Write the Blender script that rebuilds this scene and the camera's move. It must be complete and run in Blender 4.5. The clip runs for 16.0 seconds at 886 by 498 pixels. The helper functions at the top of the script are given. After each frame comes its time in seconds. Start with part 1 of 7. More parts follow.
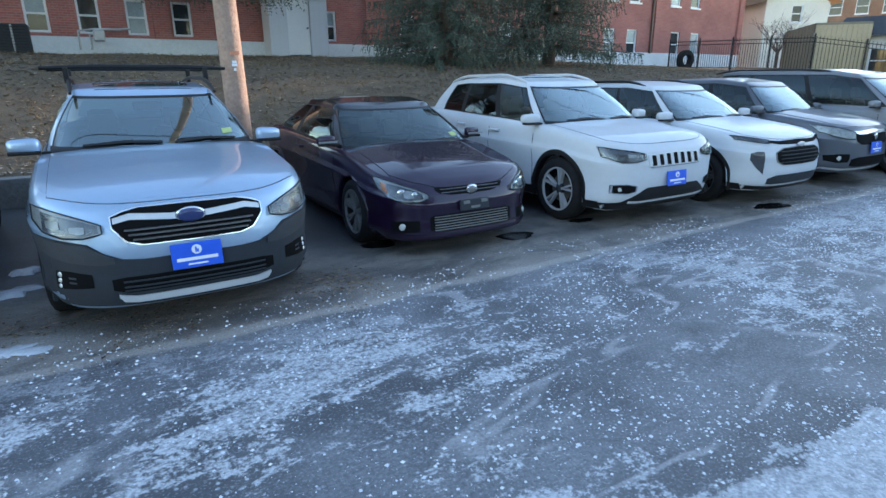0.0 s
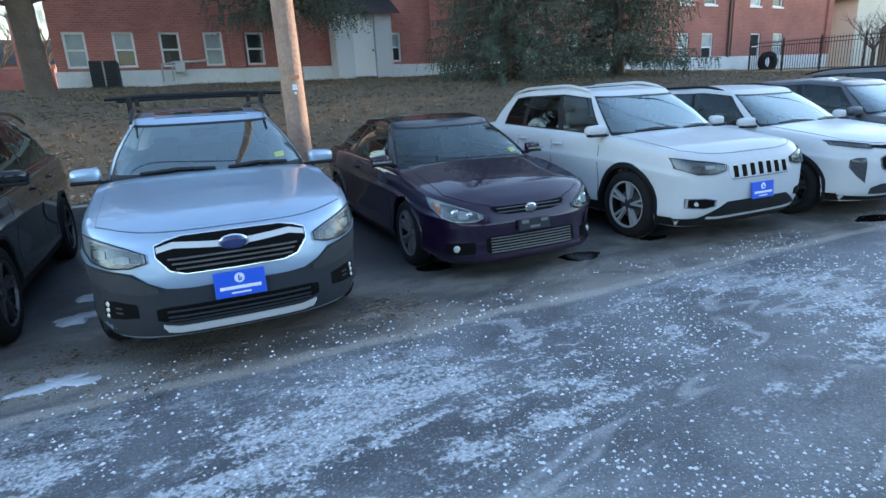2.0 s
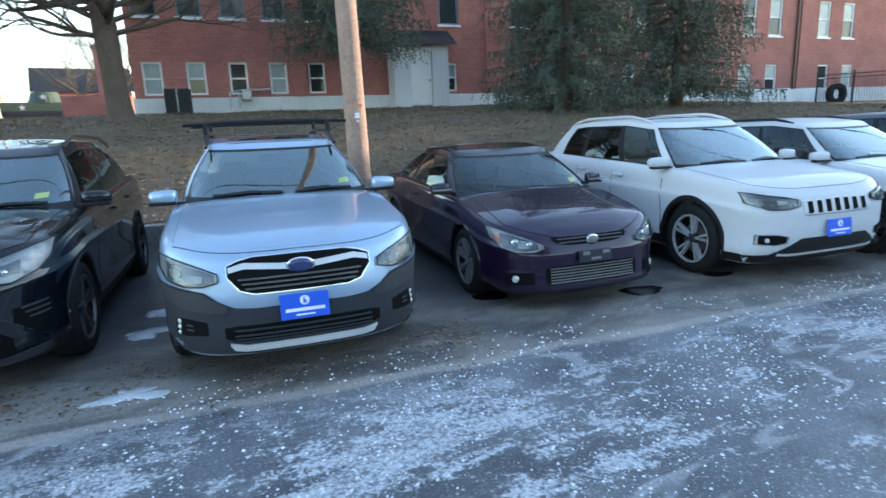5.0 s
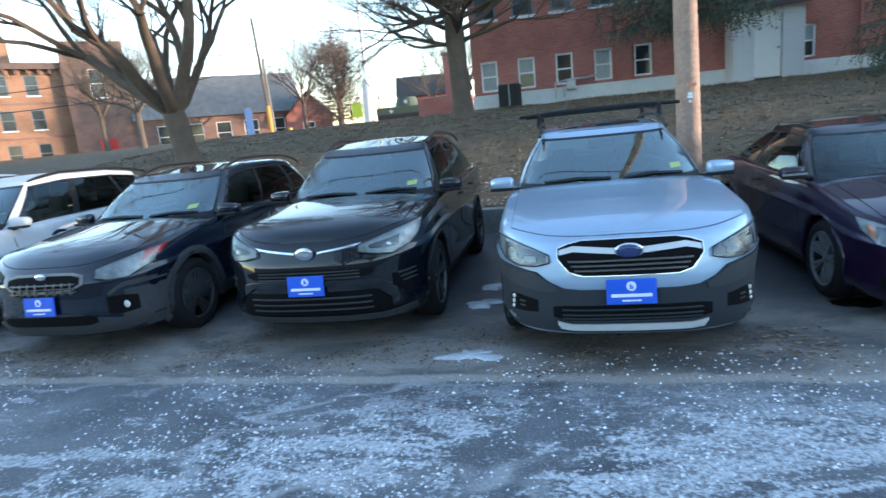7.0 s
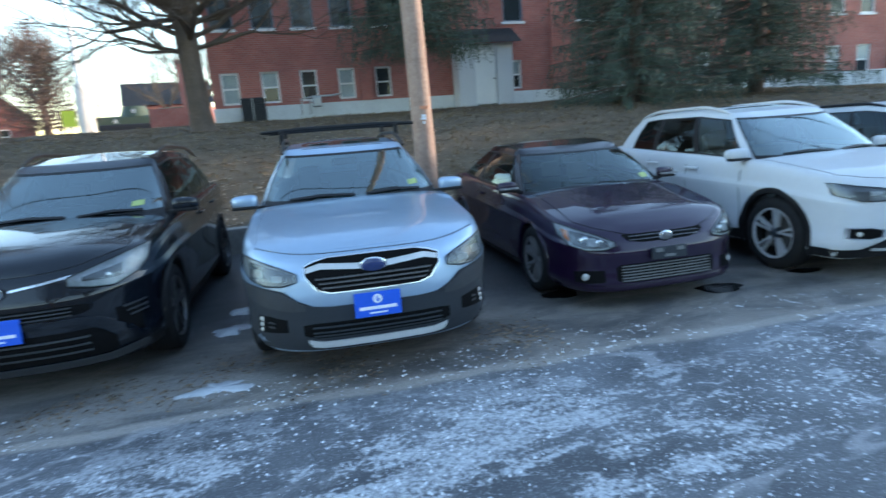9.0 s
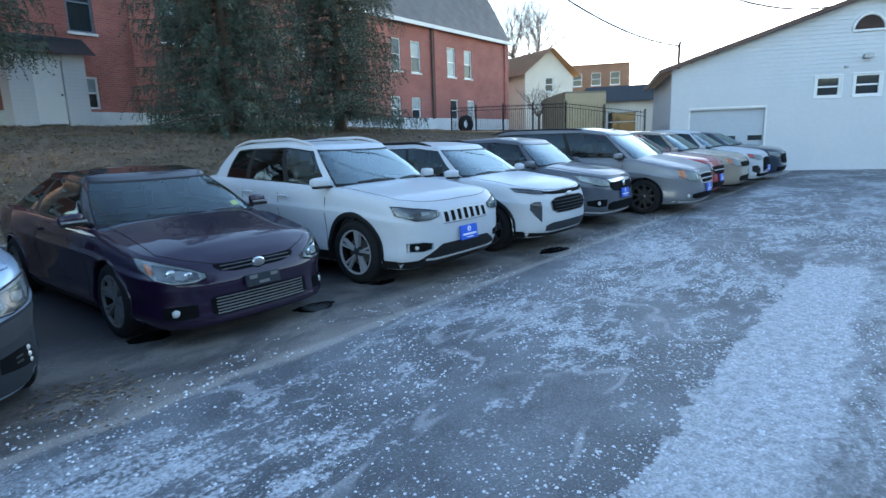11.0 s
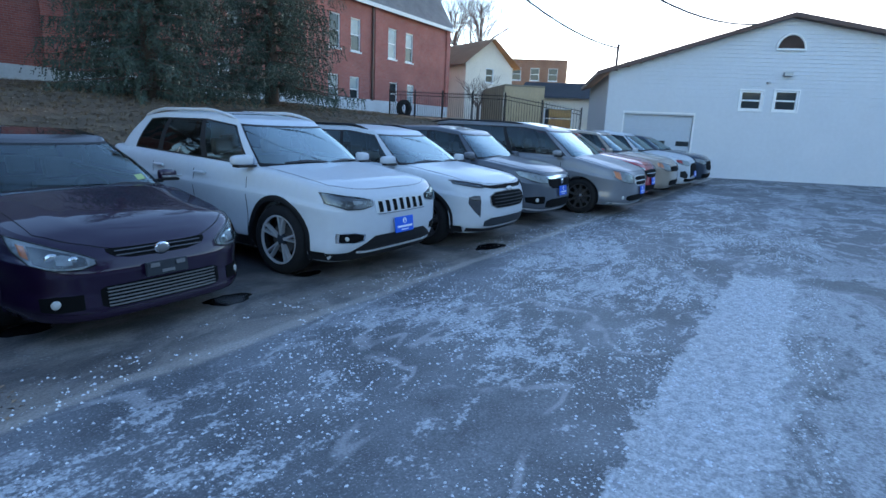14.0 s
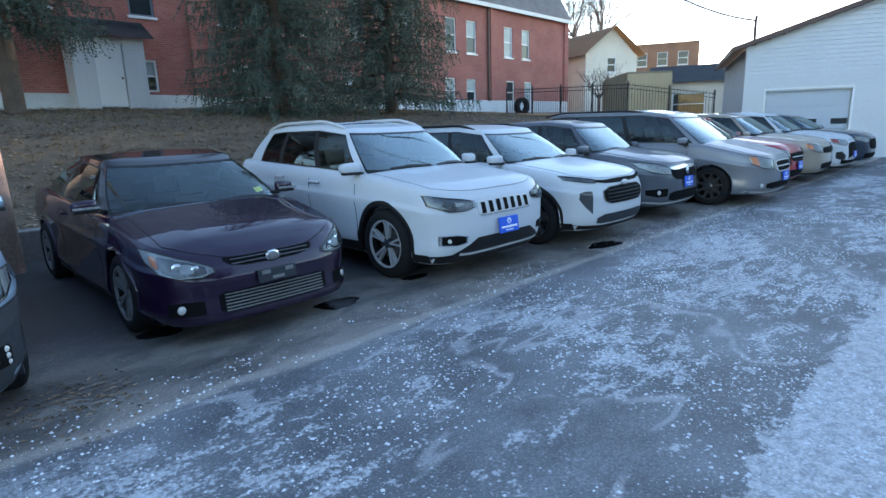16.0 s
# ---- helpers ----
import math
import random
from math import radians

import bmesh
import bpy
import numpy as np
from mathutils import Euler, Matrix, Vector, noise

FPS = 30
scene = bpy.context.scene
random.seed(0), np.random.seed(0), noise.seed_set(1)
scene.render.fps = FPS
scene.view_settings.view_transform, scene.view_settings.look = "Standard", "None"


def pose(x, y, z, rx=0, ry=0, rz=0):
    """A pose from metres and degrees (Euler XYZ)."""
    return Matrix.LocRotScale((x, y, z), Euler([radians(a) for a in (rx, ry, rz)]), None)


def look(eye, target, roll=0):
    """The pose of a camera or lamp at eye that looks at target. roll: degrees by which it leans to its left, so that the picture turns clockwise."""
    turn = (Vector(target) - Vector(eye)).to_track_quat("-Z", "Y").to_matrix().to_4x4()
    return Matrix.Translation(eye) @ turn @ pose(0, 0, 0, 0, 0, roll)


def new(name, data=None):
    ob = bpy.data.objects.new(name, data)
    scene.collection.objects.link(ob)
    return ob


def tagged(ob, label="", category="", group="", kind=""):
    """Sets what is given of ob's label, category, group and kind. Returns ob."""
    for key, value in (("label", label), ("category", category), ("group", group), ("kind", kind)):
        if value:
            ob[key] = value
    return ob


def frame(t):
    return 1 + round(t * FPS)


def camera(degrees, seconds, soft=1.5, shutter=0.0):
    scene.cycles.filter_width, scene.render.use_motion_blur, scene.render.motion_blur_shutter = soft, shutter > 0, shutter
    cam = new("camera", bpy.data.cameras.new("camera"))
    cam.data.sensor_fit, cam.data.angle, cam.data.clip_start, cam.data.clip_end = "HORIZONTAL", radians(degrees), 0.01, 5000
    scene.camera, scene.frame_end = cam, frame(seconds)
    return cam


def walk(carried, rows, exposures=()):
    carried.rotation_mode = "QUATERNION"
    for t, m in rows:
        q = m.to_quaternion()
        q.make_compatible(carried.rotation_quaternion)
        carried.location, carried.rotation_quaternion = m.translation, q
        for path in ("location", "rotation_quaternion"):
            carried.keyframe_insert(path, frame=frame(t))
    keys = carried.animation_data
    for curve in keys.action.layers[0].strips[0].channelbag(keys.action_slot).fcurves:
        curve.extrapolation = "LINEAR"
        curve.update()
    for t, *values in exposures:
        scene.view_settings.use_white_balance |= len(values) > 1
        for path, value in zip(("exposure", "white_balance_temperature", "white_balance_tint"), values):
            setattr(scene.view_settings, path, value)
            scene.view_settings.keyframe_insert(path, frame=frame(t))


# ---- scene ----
cam = camera(76.1, 16.0, shutter=0.3)
PATH = [
    (0, (-0.441, -3.887, 1.625), (0.544, -2.245, 1.047), -0.4),
    (0.5, (-0.426, -3.756, 1.614), (0.517, -2.09, 1.036), -0.1),
    (1, (-0.399, -3.692, 1.608), (0.466, -1.984, 1.03), -0.8),
    (1.5, (-0.306, -3.678, 1.601), (0.511, -1.936, 1.055), -1.8),
    (2, (-0.194, -3.685, 1.606), (0.583, -1.917, 1.087), -3.0),
    (2.5, (-0.143, -3.678, 1.6), (0.659, -1.921, 1.079), -3.3),
    (3, (-0.16, -3.689, 1.597), (0.654, -1.939, 1.071), -3.1),
    (3.2, (-0.173, -3.67, 1.595), (0.67, -1.934, 1.069), -2.5),
    (5.3, (-0.303, -3.638, 1.62), (0.215, -1.747, 1.226), -2.2),
    (5.5, (-0.316, -3.649, 1.62), (0.085, -1.728, 1.235), -2.8),
    (6, (-0.335, -3.668, 1.635), (-0.198, -1.71, 1.251), -3.8),
    (6.5, (-0.366, -3.704, 1.633), (-0.524, -1.748, 1.246), -4.8),
    (7, (-0.393, -3.691, 1.628), (-0.818, -1.776, 1.238), -5.7),
    (7.5, (-0.428, -3.732, 1.64), (-1.004, -1.857, 1.249), -6.4),
    (8, (-0.396, -3.713, 1.632), (-0.854, -1.806, 1.238), -6.4),
    (8.5, (-0.339, -3.684, 1.631), (-0.435, -1.727, 1.231), -5.7),
    (9, (-0.312, -3.676, 1.631), (0.099, -1.762, 1.221), -4.4),
    (9.5, (-0.241, -3.699, 1.618), (0.637, -1.95, 1.209), -3.3),
    (10, (-0.206, -3.722, 1.618), (1.013, -2.189, 1.213), -1.9),
    (10.2, (-0.216, -3.711, 1.614), (1.102, -2.261, 1.213), -1.4),
    (12.3, (0.133, -3.702, 1.548), (1.737, -2.569, 1.172), -1.9),
    (12.5, (0.14, -3.705, 1.607), (1.758, -2.599, 1.212), -1.0),
    (13, (0.162, -3.613, 1.598), (1.807, -2.55, 1.192), 0.5),
    (13.5, (0.17, -3.499, 1.622), (1.833, -2.468, 1.205), 2.1),
    (14, (0.193, -3.433, 1.589), (1.843, -2.385, 1.164), 2.5),
    (14.5, (0.24, -3.389, 1.567), (1.833, -2.261, 1.131), 1.8),
    (15, (0.328, -3.44, 1.58), (1.844, -2.211, 1.142), 0.5),
    (15.5, (0.396, -3.49, 1.585), (1.831, -2.168, 1.148), -0.8),
    (16, (0.428, -3.51, 1.576), (1.802, -2.122, 1.148), -1.8),
]
walk(cam, [(t, look(eye, target, roll)) for t, eye, target, roll in PATH], [(0, 2.92, 6480, 19), (3.2, 3.0, 6580, 18), (5.5, 3.12, 6630, 17), (6.5, 3.08, 6580, 16), (7.0, 3.03, 6340, 15), (7.5, 2.75, 5980, 13), (9.5, 2.95, 6330, 16), (12.5, 2.47, 5800, 18), (14.5, 2.40, 5600, 20), (16, 2.74, 6150, 19)])

# ---- world, sun ----
SUN_EL, SUN_AZ = radians(6.0), radians(86.5)      # azimuth clockwise from +y
world = bpy.data.worlds.new("sky")
scene.world = world
world.use_nodes = True
wn = world.node_tree.nodes
sky = wn.new("ShaderNodeTexSky")
sky.sky_type, sky.sun_disc = "NISHITA", False
sky.sun_elevation, sky.sun_rotation = SUN_EL, SUN_AZ
sky.air_density, sky.dust_density, sky.ozone_density = 1.0, 0.15, 1.5
wn["Background"].inputs["Strength"].default_value = 0.15
world.node_tree.links.new(sky.outputs[0], wn["Background"].inputs["Color"])
sun = new("sun", bpy.data.lights.new("sun", "SUN"))
sun.data.energy, sun.data.angle, sun.data.color = 1.15, radians(0.6), (1.0, 0.8, 0.58)
sd = Vector((math.sin(SUN_AZ) * math.cos(SUN_EL), math.cos(SUN_AZ) * math.cos(SUN_EL), math.sin(SUN_EL)))
sun.matrix_world = look(sd * 200, (0, 0, 0))

# ---- materials ----
from mathutils.bvhtree import BVHTree


def mat(name, base, rough=0.6, metal=0.0, vary=0.15, scale=4.0, bump=0.0, bscale=60.0, coat=0.0, second=None, spec=0.5, island=0.0, obj=0.0, ior=1.5):
    """A node material: base colour varied at two scales, with fine relief."""
    m = bpy.data.materials.new(name)
    m.use_nodes = True
    nt, n = m.node_tree, m.node_tree.nodes
    p, ln = n["Principled BSDF"], m.node_tree.links
    p.inputs["Roughness"].default_value, p.inputs["Metallic"].default_value = rough, metal
    p.inputs["Coat Weight"].default_value, p.inputs["Coat Roughness"].default_value = coat, 0.03
    p.inputs["Specular IOR Level"].default_value, p.inputs["IOR"].default_value = spec, ior
    tc = n.new("ShaderNodeTexCoord")
    big, small = n.new("ShaderNodeTexNoise"), n.new("ShaderNodeTexNoise")
    big.inputs["Scale"].default_value, small.inputs["Scale"].default_value = scale, scale * 9
    big.inputs["Detail"].default_value, small.inputs["Detail"].default_value = 4, 3
    for q in (big, small):
        ln.new(tc.outputs["Object"], q.inputs["Vector"])
    add = n.new("ShaderNodeMath")
    add.operation = "ADD"
    ln.new(big.outputs["Fac"], add.inputs[0]), ln.new(small.outputs["Fac"], add.inputs[1])
    last = add.outputs[0]
    for amount, node, out in ((island, "ShaderNodeNewGeometry", "Random Per Island"), (obj, "ShaderNodeObjectInfo", "Random")):
        if amount:
            g, mu = n.new(node), n.new("ShaderNodeMath")
            mu.operation = "MULTIPLY_ADD"
            mu.inputs[1].default_value = amount
            ln.new(g.outputs[out], mu.inputs[0]), ln.new(last, mu.inputs[2])
            last = mu.outputs[0]
    ramp = n.new("ShaderNodeValToRGB")
    b2 = second or tuple(min(1, c * (1 + vary)) for c in base)
    b1 = base if second else tuple(c * (1 - vary) for c in base)
    ramp.color_ramp.elements[0].position, ramp.color_ramp.elements[1].position = 0.3, 0.7
    ramp.color_ramp.elements[0].color, ramp.color_ramp.elements[1].color = (*b1, 1), (*b2, 1)
    half = n.new("ShaderNodeMath")
    half.operation = "MULTIPLY"
    half.inputs[1].default_value = 0.5 / (1 + 0.5 * (island + obj))
    ln.new(last, half.inputs[0]), ln.new(half.outputs[0], ramp.inputs[0]), ln.new(ramp.outputs[0], p.inputs["Base Color"])
    if bump:
        nb, bp = n.new("ShaderNodeTexNoise"), n.new("ShaderNodeBump")
        nb.inputs["Scale"].default_value, nb.inputs["Detail"].default_value = bscale, 5
        bp.inputs["Strength"].default_value, bp.inputs["Distance"].default_value = bump, 0.02
        ln.new(tc.outputs["Object"], nb.inputs["Vector"]), ln.new(nb.outputs["Fac"], bp.inputs["Height"]), ln.new(bp.outputs[0], p.inputs["Normal"])
    return m


def asphalt_material():
    m = bpy.data.materials.new("salted_asphalt")
    m.use_nodes = True
    n, ln = m.node_tree.nodes, m.node_tree.links
    p = n["Principled BSDF"]
    geo = n.new("ShaderNodeNewGeometry")
    sep = n.new("ShaderNodeSeparateXYZ")
    ln.new(geo.outputs["Position"], sep.inputs[0])

    def math_node(op, a, b=None, c=None):
        q = n.new("ShaderNodeMath")
        q.operation = op
        for i, v in enumerate((a, b, c)):
            if v is None:
                continue
            if isinstance(v, (int, float)):
                q.inputs[i].default_value = v
            else:
                ln.new(v, q.inputs[i])
        return q.outputs[0]

    def tex(scale, detail=4, stretch=(1, 1, 1), rough=0.55, distort=0.0):
        mp, t = n.new("ShaderNodeMapping"), n.new("ShaderNodeTexNoise")
        mp.inputs["Scale"].default_value = stretch
        ln.new(geo.outputs["Position"], mp.inputs[0]), ln.new(mp.outputs[0], t.inputs["Vector"])
        t.inputs["Scale"].default_value, t.inputs["Detail"].default_value, t.inputs["Roughness"].default_value, t.inputs["Distortion"].default_value = scale, detail, rough, distort
        return t.outputs["Fac"]

    def step(v, lo, hi):
        q = n.new("ShaderNodeMapRange")
        q.interpolation_type = "SMOOTHSTEP"
        q.inputs["From Min"].default_value, q.inputs["From Max"].default_value = lo, hi
        ln.new(v, q.inputs["Value"])
        return q.outputs[0]

    def mix(f, a, b):
        q = n.new("ShaderNodeMix")
        q.data_type = "RGBA"
        if isinstance(f, (int, float)):
            q.inputs[0].default_value = f
        else:
            ln.new(f, q.inputs[0])
        for i, v in ((6, a), (7, b)):
            if isinstance(v, tuple):
                q.inputs[i].default_value = (*v, 1)
            else:
                ln.new(v, q.inputs[i])
        return q.outputs[2]

    x, y = sep.outputs[0], sep.outputs[1]
    wob = math_node("MULTIPLY_ADD", tex(1.3, 5), 0.24, -0.12)
    yw = math_node("ADD", y, wob)
    grit = tex(55, 3)
    patch0, fine = tex(0.55, 6, (0.7, 1.3, 1), 0.62, 0.6), tex(5.5, 6, (0.6, 1.2, 1), 0.7)
    patch = math_node("ADD", patch0, math_node("MULTIPLY", step(math_node("MULTIPLY", x, -1), -1.0, 2.0), 0.07))
    # damp old asphalt in front of the cars, drier sealed asphalt in the lane
    by_cars = mix(step(tex(1.7, 7, (0.7, 1.4, 1), 0.66, 0.5), 0.38, 0.62), (0.085, 0.080, 0.077), (0.235, 0.21, 0.185))
    # a darker, even tone under and between the cars
    by_cars = mix(step(math_node("ADD", y, math_node("MULTIPLY", wob, 5.0)), 0.85, 1.75), by_cars, (0.055, 0.058, 0.064))
    lane = mix(step(tex(1.1, 5), 0.35, 0.7), (0.060, 0.064, 0.072), (0.14, 0.148, 0.162))
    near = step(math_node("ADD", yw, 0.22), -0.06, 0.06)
    col = mix(near, lane, by_cars)
    # older, darker paving beyond the pale strip
    beyond = math_node("MULTIPLY", step(math_node("MULTIPLY", yw, -1), 3.45, 3.65), step(x, 0.8, 1.6))
    col = mix(math_node("MULTIPLY", beyond, 0.75), col, (0.055, 0.060, 0.068))
    # pale seam
    seam_d = math_node("ABSOLUTE", math_node("ADD", yw, 0.16))
    seam = math_node("MULTIPLY", math_node("SUBTRACT", 1.0, step(seam_d, 0.03, 0.085)), step(tex(2.2), 0.25, 0.45))
    col = mix(math_node("MULTIPLY", seam, 0.72), col, (0.37, 0.335, 0.30))
    # dried salt
    gran = tex(30, 4, (1, 1, 1), 0.7)
    rough_edge = math_node("ADD", math_node("MULTIPLY_ADD", fine, 0.55, -0.275), math_node("MULTIPLY_ADD", gran, 0.30, -0.15))
    salt_a = step(math_node("ADD", patch, rough_edge), 0.53, 0.60)
    streak = step(math_node("ADD", tex(1.3, 6, (0.75, 1.5, 1), 0.68, 0.9), rough_edge), 0.595, 0.66)
    film = math_node("MULTIPLY", step(tex(0.9, 6, (0.6, 1.2, 1), 0.7, 0.5), 0.42, 0.64), 0.16)
    salt = math_node("MAXIMUM", math_node("MAXIMUM", math_node("MULTIPLY", salt_a, 0.88), math_node("MULTIPLY", streak, 0.78)), film)
    salt = math_node("MULTIPLY", salt, math_node("SUBTRACT", 1.0, math_node("MULTIPLY", near, 0.6)))
    salt = math_node("MULTIPLY", salt, math_node("MULTIPLY_ADD", step(math_node("MULTIPLY", yw, -1), 0.30, 0.85), 0.65, 0.35))
    # frozen melt water that spread and dried in ragged sheets along the far lane
    far_lane = math_node("MULTIPLY", step(math_node("MULTIPLY", yw, -1), 3.3, 3.6), step(x, 0.8, 1.6))
    sheet_ = step(math_node("ADD", tex(0.75, 7, (0.8, 1.3, 1), 0.68, 1.1), math_node("MULTIPLY", rough_edge, 0.5)), 0.485, 0.525)
    rim_ = math_node("MULTIPLY", sheet_, math_node("MULTIPLY_ADD", tex(2.6, 5), 0.7, 0.25))
    salt = math_node("MAXIMUM", math_node("MULTIPLY", salt, math_node("SUBTRACT", 1.0, math_node("MULTIPLY", far_lane, 0.85))), math_node("MULTIPLY", rim_, far_lane))
    salt = math_node("MULTIPLY", salt, math_node("MULTIPLY_ADD", step(math_node("ADD", gran, math_node("MULTIPLY_ADD", fine, 0.5, -0.25)), 0.38, 0.60), 0.78, 0.22))
    # worn pale strip of older paving along the lane
    rag = math_node("MULTIPLY_ADD", tex(1.9, 9, (1, 1, 1), 0.72), 0.56, -0.28)
    ys = math_node("ADD", y, rag)
    strip = math_node("MULTIPLY", step(math_node("MULTIPLY", ys, -1), 2.84, 2.865), math_node("SUBTRACT", 1.0, math_node("MULTIPLY", step(math_node("MULTIPLY", ys, -1), 3.46, 3.54), math_node("MULTIPLY_ADD", step(fine, 0.34, 0.50), -0.35, 1.0))))
    strip = math_node("MULTIPLY", strip, step(math_node("ADD", x, rag), 1.2, 1.5))
    strip = math_node("MULTIPLY", strip, math_node("SUBTRACT", 1.0, math_node("MULTIPLY", step(math_node("ADD", x, rag), 7.6, 7.7), step(fine, 0.35, 0.5))))
    speck_v = n.new("ShaderNodeTexVoronoi")
    speck_v.inputs["Scale"].default_value = 22
    ln.new(geo.outputs["Position"], speck_v.inputs["Vector"])
    speck = math_node("MULTIPLY", math_node("SUBTRACT", 1.0, step(speck_v.outputs["Distance"], 0.12, 0.26)), step(tex(3.3, 4), 0.46, 0.58))
    speck = math_node("MULTIPLY", speck, math_node("SUBTRACT", 1.0, math_node("MULTIPLY", near, 0.6)))
    col = mix(salt, col, (0.54, 0.56, 0.59))
    # pale worn lines that wander along the lane
    drift = math_node("ABSOLUTE", math_node("SUBTRACT", tex(0.42, 4, (0.6, 1.2, 1), 0.5, 0.3), 0.5))
    vein = math_node("MULTIPLY", math_node("SUBTRACT", 1.0, step(drift, 0.003, 0.011)), math_node("MULTIPLY", step(tex(1.6, 5), 0.40, 0.56), math_node("SUBTRACT", 1.0, near)))
    col = mix(math_node("MULTIPLY", vein, 0.6), col, (0.40, 0.40, 0.41))
    col = mix(math_node("MULTIPLY", strip, 0.86), col, mix(step(tex(14, 7, (1, 1, 1), 0.75), 0.38, 0.60), (0.31, 0.32, 0.34), (0.56, 0.57, 0.59)))
    col = mix(math_node("MULTIPLY", speck, 0.7), col, (0.55, 0.58, 0.62))
    col = mix(math_node("MULTIPLY", step(grit, 0.42, 0.62), 0.5), col, mix(0.6, col, (0.03, 0.03, 0.033)))
    agg = tex(75, 3)
    col = mix(math_node("MULTIPLY", step(agg, 0.56, 0.66), math_node("SUBTRACT", math_node("MULTIPLY_ADD", near, -0.3, 0.5), math_node("MULTIPLY", beyond, 0.3))), col, (0.34, 0.35, 0.37))
    # cracks
    cr = n.new("ShaderNodeTexVoronoi")
    cr.feature = "DISTANCE_TO_EDGE"
    cr.inputs["Scale"].default_value = 0.16
    dist = n.new("ShaderNodeVectorMath")
    dist.operation = "ADD"
    ns = n.new("ShaderNodeTexNoise")
    ns.inputs["Scale"].default_value, ns.inputs["Detail"].default_value = 1.8, 5
    ln.new(geo.outputs["Position"], ns.inputs["Vector"]), ln.new(geo.outputs["Position"], dist.inputs[0]), ln.new(ns.outputs["Color"], dist.inputs[1])
    ln.new(dist.outputs[0], cr.inputs["Vector"])
    crack = math_node("MULTIPLY", math_node("SUBTRACT", 1.0, step(cr.outputs["Distance"], 0.0012, 0.004)), 0.2)
    col = mix(crack, col, (0.02, 0.02, 0.022))
    ln.new(col, p.inputs["Base Color"])
    wet = math_node("MULTIPLY", near, math_node("MAXIMUM", step(tex(0.9, 4), 0.45, 0.62), step(y, 0.9, 1.6)))
    rough = math_node("SUBTRACT", math_node("MULTIPLY_ADD", salt, 0.25, 0.62), math_node("MULTIPLY", wet, 0.27))
    ln.new(rough, p.inputs["Roughness"])
    bp = n.new("ShaderNodeBump")
    bp.inputs["Strength"].default_value, bp.inputs["Distance"].default_value = 0.5, 0.012
    h = math_node("ADD", math_node("MULTIPLY", grit, 0.8), math_node("ADD", math_node("MULTIPLY", strip, -0.6), math_node("MULTIPLY", crack, -0.8)))
    ln.new(h, bp.inputs["Height"]), ln.new(bp.outputs[0], p.inputs["Normal"])
    return m


def brick_material(name, c1, c2, mortar, width=0.215, height=0.072, bump=0.4):
    m = bpy.data.materials.new(name)
    m.use_nodes = True
    n, ln = m.node_tree.nodes, m.node_tree.links
    p = n["Principled BSDF"]
    p.inputs["Roughness"].default_value = 0.85
    tc, sep, com, bt = n.new("ShaderNodeTexCoord"), n.new("ShaderNodeSeparateXYZ"), n.new("ShaderNodeCombineXYZ"), n.new("ShaderNodeTexBrick")
    ad = n.new("ShaderNodeMath")
    ad.operation = "ADD"
    ln.new(tc.outputs["Object"], sep.inputs[0]), ln.new(sep.outputs[0], ad.inputs[0]), ln.new(sep.outputs[1], ad.inputs[1])
    ln.new(ad.outputs[0], com.inputs[0]), ln.new(sep.outputs[2], com.inputs[1]), ln.new(com.outputs[0], bt.inputs["Vector"])
    bt.inputs["Color1"].default_value, bt.inputs["Color2"].default_value, bt.inputs["Mortar"].default_value = (*c1, 1), (*c2, 1), (*mortar, 1)
    bt.inputs["Scale"].default_value, bt.inputs["Brick Width"].default_value, bt.inputs["Row Height"].default_value, bt.inputs["Mortar Size"].default_value = 1, width, height, 0.008
    ns, mx = n.new("ShaderNodeTexNoise"), n.new("ShaderNodeMix")
    ns.inputs["Scale"].default_value, ns.inputs["Detail"].default_value = 0.7, 6
    ln.new(tc.outputs["Object"], ns.inputs["Vector"])
    mx.data_type, mx.blend_type = "RGBA", "MULTIPLY"
    mx.inputs[0].default_value = 1
    rp = n.new("ShaderNodeValToRGB")
    rp.color_ramp.elements[0].position, rp.color_ramp.elements[1].position = 0.3, 0.7
    rp.color_ramp.elements[0].color, rp.color_ramp.elements[1].color = (0.72, 0.70, 0.70, 1), (1, 1, 1, 1)
    ln.new(ns.outputs["Fac"], rp.inputs[0]), ln.new(bt.outputs["Color"], mx.inputs[6]), ln.new(rp.outputs[0], mx.inputs[7]), ln.new(mx.outputs[2], p.inputs["Base Color"])
    bp = n.new("ShaderNodeBump")
    bp.invert = True
    bp.inputs["Strength"].default_value, bp.inputs["Distance"].default_value = bump, 0.01
    ln.new(bt.outputs["Fac"], bp.inputs["Height"]), ln.new(bp.outputs[0], p.inputs["Normal"])
    return m


ASPHALT = asphalt_material()
BRICK = brick_material("red_brick", (0.46, 0.145, 0.115), (0.35, 0.105, 0.085), (0.38, 0.25, 0.22))
BRICK_ORANGE = brick_material("orange_brick", (0.33, 0.165, 0.095), (0.26, 0.12, 0.07), (0.35, 0.25, 0.18))
BROWNSTONE = brick_material("brownstone", (0.26, 0.15, 0.12), (0.20, 0.12, 0.10), (0.18, 0.13, 0.11), 0.6, 0.3)
WHITE_PAINT = mat("white_painted_masonry", (0.62, 0.65, 0.66), 0.8, vary=0.12, scale=1.2, bump=0.2, bscale=30)
SIDING = mat("white_vinyl_siding", (0.53, 0.555, 0.585), 0.5, vary=0.05, scale=0.8)
TRIM = mat("white_trim_paint", (0.72, 0.73, 0.73), 0.5, vary=0.06, scale=3)
BROWN_TRIM = mat("brown_fascia", (0.085, 0.05, 0.042), 0.6, vary=0.2, scale=3)
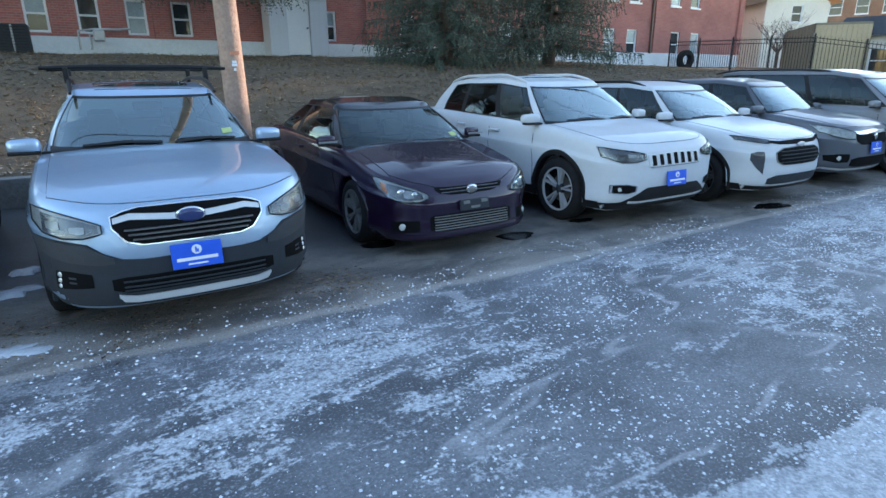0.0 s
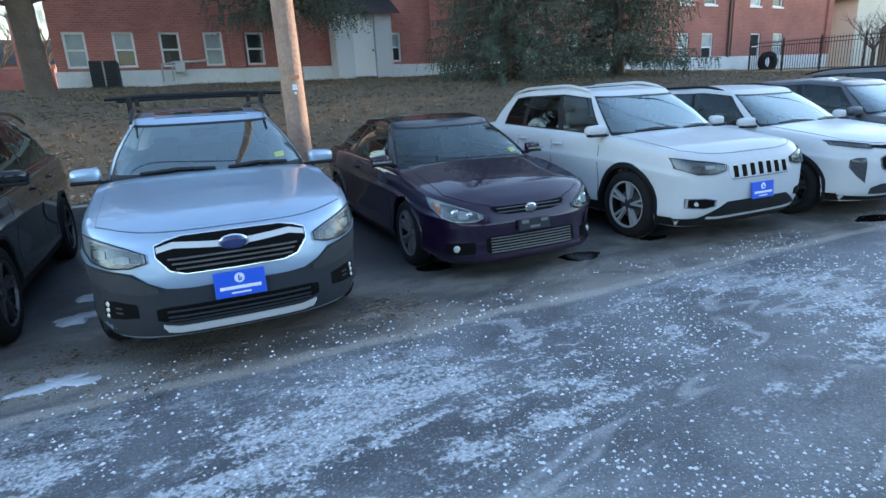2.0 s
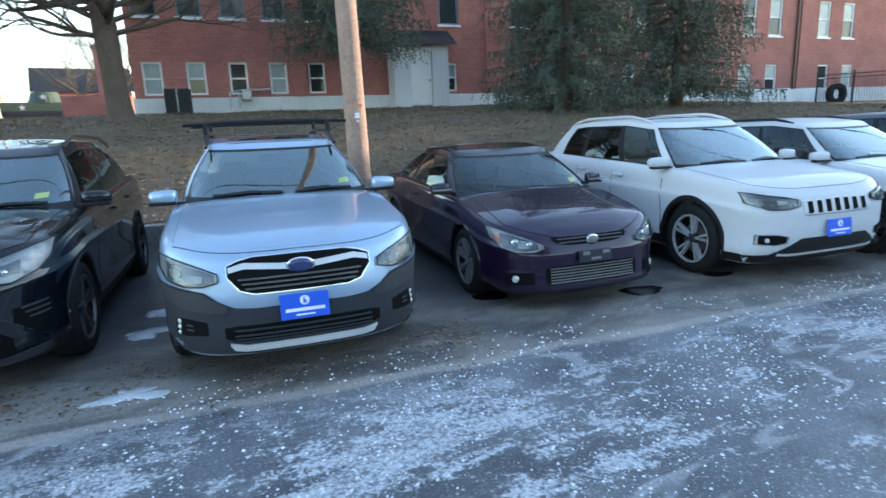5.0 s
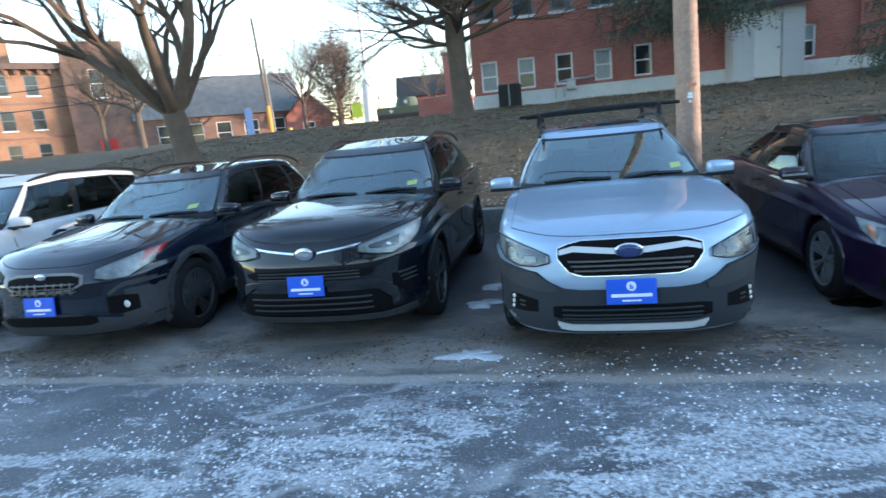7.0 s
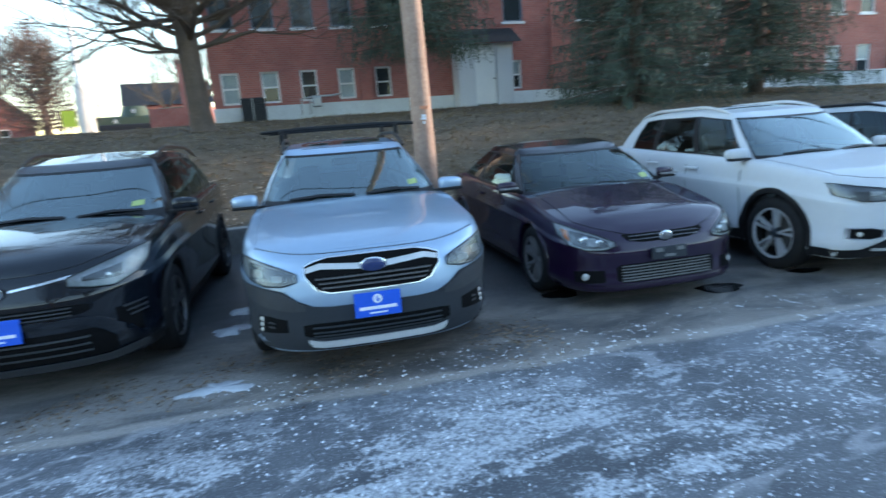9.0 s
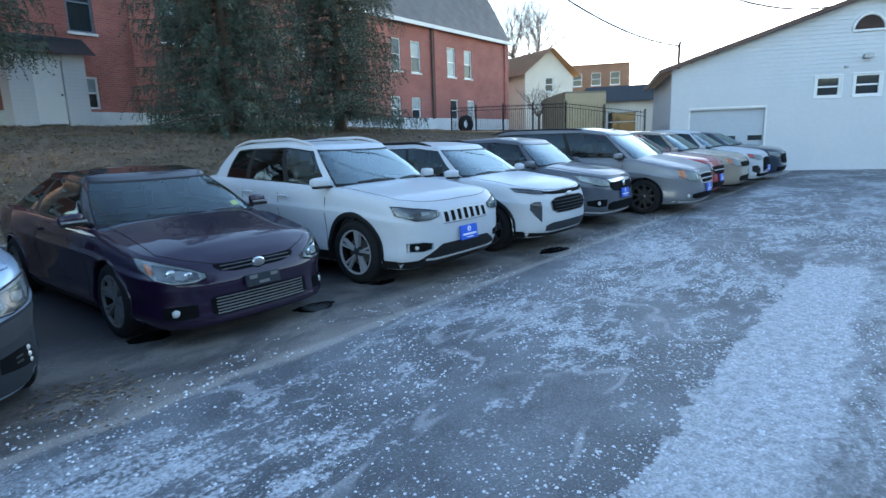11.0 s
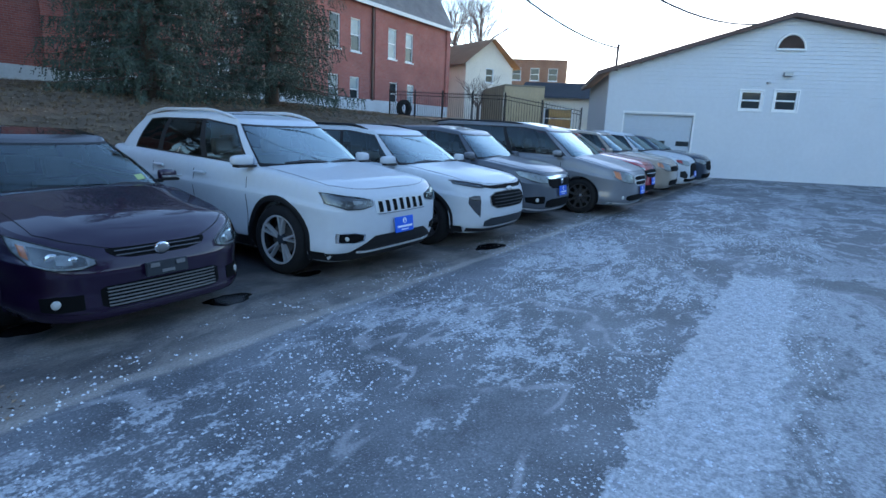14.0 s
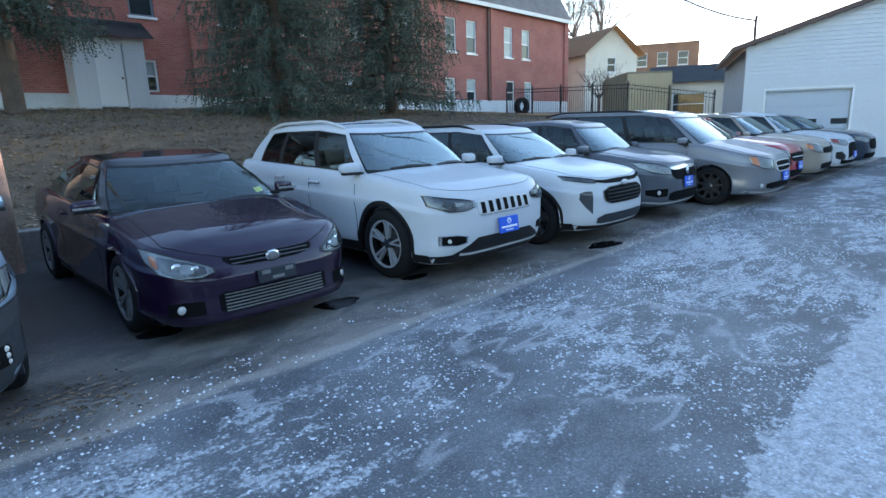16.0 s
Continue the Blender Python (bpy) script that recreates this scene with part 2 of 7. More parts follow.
SLATE = mat("grey_slate", (0.29, 0.30, 0.31), 0.75, vary=0.25, scale=1.5, bump=0.3, bscale=12)
DARKROOF = mat("dark_shingle", (0.05, 0.056, 0.066), 0.8, vary=0.2, scale=1.5, bump=0.3, bscale=12)
TANROOF = mat("tan_shingle", (0.36, 0.25, 0.15), 0.85, vary=0.15, scale=1.2, bump=0.2, bscale=12)
CREAM = mat("cream_render", (0.72, 0.67, 0.58), 0.85, vary=0.1, scale=1)
GRASS = mat("dormant_grass", (0.042, 0.030, 0.019), 0.95, second=(0.155, 0.114, 0.072), scale=3.4, bump=0.8, bscale=22)
FARGROUND = mat("far_ground", (0.10, 0.10, 0.075), 0.95, second=(0.16, 0.15, 0.10), scale=0.3)
BLADE = mat("dry_grass_blades", (0.13, 0.09, 0.045), 0.9, second=(0.27, 0.195, 0.11), scale=3, island=0.8)
LEAF = mat("fallen_leaves", (0.07, 0.045, 0.028), 0.9, second=(0.50, 0.41, 0.31), scale=5, island=1.5)
DEBRIS = mat("dark_leaf_scraps", (0.05, 0.032, 0.02), 0.9, second=(0.30, 0.22, 0.15), scale=5, island=1.3)
CONCRETE = mat("weathered_concrete", (0.17, 0.17, 0.165), 0.85, vary=0.3, scale=2, bump=0.4, bscale=30)
POLEWOOD = mat("weathered_pole_wood", (0.22, 0.135, 0.10), 0.85, second=(0.39, 0.275, 0.215), scale=2.5, bump=0.6, bscale=25)
BARK = mat("tree_bark", (0.092, 0.068, 0.052), 0.95, vary=0.35, scale=3, bump=1.0, bscale=14)
# lighter copy of the bark with low sun put into its colour
BARK_WARM = mat("sunlit_bark", (0.12, 0.095, 0.075), 0.95, vary=0.3, scale=3, bump=0.8, bscale=14)
NEEDLE = mat("spruce_needles", (0.026, 0.048, 0.036), 0.7, second=(0.088, 0.122, 0.090), scale=1.6, island=0.7)
TWIG = mat("bare_twigs", (0.14, 0.10, 0.085), 0.9, vary=0.25, scale=2)
IRON = mat("black_iron", (0.012, 0.012, 0.014), 0.5, vary=0.2)
GALV = mat("grey_metal", (0.36, 0.37, 0.38), 0.4, 0.7, vary=0.15)
WINDOW = mat("dark_window_glass", (0.030, 0.038, 0.043), 0.06, vary=0.3, scale=2, spec=0.4)
BLIND = mat("window_blind", (0.30, 0.36, 0.38), 0.25, vary=0.25, scale=3)
SLATE_FRAME = mat("slate_blue_frame_paint", (0.13, 0.16, 0.20), 0.5, vary=0.1)
CLADDING = mat("pale_charcoal_cladding", (0.038, 0.041, 0.046), 0.7, spec=0.3, vary=0.15, scale=14, bump=0.1, bscale=300)
GARAGE_DOOR = mat("garage_door_grey", (0.42, 0.47, 0.53), 0.55, vary=0.06, scale=1)
CONTAINER = mat("tan_container", (0.50, 0.40, 0.25), 0.6, vary=0.12, scale=1.2)
CONTAINER_END = mat("olive_grey_container", (0.25, 0.21, 0.145), 0.7, vary=0.2, scale=1.2)
TANKGREEN = mat("olive_green_paint", (0.055, 0.085, 0.06), 0.6, vary=0.15)
YELLOW = mat("yellow_green_plastic", (0.62, 0.68, 0.04), 0.5, vary=0.08)
# pole wood with orange sunlight put into its colour
SUNLIT_POLE = mat("sunlit_pole_orange", (0.6, 0.28, 0.06), 0.7, vary=0.2)
RED = mat("red_door_paint", (0.45, 0.02, 0.02), 0.5)
SALT = mat("rock_salt", (0.60, 0.63, 0.68), 0.8, vary=0.15, scale=8)
ICE = mat("thin_ice", (0.50, 0.53, 0.57), 0.25, vary=0.2, scale=6, bump=0.2, bscale=20)
WETPATCH = mat("wet_oil_spot", (0.010, 0.010, 0.011), 0.22, vary=0.3, scale=8)
CABLE = mat("cable_black", (0.02, 0.02, 0.022), 0.7)

# car finishes
def glass_material(name, tint, ior=1.55):
    """Thin car glass: tinted see-through with a clear reflection."""
    m = bpy.data.materials.new(name)
    m.use_nodes = True
    n, ln = m.node_tree.nodes, m.node_tree.links
    n.remove(n["Principled BSDF"])
    tr, gl, mx, fr = n.new("ShaderNodeBsdfTransparent"), n.new("ShaderNodeBsdfGlossy"), n.new("ShaderNodeMixShader"), n.new("ShaderNodeFresnel")
    tr.inputs["Color"].default_value = (*tint, 1)
    gl.inputs["Roughness"].default_value = 0.02
    gl.inputs["Color"].default_value = (0.82, 0.98, 1.0, 1)
    fr.inputs["IOR"].default_value = ior
    ln.new(fr.outputs[0], mx.inputs[0]), ln.new(tr.outputs[0], mx.inputs[1]), ln.new(gl.outputs[0], mx.inputs[2])
    ln.new(mx.outputs[0], n["Material Output"].inputs["Surface"])
    return m


GLASS = glass_material("car_glass", (0.36, 0.47, 0.46), 2.9)
GLASS_CLEAR = glass_material("clear_car_glass", (0.68, 0.78, 0.76), 1.65)
SIDEGLASS = glass_material("side_window_glass", (0.42, 0.48, 0.47), 1.55)
LENS = glass_material("lamp_lens", (0.90, 0.92, 0.93), 1.33)
TINT = glass_material("tinted_glass", (0.06, 0.065, 0.07), 1.6)
SEAT = mat("dark_seat_cloth", (0.035, 0.035, 0.037), 0.9, vary=0.25, scale=8)
SEAT_PALE = mat("beige_seat_leather", (0.30, 0.28, 0.25), 0.7, vary=0.12, scale=6)
DASH = mat("dashboard_plastic", (0.016, 0.017, 0.018), 0.75, spec=0.2, vary=0.2, scale=9)
TYRE = mat("tyre_rubber", (0.013, 0.013, 0.014), 0.85, spec=0.2, vary=0.3, scale=12, bump=0.3, bscale=80)
ALLOY = mat("machined_alloy", (0.48, 0.48, 0.49), 0.35, 0.35, vary=0.1, scale=9)
DARKALLOY = mat("dark_alloy", (0.095, 0.095, 0.10), 0.32, 0.6, vary=0.2, scale=9)
BLACKTRIM = mat("black_plastic", (0.008, 0.008, 0.009), 0.5, spec=0.3, vary=0.2, scale=12)
GRILLEBLACK = mat("grille_black", (0.004, 0.004, 0.0045), 0.85, vary=0.3, scale=30, spec=0.12)
GREYTRIM = mat("charcoal_cladding", (0.024, 0.029, 0.036), 0.7, spec=0.3, vary=0.12, scale=14, bump=0.1, bscale=300)
BRAKE = mat("dull_brake_iron", (0.075, 0.07, 0.066), 0.5, 0.5, vary=0.3, scale=12)
CHROME = mat("chrome", (0.68, 0.70, 0.72), 0.12, 1.0, vary=0.04)
SILVERTRIM = mat("satin_silver_trim", (0.55, 0.56, 0.57), 0.4, 0.25, vary=0.06)
LAMP = mat("headlamp_reflector", (0.27, 0.28, 0.29), 0.3, 0.35, vary=0.5, scale=15, bump=0.6, bscale=24)
DARKLAMP = mat("smoked_lamp", (0.04, 0.042, 0.047), 0.25, 0.2, vary=0.4, scale=14, coat=1.0)
AMBER = mat("amber_lens", (0.55, 0.17, 0.05), 0.12, coat=1.0)
REDLENS = mat("red_lens", (0.30, 0.01, 0.01), 0.12, coat=1.0)
FOG = mat("fog_lamp", (0.5, 0.5, 0.48), 0.15, 0.1, vary=0.25, scale=40, coat=1.0)
PLATE = mat("blue_plate", (0.012, 0.10, 0.62), 0.35, vary=0.06, scale=6)
PLATE_WHITE = mat("plate_white", (0.75, 0.78, 0.82), 0.4, vary=0.04)
STICKER = mat("yellow_green_sticker", (0.34, 0.42, 0.14), 0.5, vary=0.05)
UNDER = mat("underbody_black", (0.005, 0.005, 0.005), 0.95, vary=0.2, spec=0.1)
SEAM = mat("panel_gap", (0.006, 0.006, 0.007), 0.8, vary=0.1)


def paint(name, c, metal=0.35, rough=0.32, coat=1.0):
    m = mat(name, c, rough, metal, vary=0.04, scale=1.6, coat=coat, spec=0.06)
    m.node_tree.nodes["Principled BSDF"].inputs["Coat Roughness"].default_value = 0.012
    return m


# ---- mesh helpers ----
def mesh_from(name, verts, faces, material, smooth=False, mats=None, idx=None):
    me = bpy.data.meshes.new(name)
    me.from_pydata([tuple(v) for v in verts], [], faces)
    for m in (mats or [material]):
        me.materials.append(m)
    if idx is not None:
        me.polygons.foreach_set("material_index", idx)
    if smooth:
        me.polygons.foreach_set("use_smooth", [True] * len(me.polygons))
        me.set_sharp_from_angle(angle=radians(42))
    me.update()
    return me


def put(name, me, parent=None, label="", m=None):
    ob = new(name, me)
    if parent:
        ob.parent = parent
    if m is not None:
        ob.matrix_basis = m
    if label:
        tagged(ob, label)
    return ob


def part(name, bm, material, parent=None, label="", smooth=False, m=None):
    me = bpy.data.meshes.new(name)
    bm.to_mesh(me)
    bm.free()
    me.materials.append(material)
    if smooth:
        me.polygons.foreach_set("use_smooth", [True] * len(me.polygons))
    return put(name, me, parent, label, m)


def empty(name, m, label="", category="", group="", kind=""):
    ob = new(name)
    ob.empty_display_size = 0.1
    ob.matrix_basis = m
    return tagged(ob, label, category, group, kind)


def box(bm, x0, x1, y0, y1, z0, z1, bevel=0.0):
    v = [bm.verts.new((x, y, z)) for z in (z0, z1) for y in (y0, y1) for x in (x0, x1)]
    fs = [bm.faces.new([v[i] for i in q]) for q in ((0, 2, 3, 1), (4, 5, 7, 6), (0, 1, 5, 4), (2, 6, 7, 3), (0, 4, 6, 2), (1, 3, 7, 5))]
    if bevel:
        es = {e for f in fs for e in f.edges}
        bmesh.ops.bevel(bm, geom=list(es), offset=bevel, segments=2, affect="EDGES", profile=0.6)
    return bm


def boxpart(name, b, material, parent=None, label="", bevel=0.0, m=None):
    return part(name, box(bmesh.new(), *b, bevel=bevel), material, parent, label, m=m)


def tube_data(path, radii, sides=8, cap=True):
    """Vertices and faces of a tube along points."""
    verts, faces = [], []
    path = [Vector(p) for p in path]
    if not isinstance(radii, (list, tuple)):
        radii = [radii] * len(path)
    for i, p in enumerate(path):
        d = (path[min(i + 1, len(path) - 1)] - path[max(i - 1, 0)]).normalized()
        a = d.orthogonal().normalized() if i == 0 else (a - d * a.dot(d)).normalized()
        b = d.cross(a)
        for k in range(sides):
            c = 2 * math.pi * k / sides
            verts.append(p + (a * math.cos(c) + b * math.sin(c)) * radii[i])
    for i in range(len(path) - 1):
        for k in range(sides):
            k2 = (k + 1) % sides
            faces.append((i * sides + k, i * sides + k2, (i + 1) * sides + k2, (i + 1) * sides + k))
    if cap:
        faces += [tuple(range(sides))[::-1], tuple((len(path) - 1) * sides + k for k in range(sides))]
    return verts, faces


def tube(name, path, radii, material, parent=None, label="", sides=8):
    v, f = tube_data(path, radii, sides)
    return put(name, mesh_from(name, v, f, material, True), parent, label)


def lathe(profile, seg=32, axis="x"):
    """Vertices and faces of a profile of (along, radius) turned about the axis."""
    verts, faces = [], []
    for a, r in profile:
        for k in range(seg):
            c = 2 * math.pi * k / seg
            verts.append((a, r * math.cos(c), r * math.sin(c)))
    n = len(profile)
    for i in range(n - 1):
        for k in range(seg):
            k2 = (k + 1) % seg
            faces.append((i * seg + k, (i + 1) * seg + k, (i + 1) * seg + k2, i * seg + k2))
    return verts, faces

# ---- cars ----
def interp(table, v):
    xs, ys = zip(*table)
    return float(np.interp(v, xs, ys))


def swell(u):
    """Cross-section of a bonnet: rounded fender edge, soft crease, then a nearly flat middle."""
    u = abs(u)
    return 1 - u ** 2.8 + 0.05 * math.exp(-((u - 0.62) / 0.07) ** 2)


def arc(u):
    return 1 - u * u


def stack(n_half, levels, point, crown, across=16, profile=arc):
    """A closed, symmetrical shell: rings of a half outline (front centre to rear centre) at the levels, and a crowned top."""
    verts, faces, ring = [], [], 2 * n_half - 2
    for v in levels:
        right = [point(i, v) for i in range(n_half)]
        verts += right + [(-x, y, z) for x, y, z in right[-2:0:-1]]
    for j in range(len(levels) - 1):
        for i in range(ring):
            i2 = (i + 1) % ring
            faces.append((j * ring + i, j * ring + i2, (j + 1) * ring + i2, (j + 1) * ring + i))
    base = (len(levels) - 1) * ring
    rows = [[base] * (across + 1)]
    for i in range(1, n_half - 1):
        x, y, z = verts[base + i]
        row = [base + i]
        for k in range(1, across):
            u = 1 - 2 * k / across
            row.append(len(verts))
            verts.append((x * u, y, z + crown(x, y) * profile(u)))
        rows.append(row + [base + ring - i])
    rows.append([base + n_half - 1] * (across + 1))
    for a, b in zip(rows, rows[1:]):
        for k in range(across):
            q = []
            for t in (a[k], a[k + 1], b[k + 1], b[k]):
                if t not in q:
                    q.append(t)
            if len(q) > 2:
                faces.append(tuple(q))
    return verts, faces


def outline(w, y0, y1, deep_f, deep_r, nf=3.0, nr=3.5, steps=(22, 60, 14), taper=0.0):
    """Half a car's plan: rounded front, straight side, rounded rear. Points and outward normals."""
    pts = []
    for i in range(steps[0]):
        a = (i / steps[0]) ** 0.8 * math.pi / 2
        pts.append((w * math.sin(a) ** (2 / nf), y0 + deep_f * (1 - math.cos(a) ** (2 / nf))))
    for i in range(steps[1]):
        pts.append((w, y0 + deep_f + (y1 - deep_r - y0 - deep_f) * i / (steps[1] - 1)))
    for i in range(steps[2] - 1, -1, -1):
        a = (i / steps[2]) ** 0.8 * math.pi / 2
        pts.append((w * math.sin(a) ** (2 / nr), y1 - deep_r * (1 - math.cos(a) ** (2 / nr))))
    pts = [(x * (1 - taper * max(0.0, (y - y0) / (y1 - y0) - 0.45) ** 1.5 / 0.408), y) for x, y in pts]
    out = []
    for i, (x, y) in enumerate(pts):
        (xa, ya), (xb, yb) = pts[max(i - 1, 0)], pts[min(i + 1, len(pts) - 1)]
        d = math.hypot(xb - xa, yb - ya) or 1
        out.append((x, y, (yb - ya) / d, -(xb - xa) / d))
    out[0], out[-1] = (*pts[0], 0.0, -1.0), (*pts[-1], 0.0, 1.0)
    return out


def cut_arches(verts, faces, arches, wmin):
    """Opens the wheel arches: drops faces inside the circles and draws their rims onto the circles."""
    inside = {}
    for k, (x, y, z) in enumerate(verts):
        if abs(x) > wmin:
            for ya, za, r in arches:
                d = math.hypot(y - ya, z - za)
                if d < r and z < za + r:
                    inside[k] = (ya, za, r, d)
    keep = [f for f in faces if not all(k in inside for k in f)]
    for k in {k for f in keep for k in f if k in inside}:
        ya, za, r, d = inside[k]
        x, y, z = verts[k]
        s = r / max(d, 1e-4)
        verts[k] = (x, ya + (y - ya) * s, max(za + (z - za) * s, 0.12))
    return keep


class Shape:
    """A shell on which panels, lamps and panes are laid from the front, the sides or the rear."""

    def __init__(self, verts, faces):
        self.tree = BVHTree.FromPolygons([Vector(v) for v in verts], faces)

    def patch(self, cols, way="front", off=0.004, thick=0.03, rows=6, sub=4, bulge=0.0):
        """A curved solid on the shell. cols: (across, top, bottom) from one end to the other, as seen along the way."""
        dense = []
        for (a, t, b), (a2, t2, b2) in zip(cols, cols[1:]):
            dense += [(a + (a2 - a) * k / sub, t + (t2 - t) * k / sub, b + (b2 - b) * k / sub) for k in range(sub)]
        dense.append(cols[-1])
        d = {"front": Vector((0, 1, 0)), "rear": Vector((0, -1, 0)), "right": Vector((-1, 0, 0)), "left": Vector((1, 0, 0)), "top": Vector((0, 0, -1))}[way]
        outer, inner, last = [], [], None
        for i, (a, t, b) in enumerate(dense):
            for k in range(rows + 1):
                c = b + (t - b) * k / rows
                o = {"front": (a, -3, c), "rear": (a, 9, c), "right": (3, a, c), "left": (-3, a, c), "top": (a, c, 4)}[way]
                hit = self.tree.ray_cast(Vector(o), d)[0]
                tries = 0
                while hit is None and way == "front" and tries < 14:
                    o = (o[0] * 0.985, o[1], o[2])
                    hit, tries = self.tree.ray_cast(Vector(o), d)[0], tries + 1
                if hit is None:
                    near = self.tree.find_nearest(Vector(o) + d * (3 if last is None else (last - Vector(o)).dot(d)))[0]
                    hit = Vector(o) + d * (near - Vector(o)).dot(d)
                last = hit
                e = math.sin(math.pi * i / (len(dense) - 1)) * math.sin(math.pi * k / rows) if bulge else 0
                outer.append(hit - d * (off + bulge * e))
                inner.append(hit + d * thick)
        n, m = len(dense), rows + 1
        verts, faces = outer + inner, []
        for i in range(n - 1):
            for k in range(rows):
                q = (i * m + k, (i + 1) * m + k, (i + 1) * m + k + 1, i * m + k + 1)
                faces += [q, tuple(x + n * m for x in q[::-1])]
        edge = [i * m for i in range(n)] + [(n - 1) * m + k for k in range(1, m)] + [i * m + rows for i in range(n - 2, -1, -1)] + [k for k in range(rows - 1, 0, -1)]
        for a, b in zip(edge, edge[1:] + edge[:1]):
            faces.append((b, a, a + n * m, b + n * m))
        me_f = faces if way in ("front", "right") else [f[::-1] for f in faces]
        return verts, me_f


def both(cols):
    """Symmetrical columns from those of one half, given from the middle outwards."""
    return [(-a, t, b) for a, t, b in cols[::-1] if a > 0] + list(cols)


def wheel_set(root, s, R, halfw, yf, yr, style):
    """Four wheels; each with tyre, rim and cap."""
    prof = [(-0.10, R * 0.695), (-0.112, R * 0.74), (-0.115, R * 0.86), (-0.10, R * 0.955), (-0.075, R), (0.075, R), (0.10, R * 0.955), (0.115, R * 0.86), (0.112, R * 0.74), (0.10, R * 0.695), (0.02, R * 0.68)]
    tv, tf = lathe(prof, 40)
    tyre = mesh_from("tyre", tv, tf, TYRE, True)
    rr = R * 0.70
    bv, bf = lathe([(0.0, 0.01), (0.0, rr * 0.9), (-0.09, rr)], 28)
    barrel = mesh_from("wheel", bv, bf, UNDER, True)
    n, twist, colour, wide, fork = style
    rv, rf = lathe([(0.085, rr * 0.93), (0.105, rr * 0.95), (0.108, rr), (0.095, rr * 1.02)], 36)
    for k in range(n):
        for side in ((-fork, fork) if fork else (0,)):
            a0, a1 = 2 * math.pi * (k + 0.15) / n, 2 * math.pi * (k + 0.15) / n + side + twist
            c0, s0, c1, s1 = math.cos(a0), math.sin(a0), math.cos(a1), math.sin(a1)
            r0, r1, w0, w1 = rr * 0.12, rr * 0.96, rr * wide * 0.8, rr * wide
            b = len(rv)
            for c, q, r, w in ((c0, s0, r0, w0), (c1, s1, r1, w1)):
                sink = 0.0 if r > rr * 0.5 else -0.022
                for e, xo in ((-1, 0.055), (-0.72, 0.1), (0.72, 0.1), (1, 0.055)):
                    rv.append((xo + sink, r * c - q * w * e, r * q + c * w * e))
            rf += [(b, b + 1, b + 5, b + 4), (b + 1, b + 2, b + 6, b + 5), (b + 2, b + 3, b + 7, b + 6)]
    rim = mesh_from("rim", rv, rf, colour)
    dv, df = lathe([(0.03, rr * 0.12), (0.032, rr * 0.62), (0.018, rr * 0.63)], 28)
    disc = mesh_from("brake_disc", dv, df, BRAKE, True)
    cv, cf = lathe([(0.088, 0.001), (0.088, rr * 0.13), (0.08, rr * 0.17), (0.075, rr * 0.24), (0.04, rr * 0.26)], 16)
    cap = mesh_from("hub_cap", cv, cf, colour if colour is not ALLOY else GREYTRIM, True)
    for x in (1, -1):
        for y in (yf, yr):
            w = put("wheel", barrel, root, "road wheel with rubber tyre" , pose(x * (halfw - 0.125), y, R, 0, 0, 0 if x > 0 else 180))
            put("tyre", tyre, w), put("brake_disc", disc, w), put("rim", rim, w), put("hub_cap", cap, w)


def plate_part(root, x, y, z, blank=False, tilt=-6):
    if blank:
        back = boxpart("plate_bracket", (-0.16, 0.16, -0.012, 0.02, -0.05, 0.05), GREYTRIM, root, "bare black plate bracket", 0.006, pose(x, y, z, tilt))
        for bx in (-0.10, 0.10):
            boxpart("bracket_tab", (bx - 0.035, bx + 0.035, -0.019, -0.0125, 0.012, 0.042), DULLBAR, back, "grey mounting tab", 0.002)
        boxpart("bracket_rib", (-0.05, 0.05, -0.017, -0.0125, -0.035, -0.012), DULLBAR, back, "", 0.002)
        return
    p = boxpart("licence_plate", (-0.155, 0.155, -0.008, 0.008, -0.082, 0.082), PLATE, root, "blue dealer plate with white markings", 0.004, pose(x, y, z, tilt))
    bars = bmesh.new()
    box(bars, -0.125, 0.125, -0.0115, -0.008, -0.034, -0.013)
    box(bars, -0.06, 0.06, -0.0115, -0.008, -0.062, -0.052)
    part("lettering_bar", bars, PLATE_WHITE, p)
    v, f = lathe([(0.0115, 0.001), (0.0115, 0.031), (0.008, 0.031)], 20)
    put("round_emblem", mesh_from("round_emblem", v, f, PLATE_WHITE), p, m=pose(0, 0, 0.036, 0, 0, -90))
    mark = bmesh.new()
    box(mark, -0.009, 0.000, -0.014, -0.0116, 0.018, 0.054), box(mark, 0.003, 0.012, -0.014, -0.0116, 0.018, 0.038)
    part("emblem_mark", mark, PLATE, p)


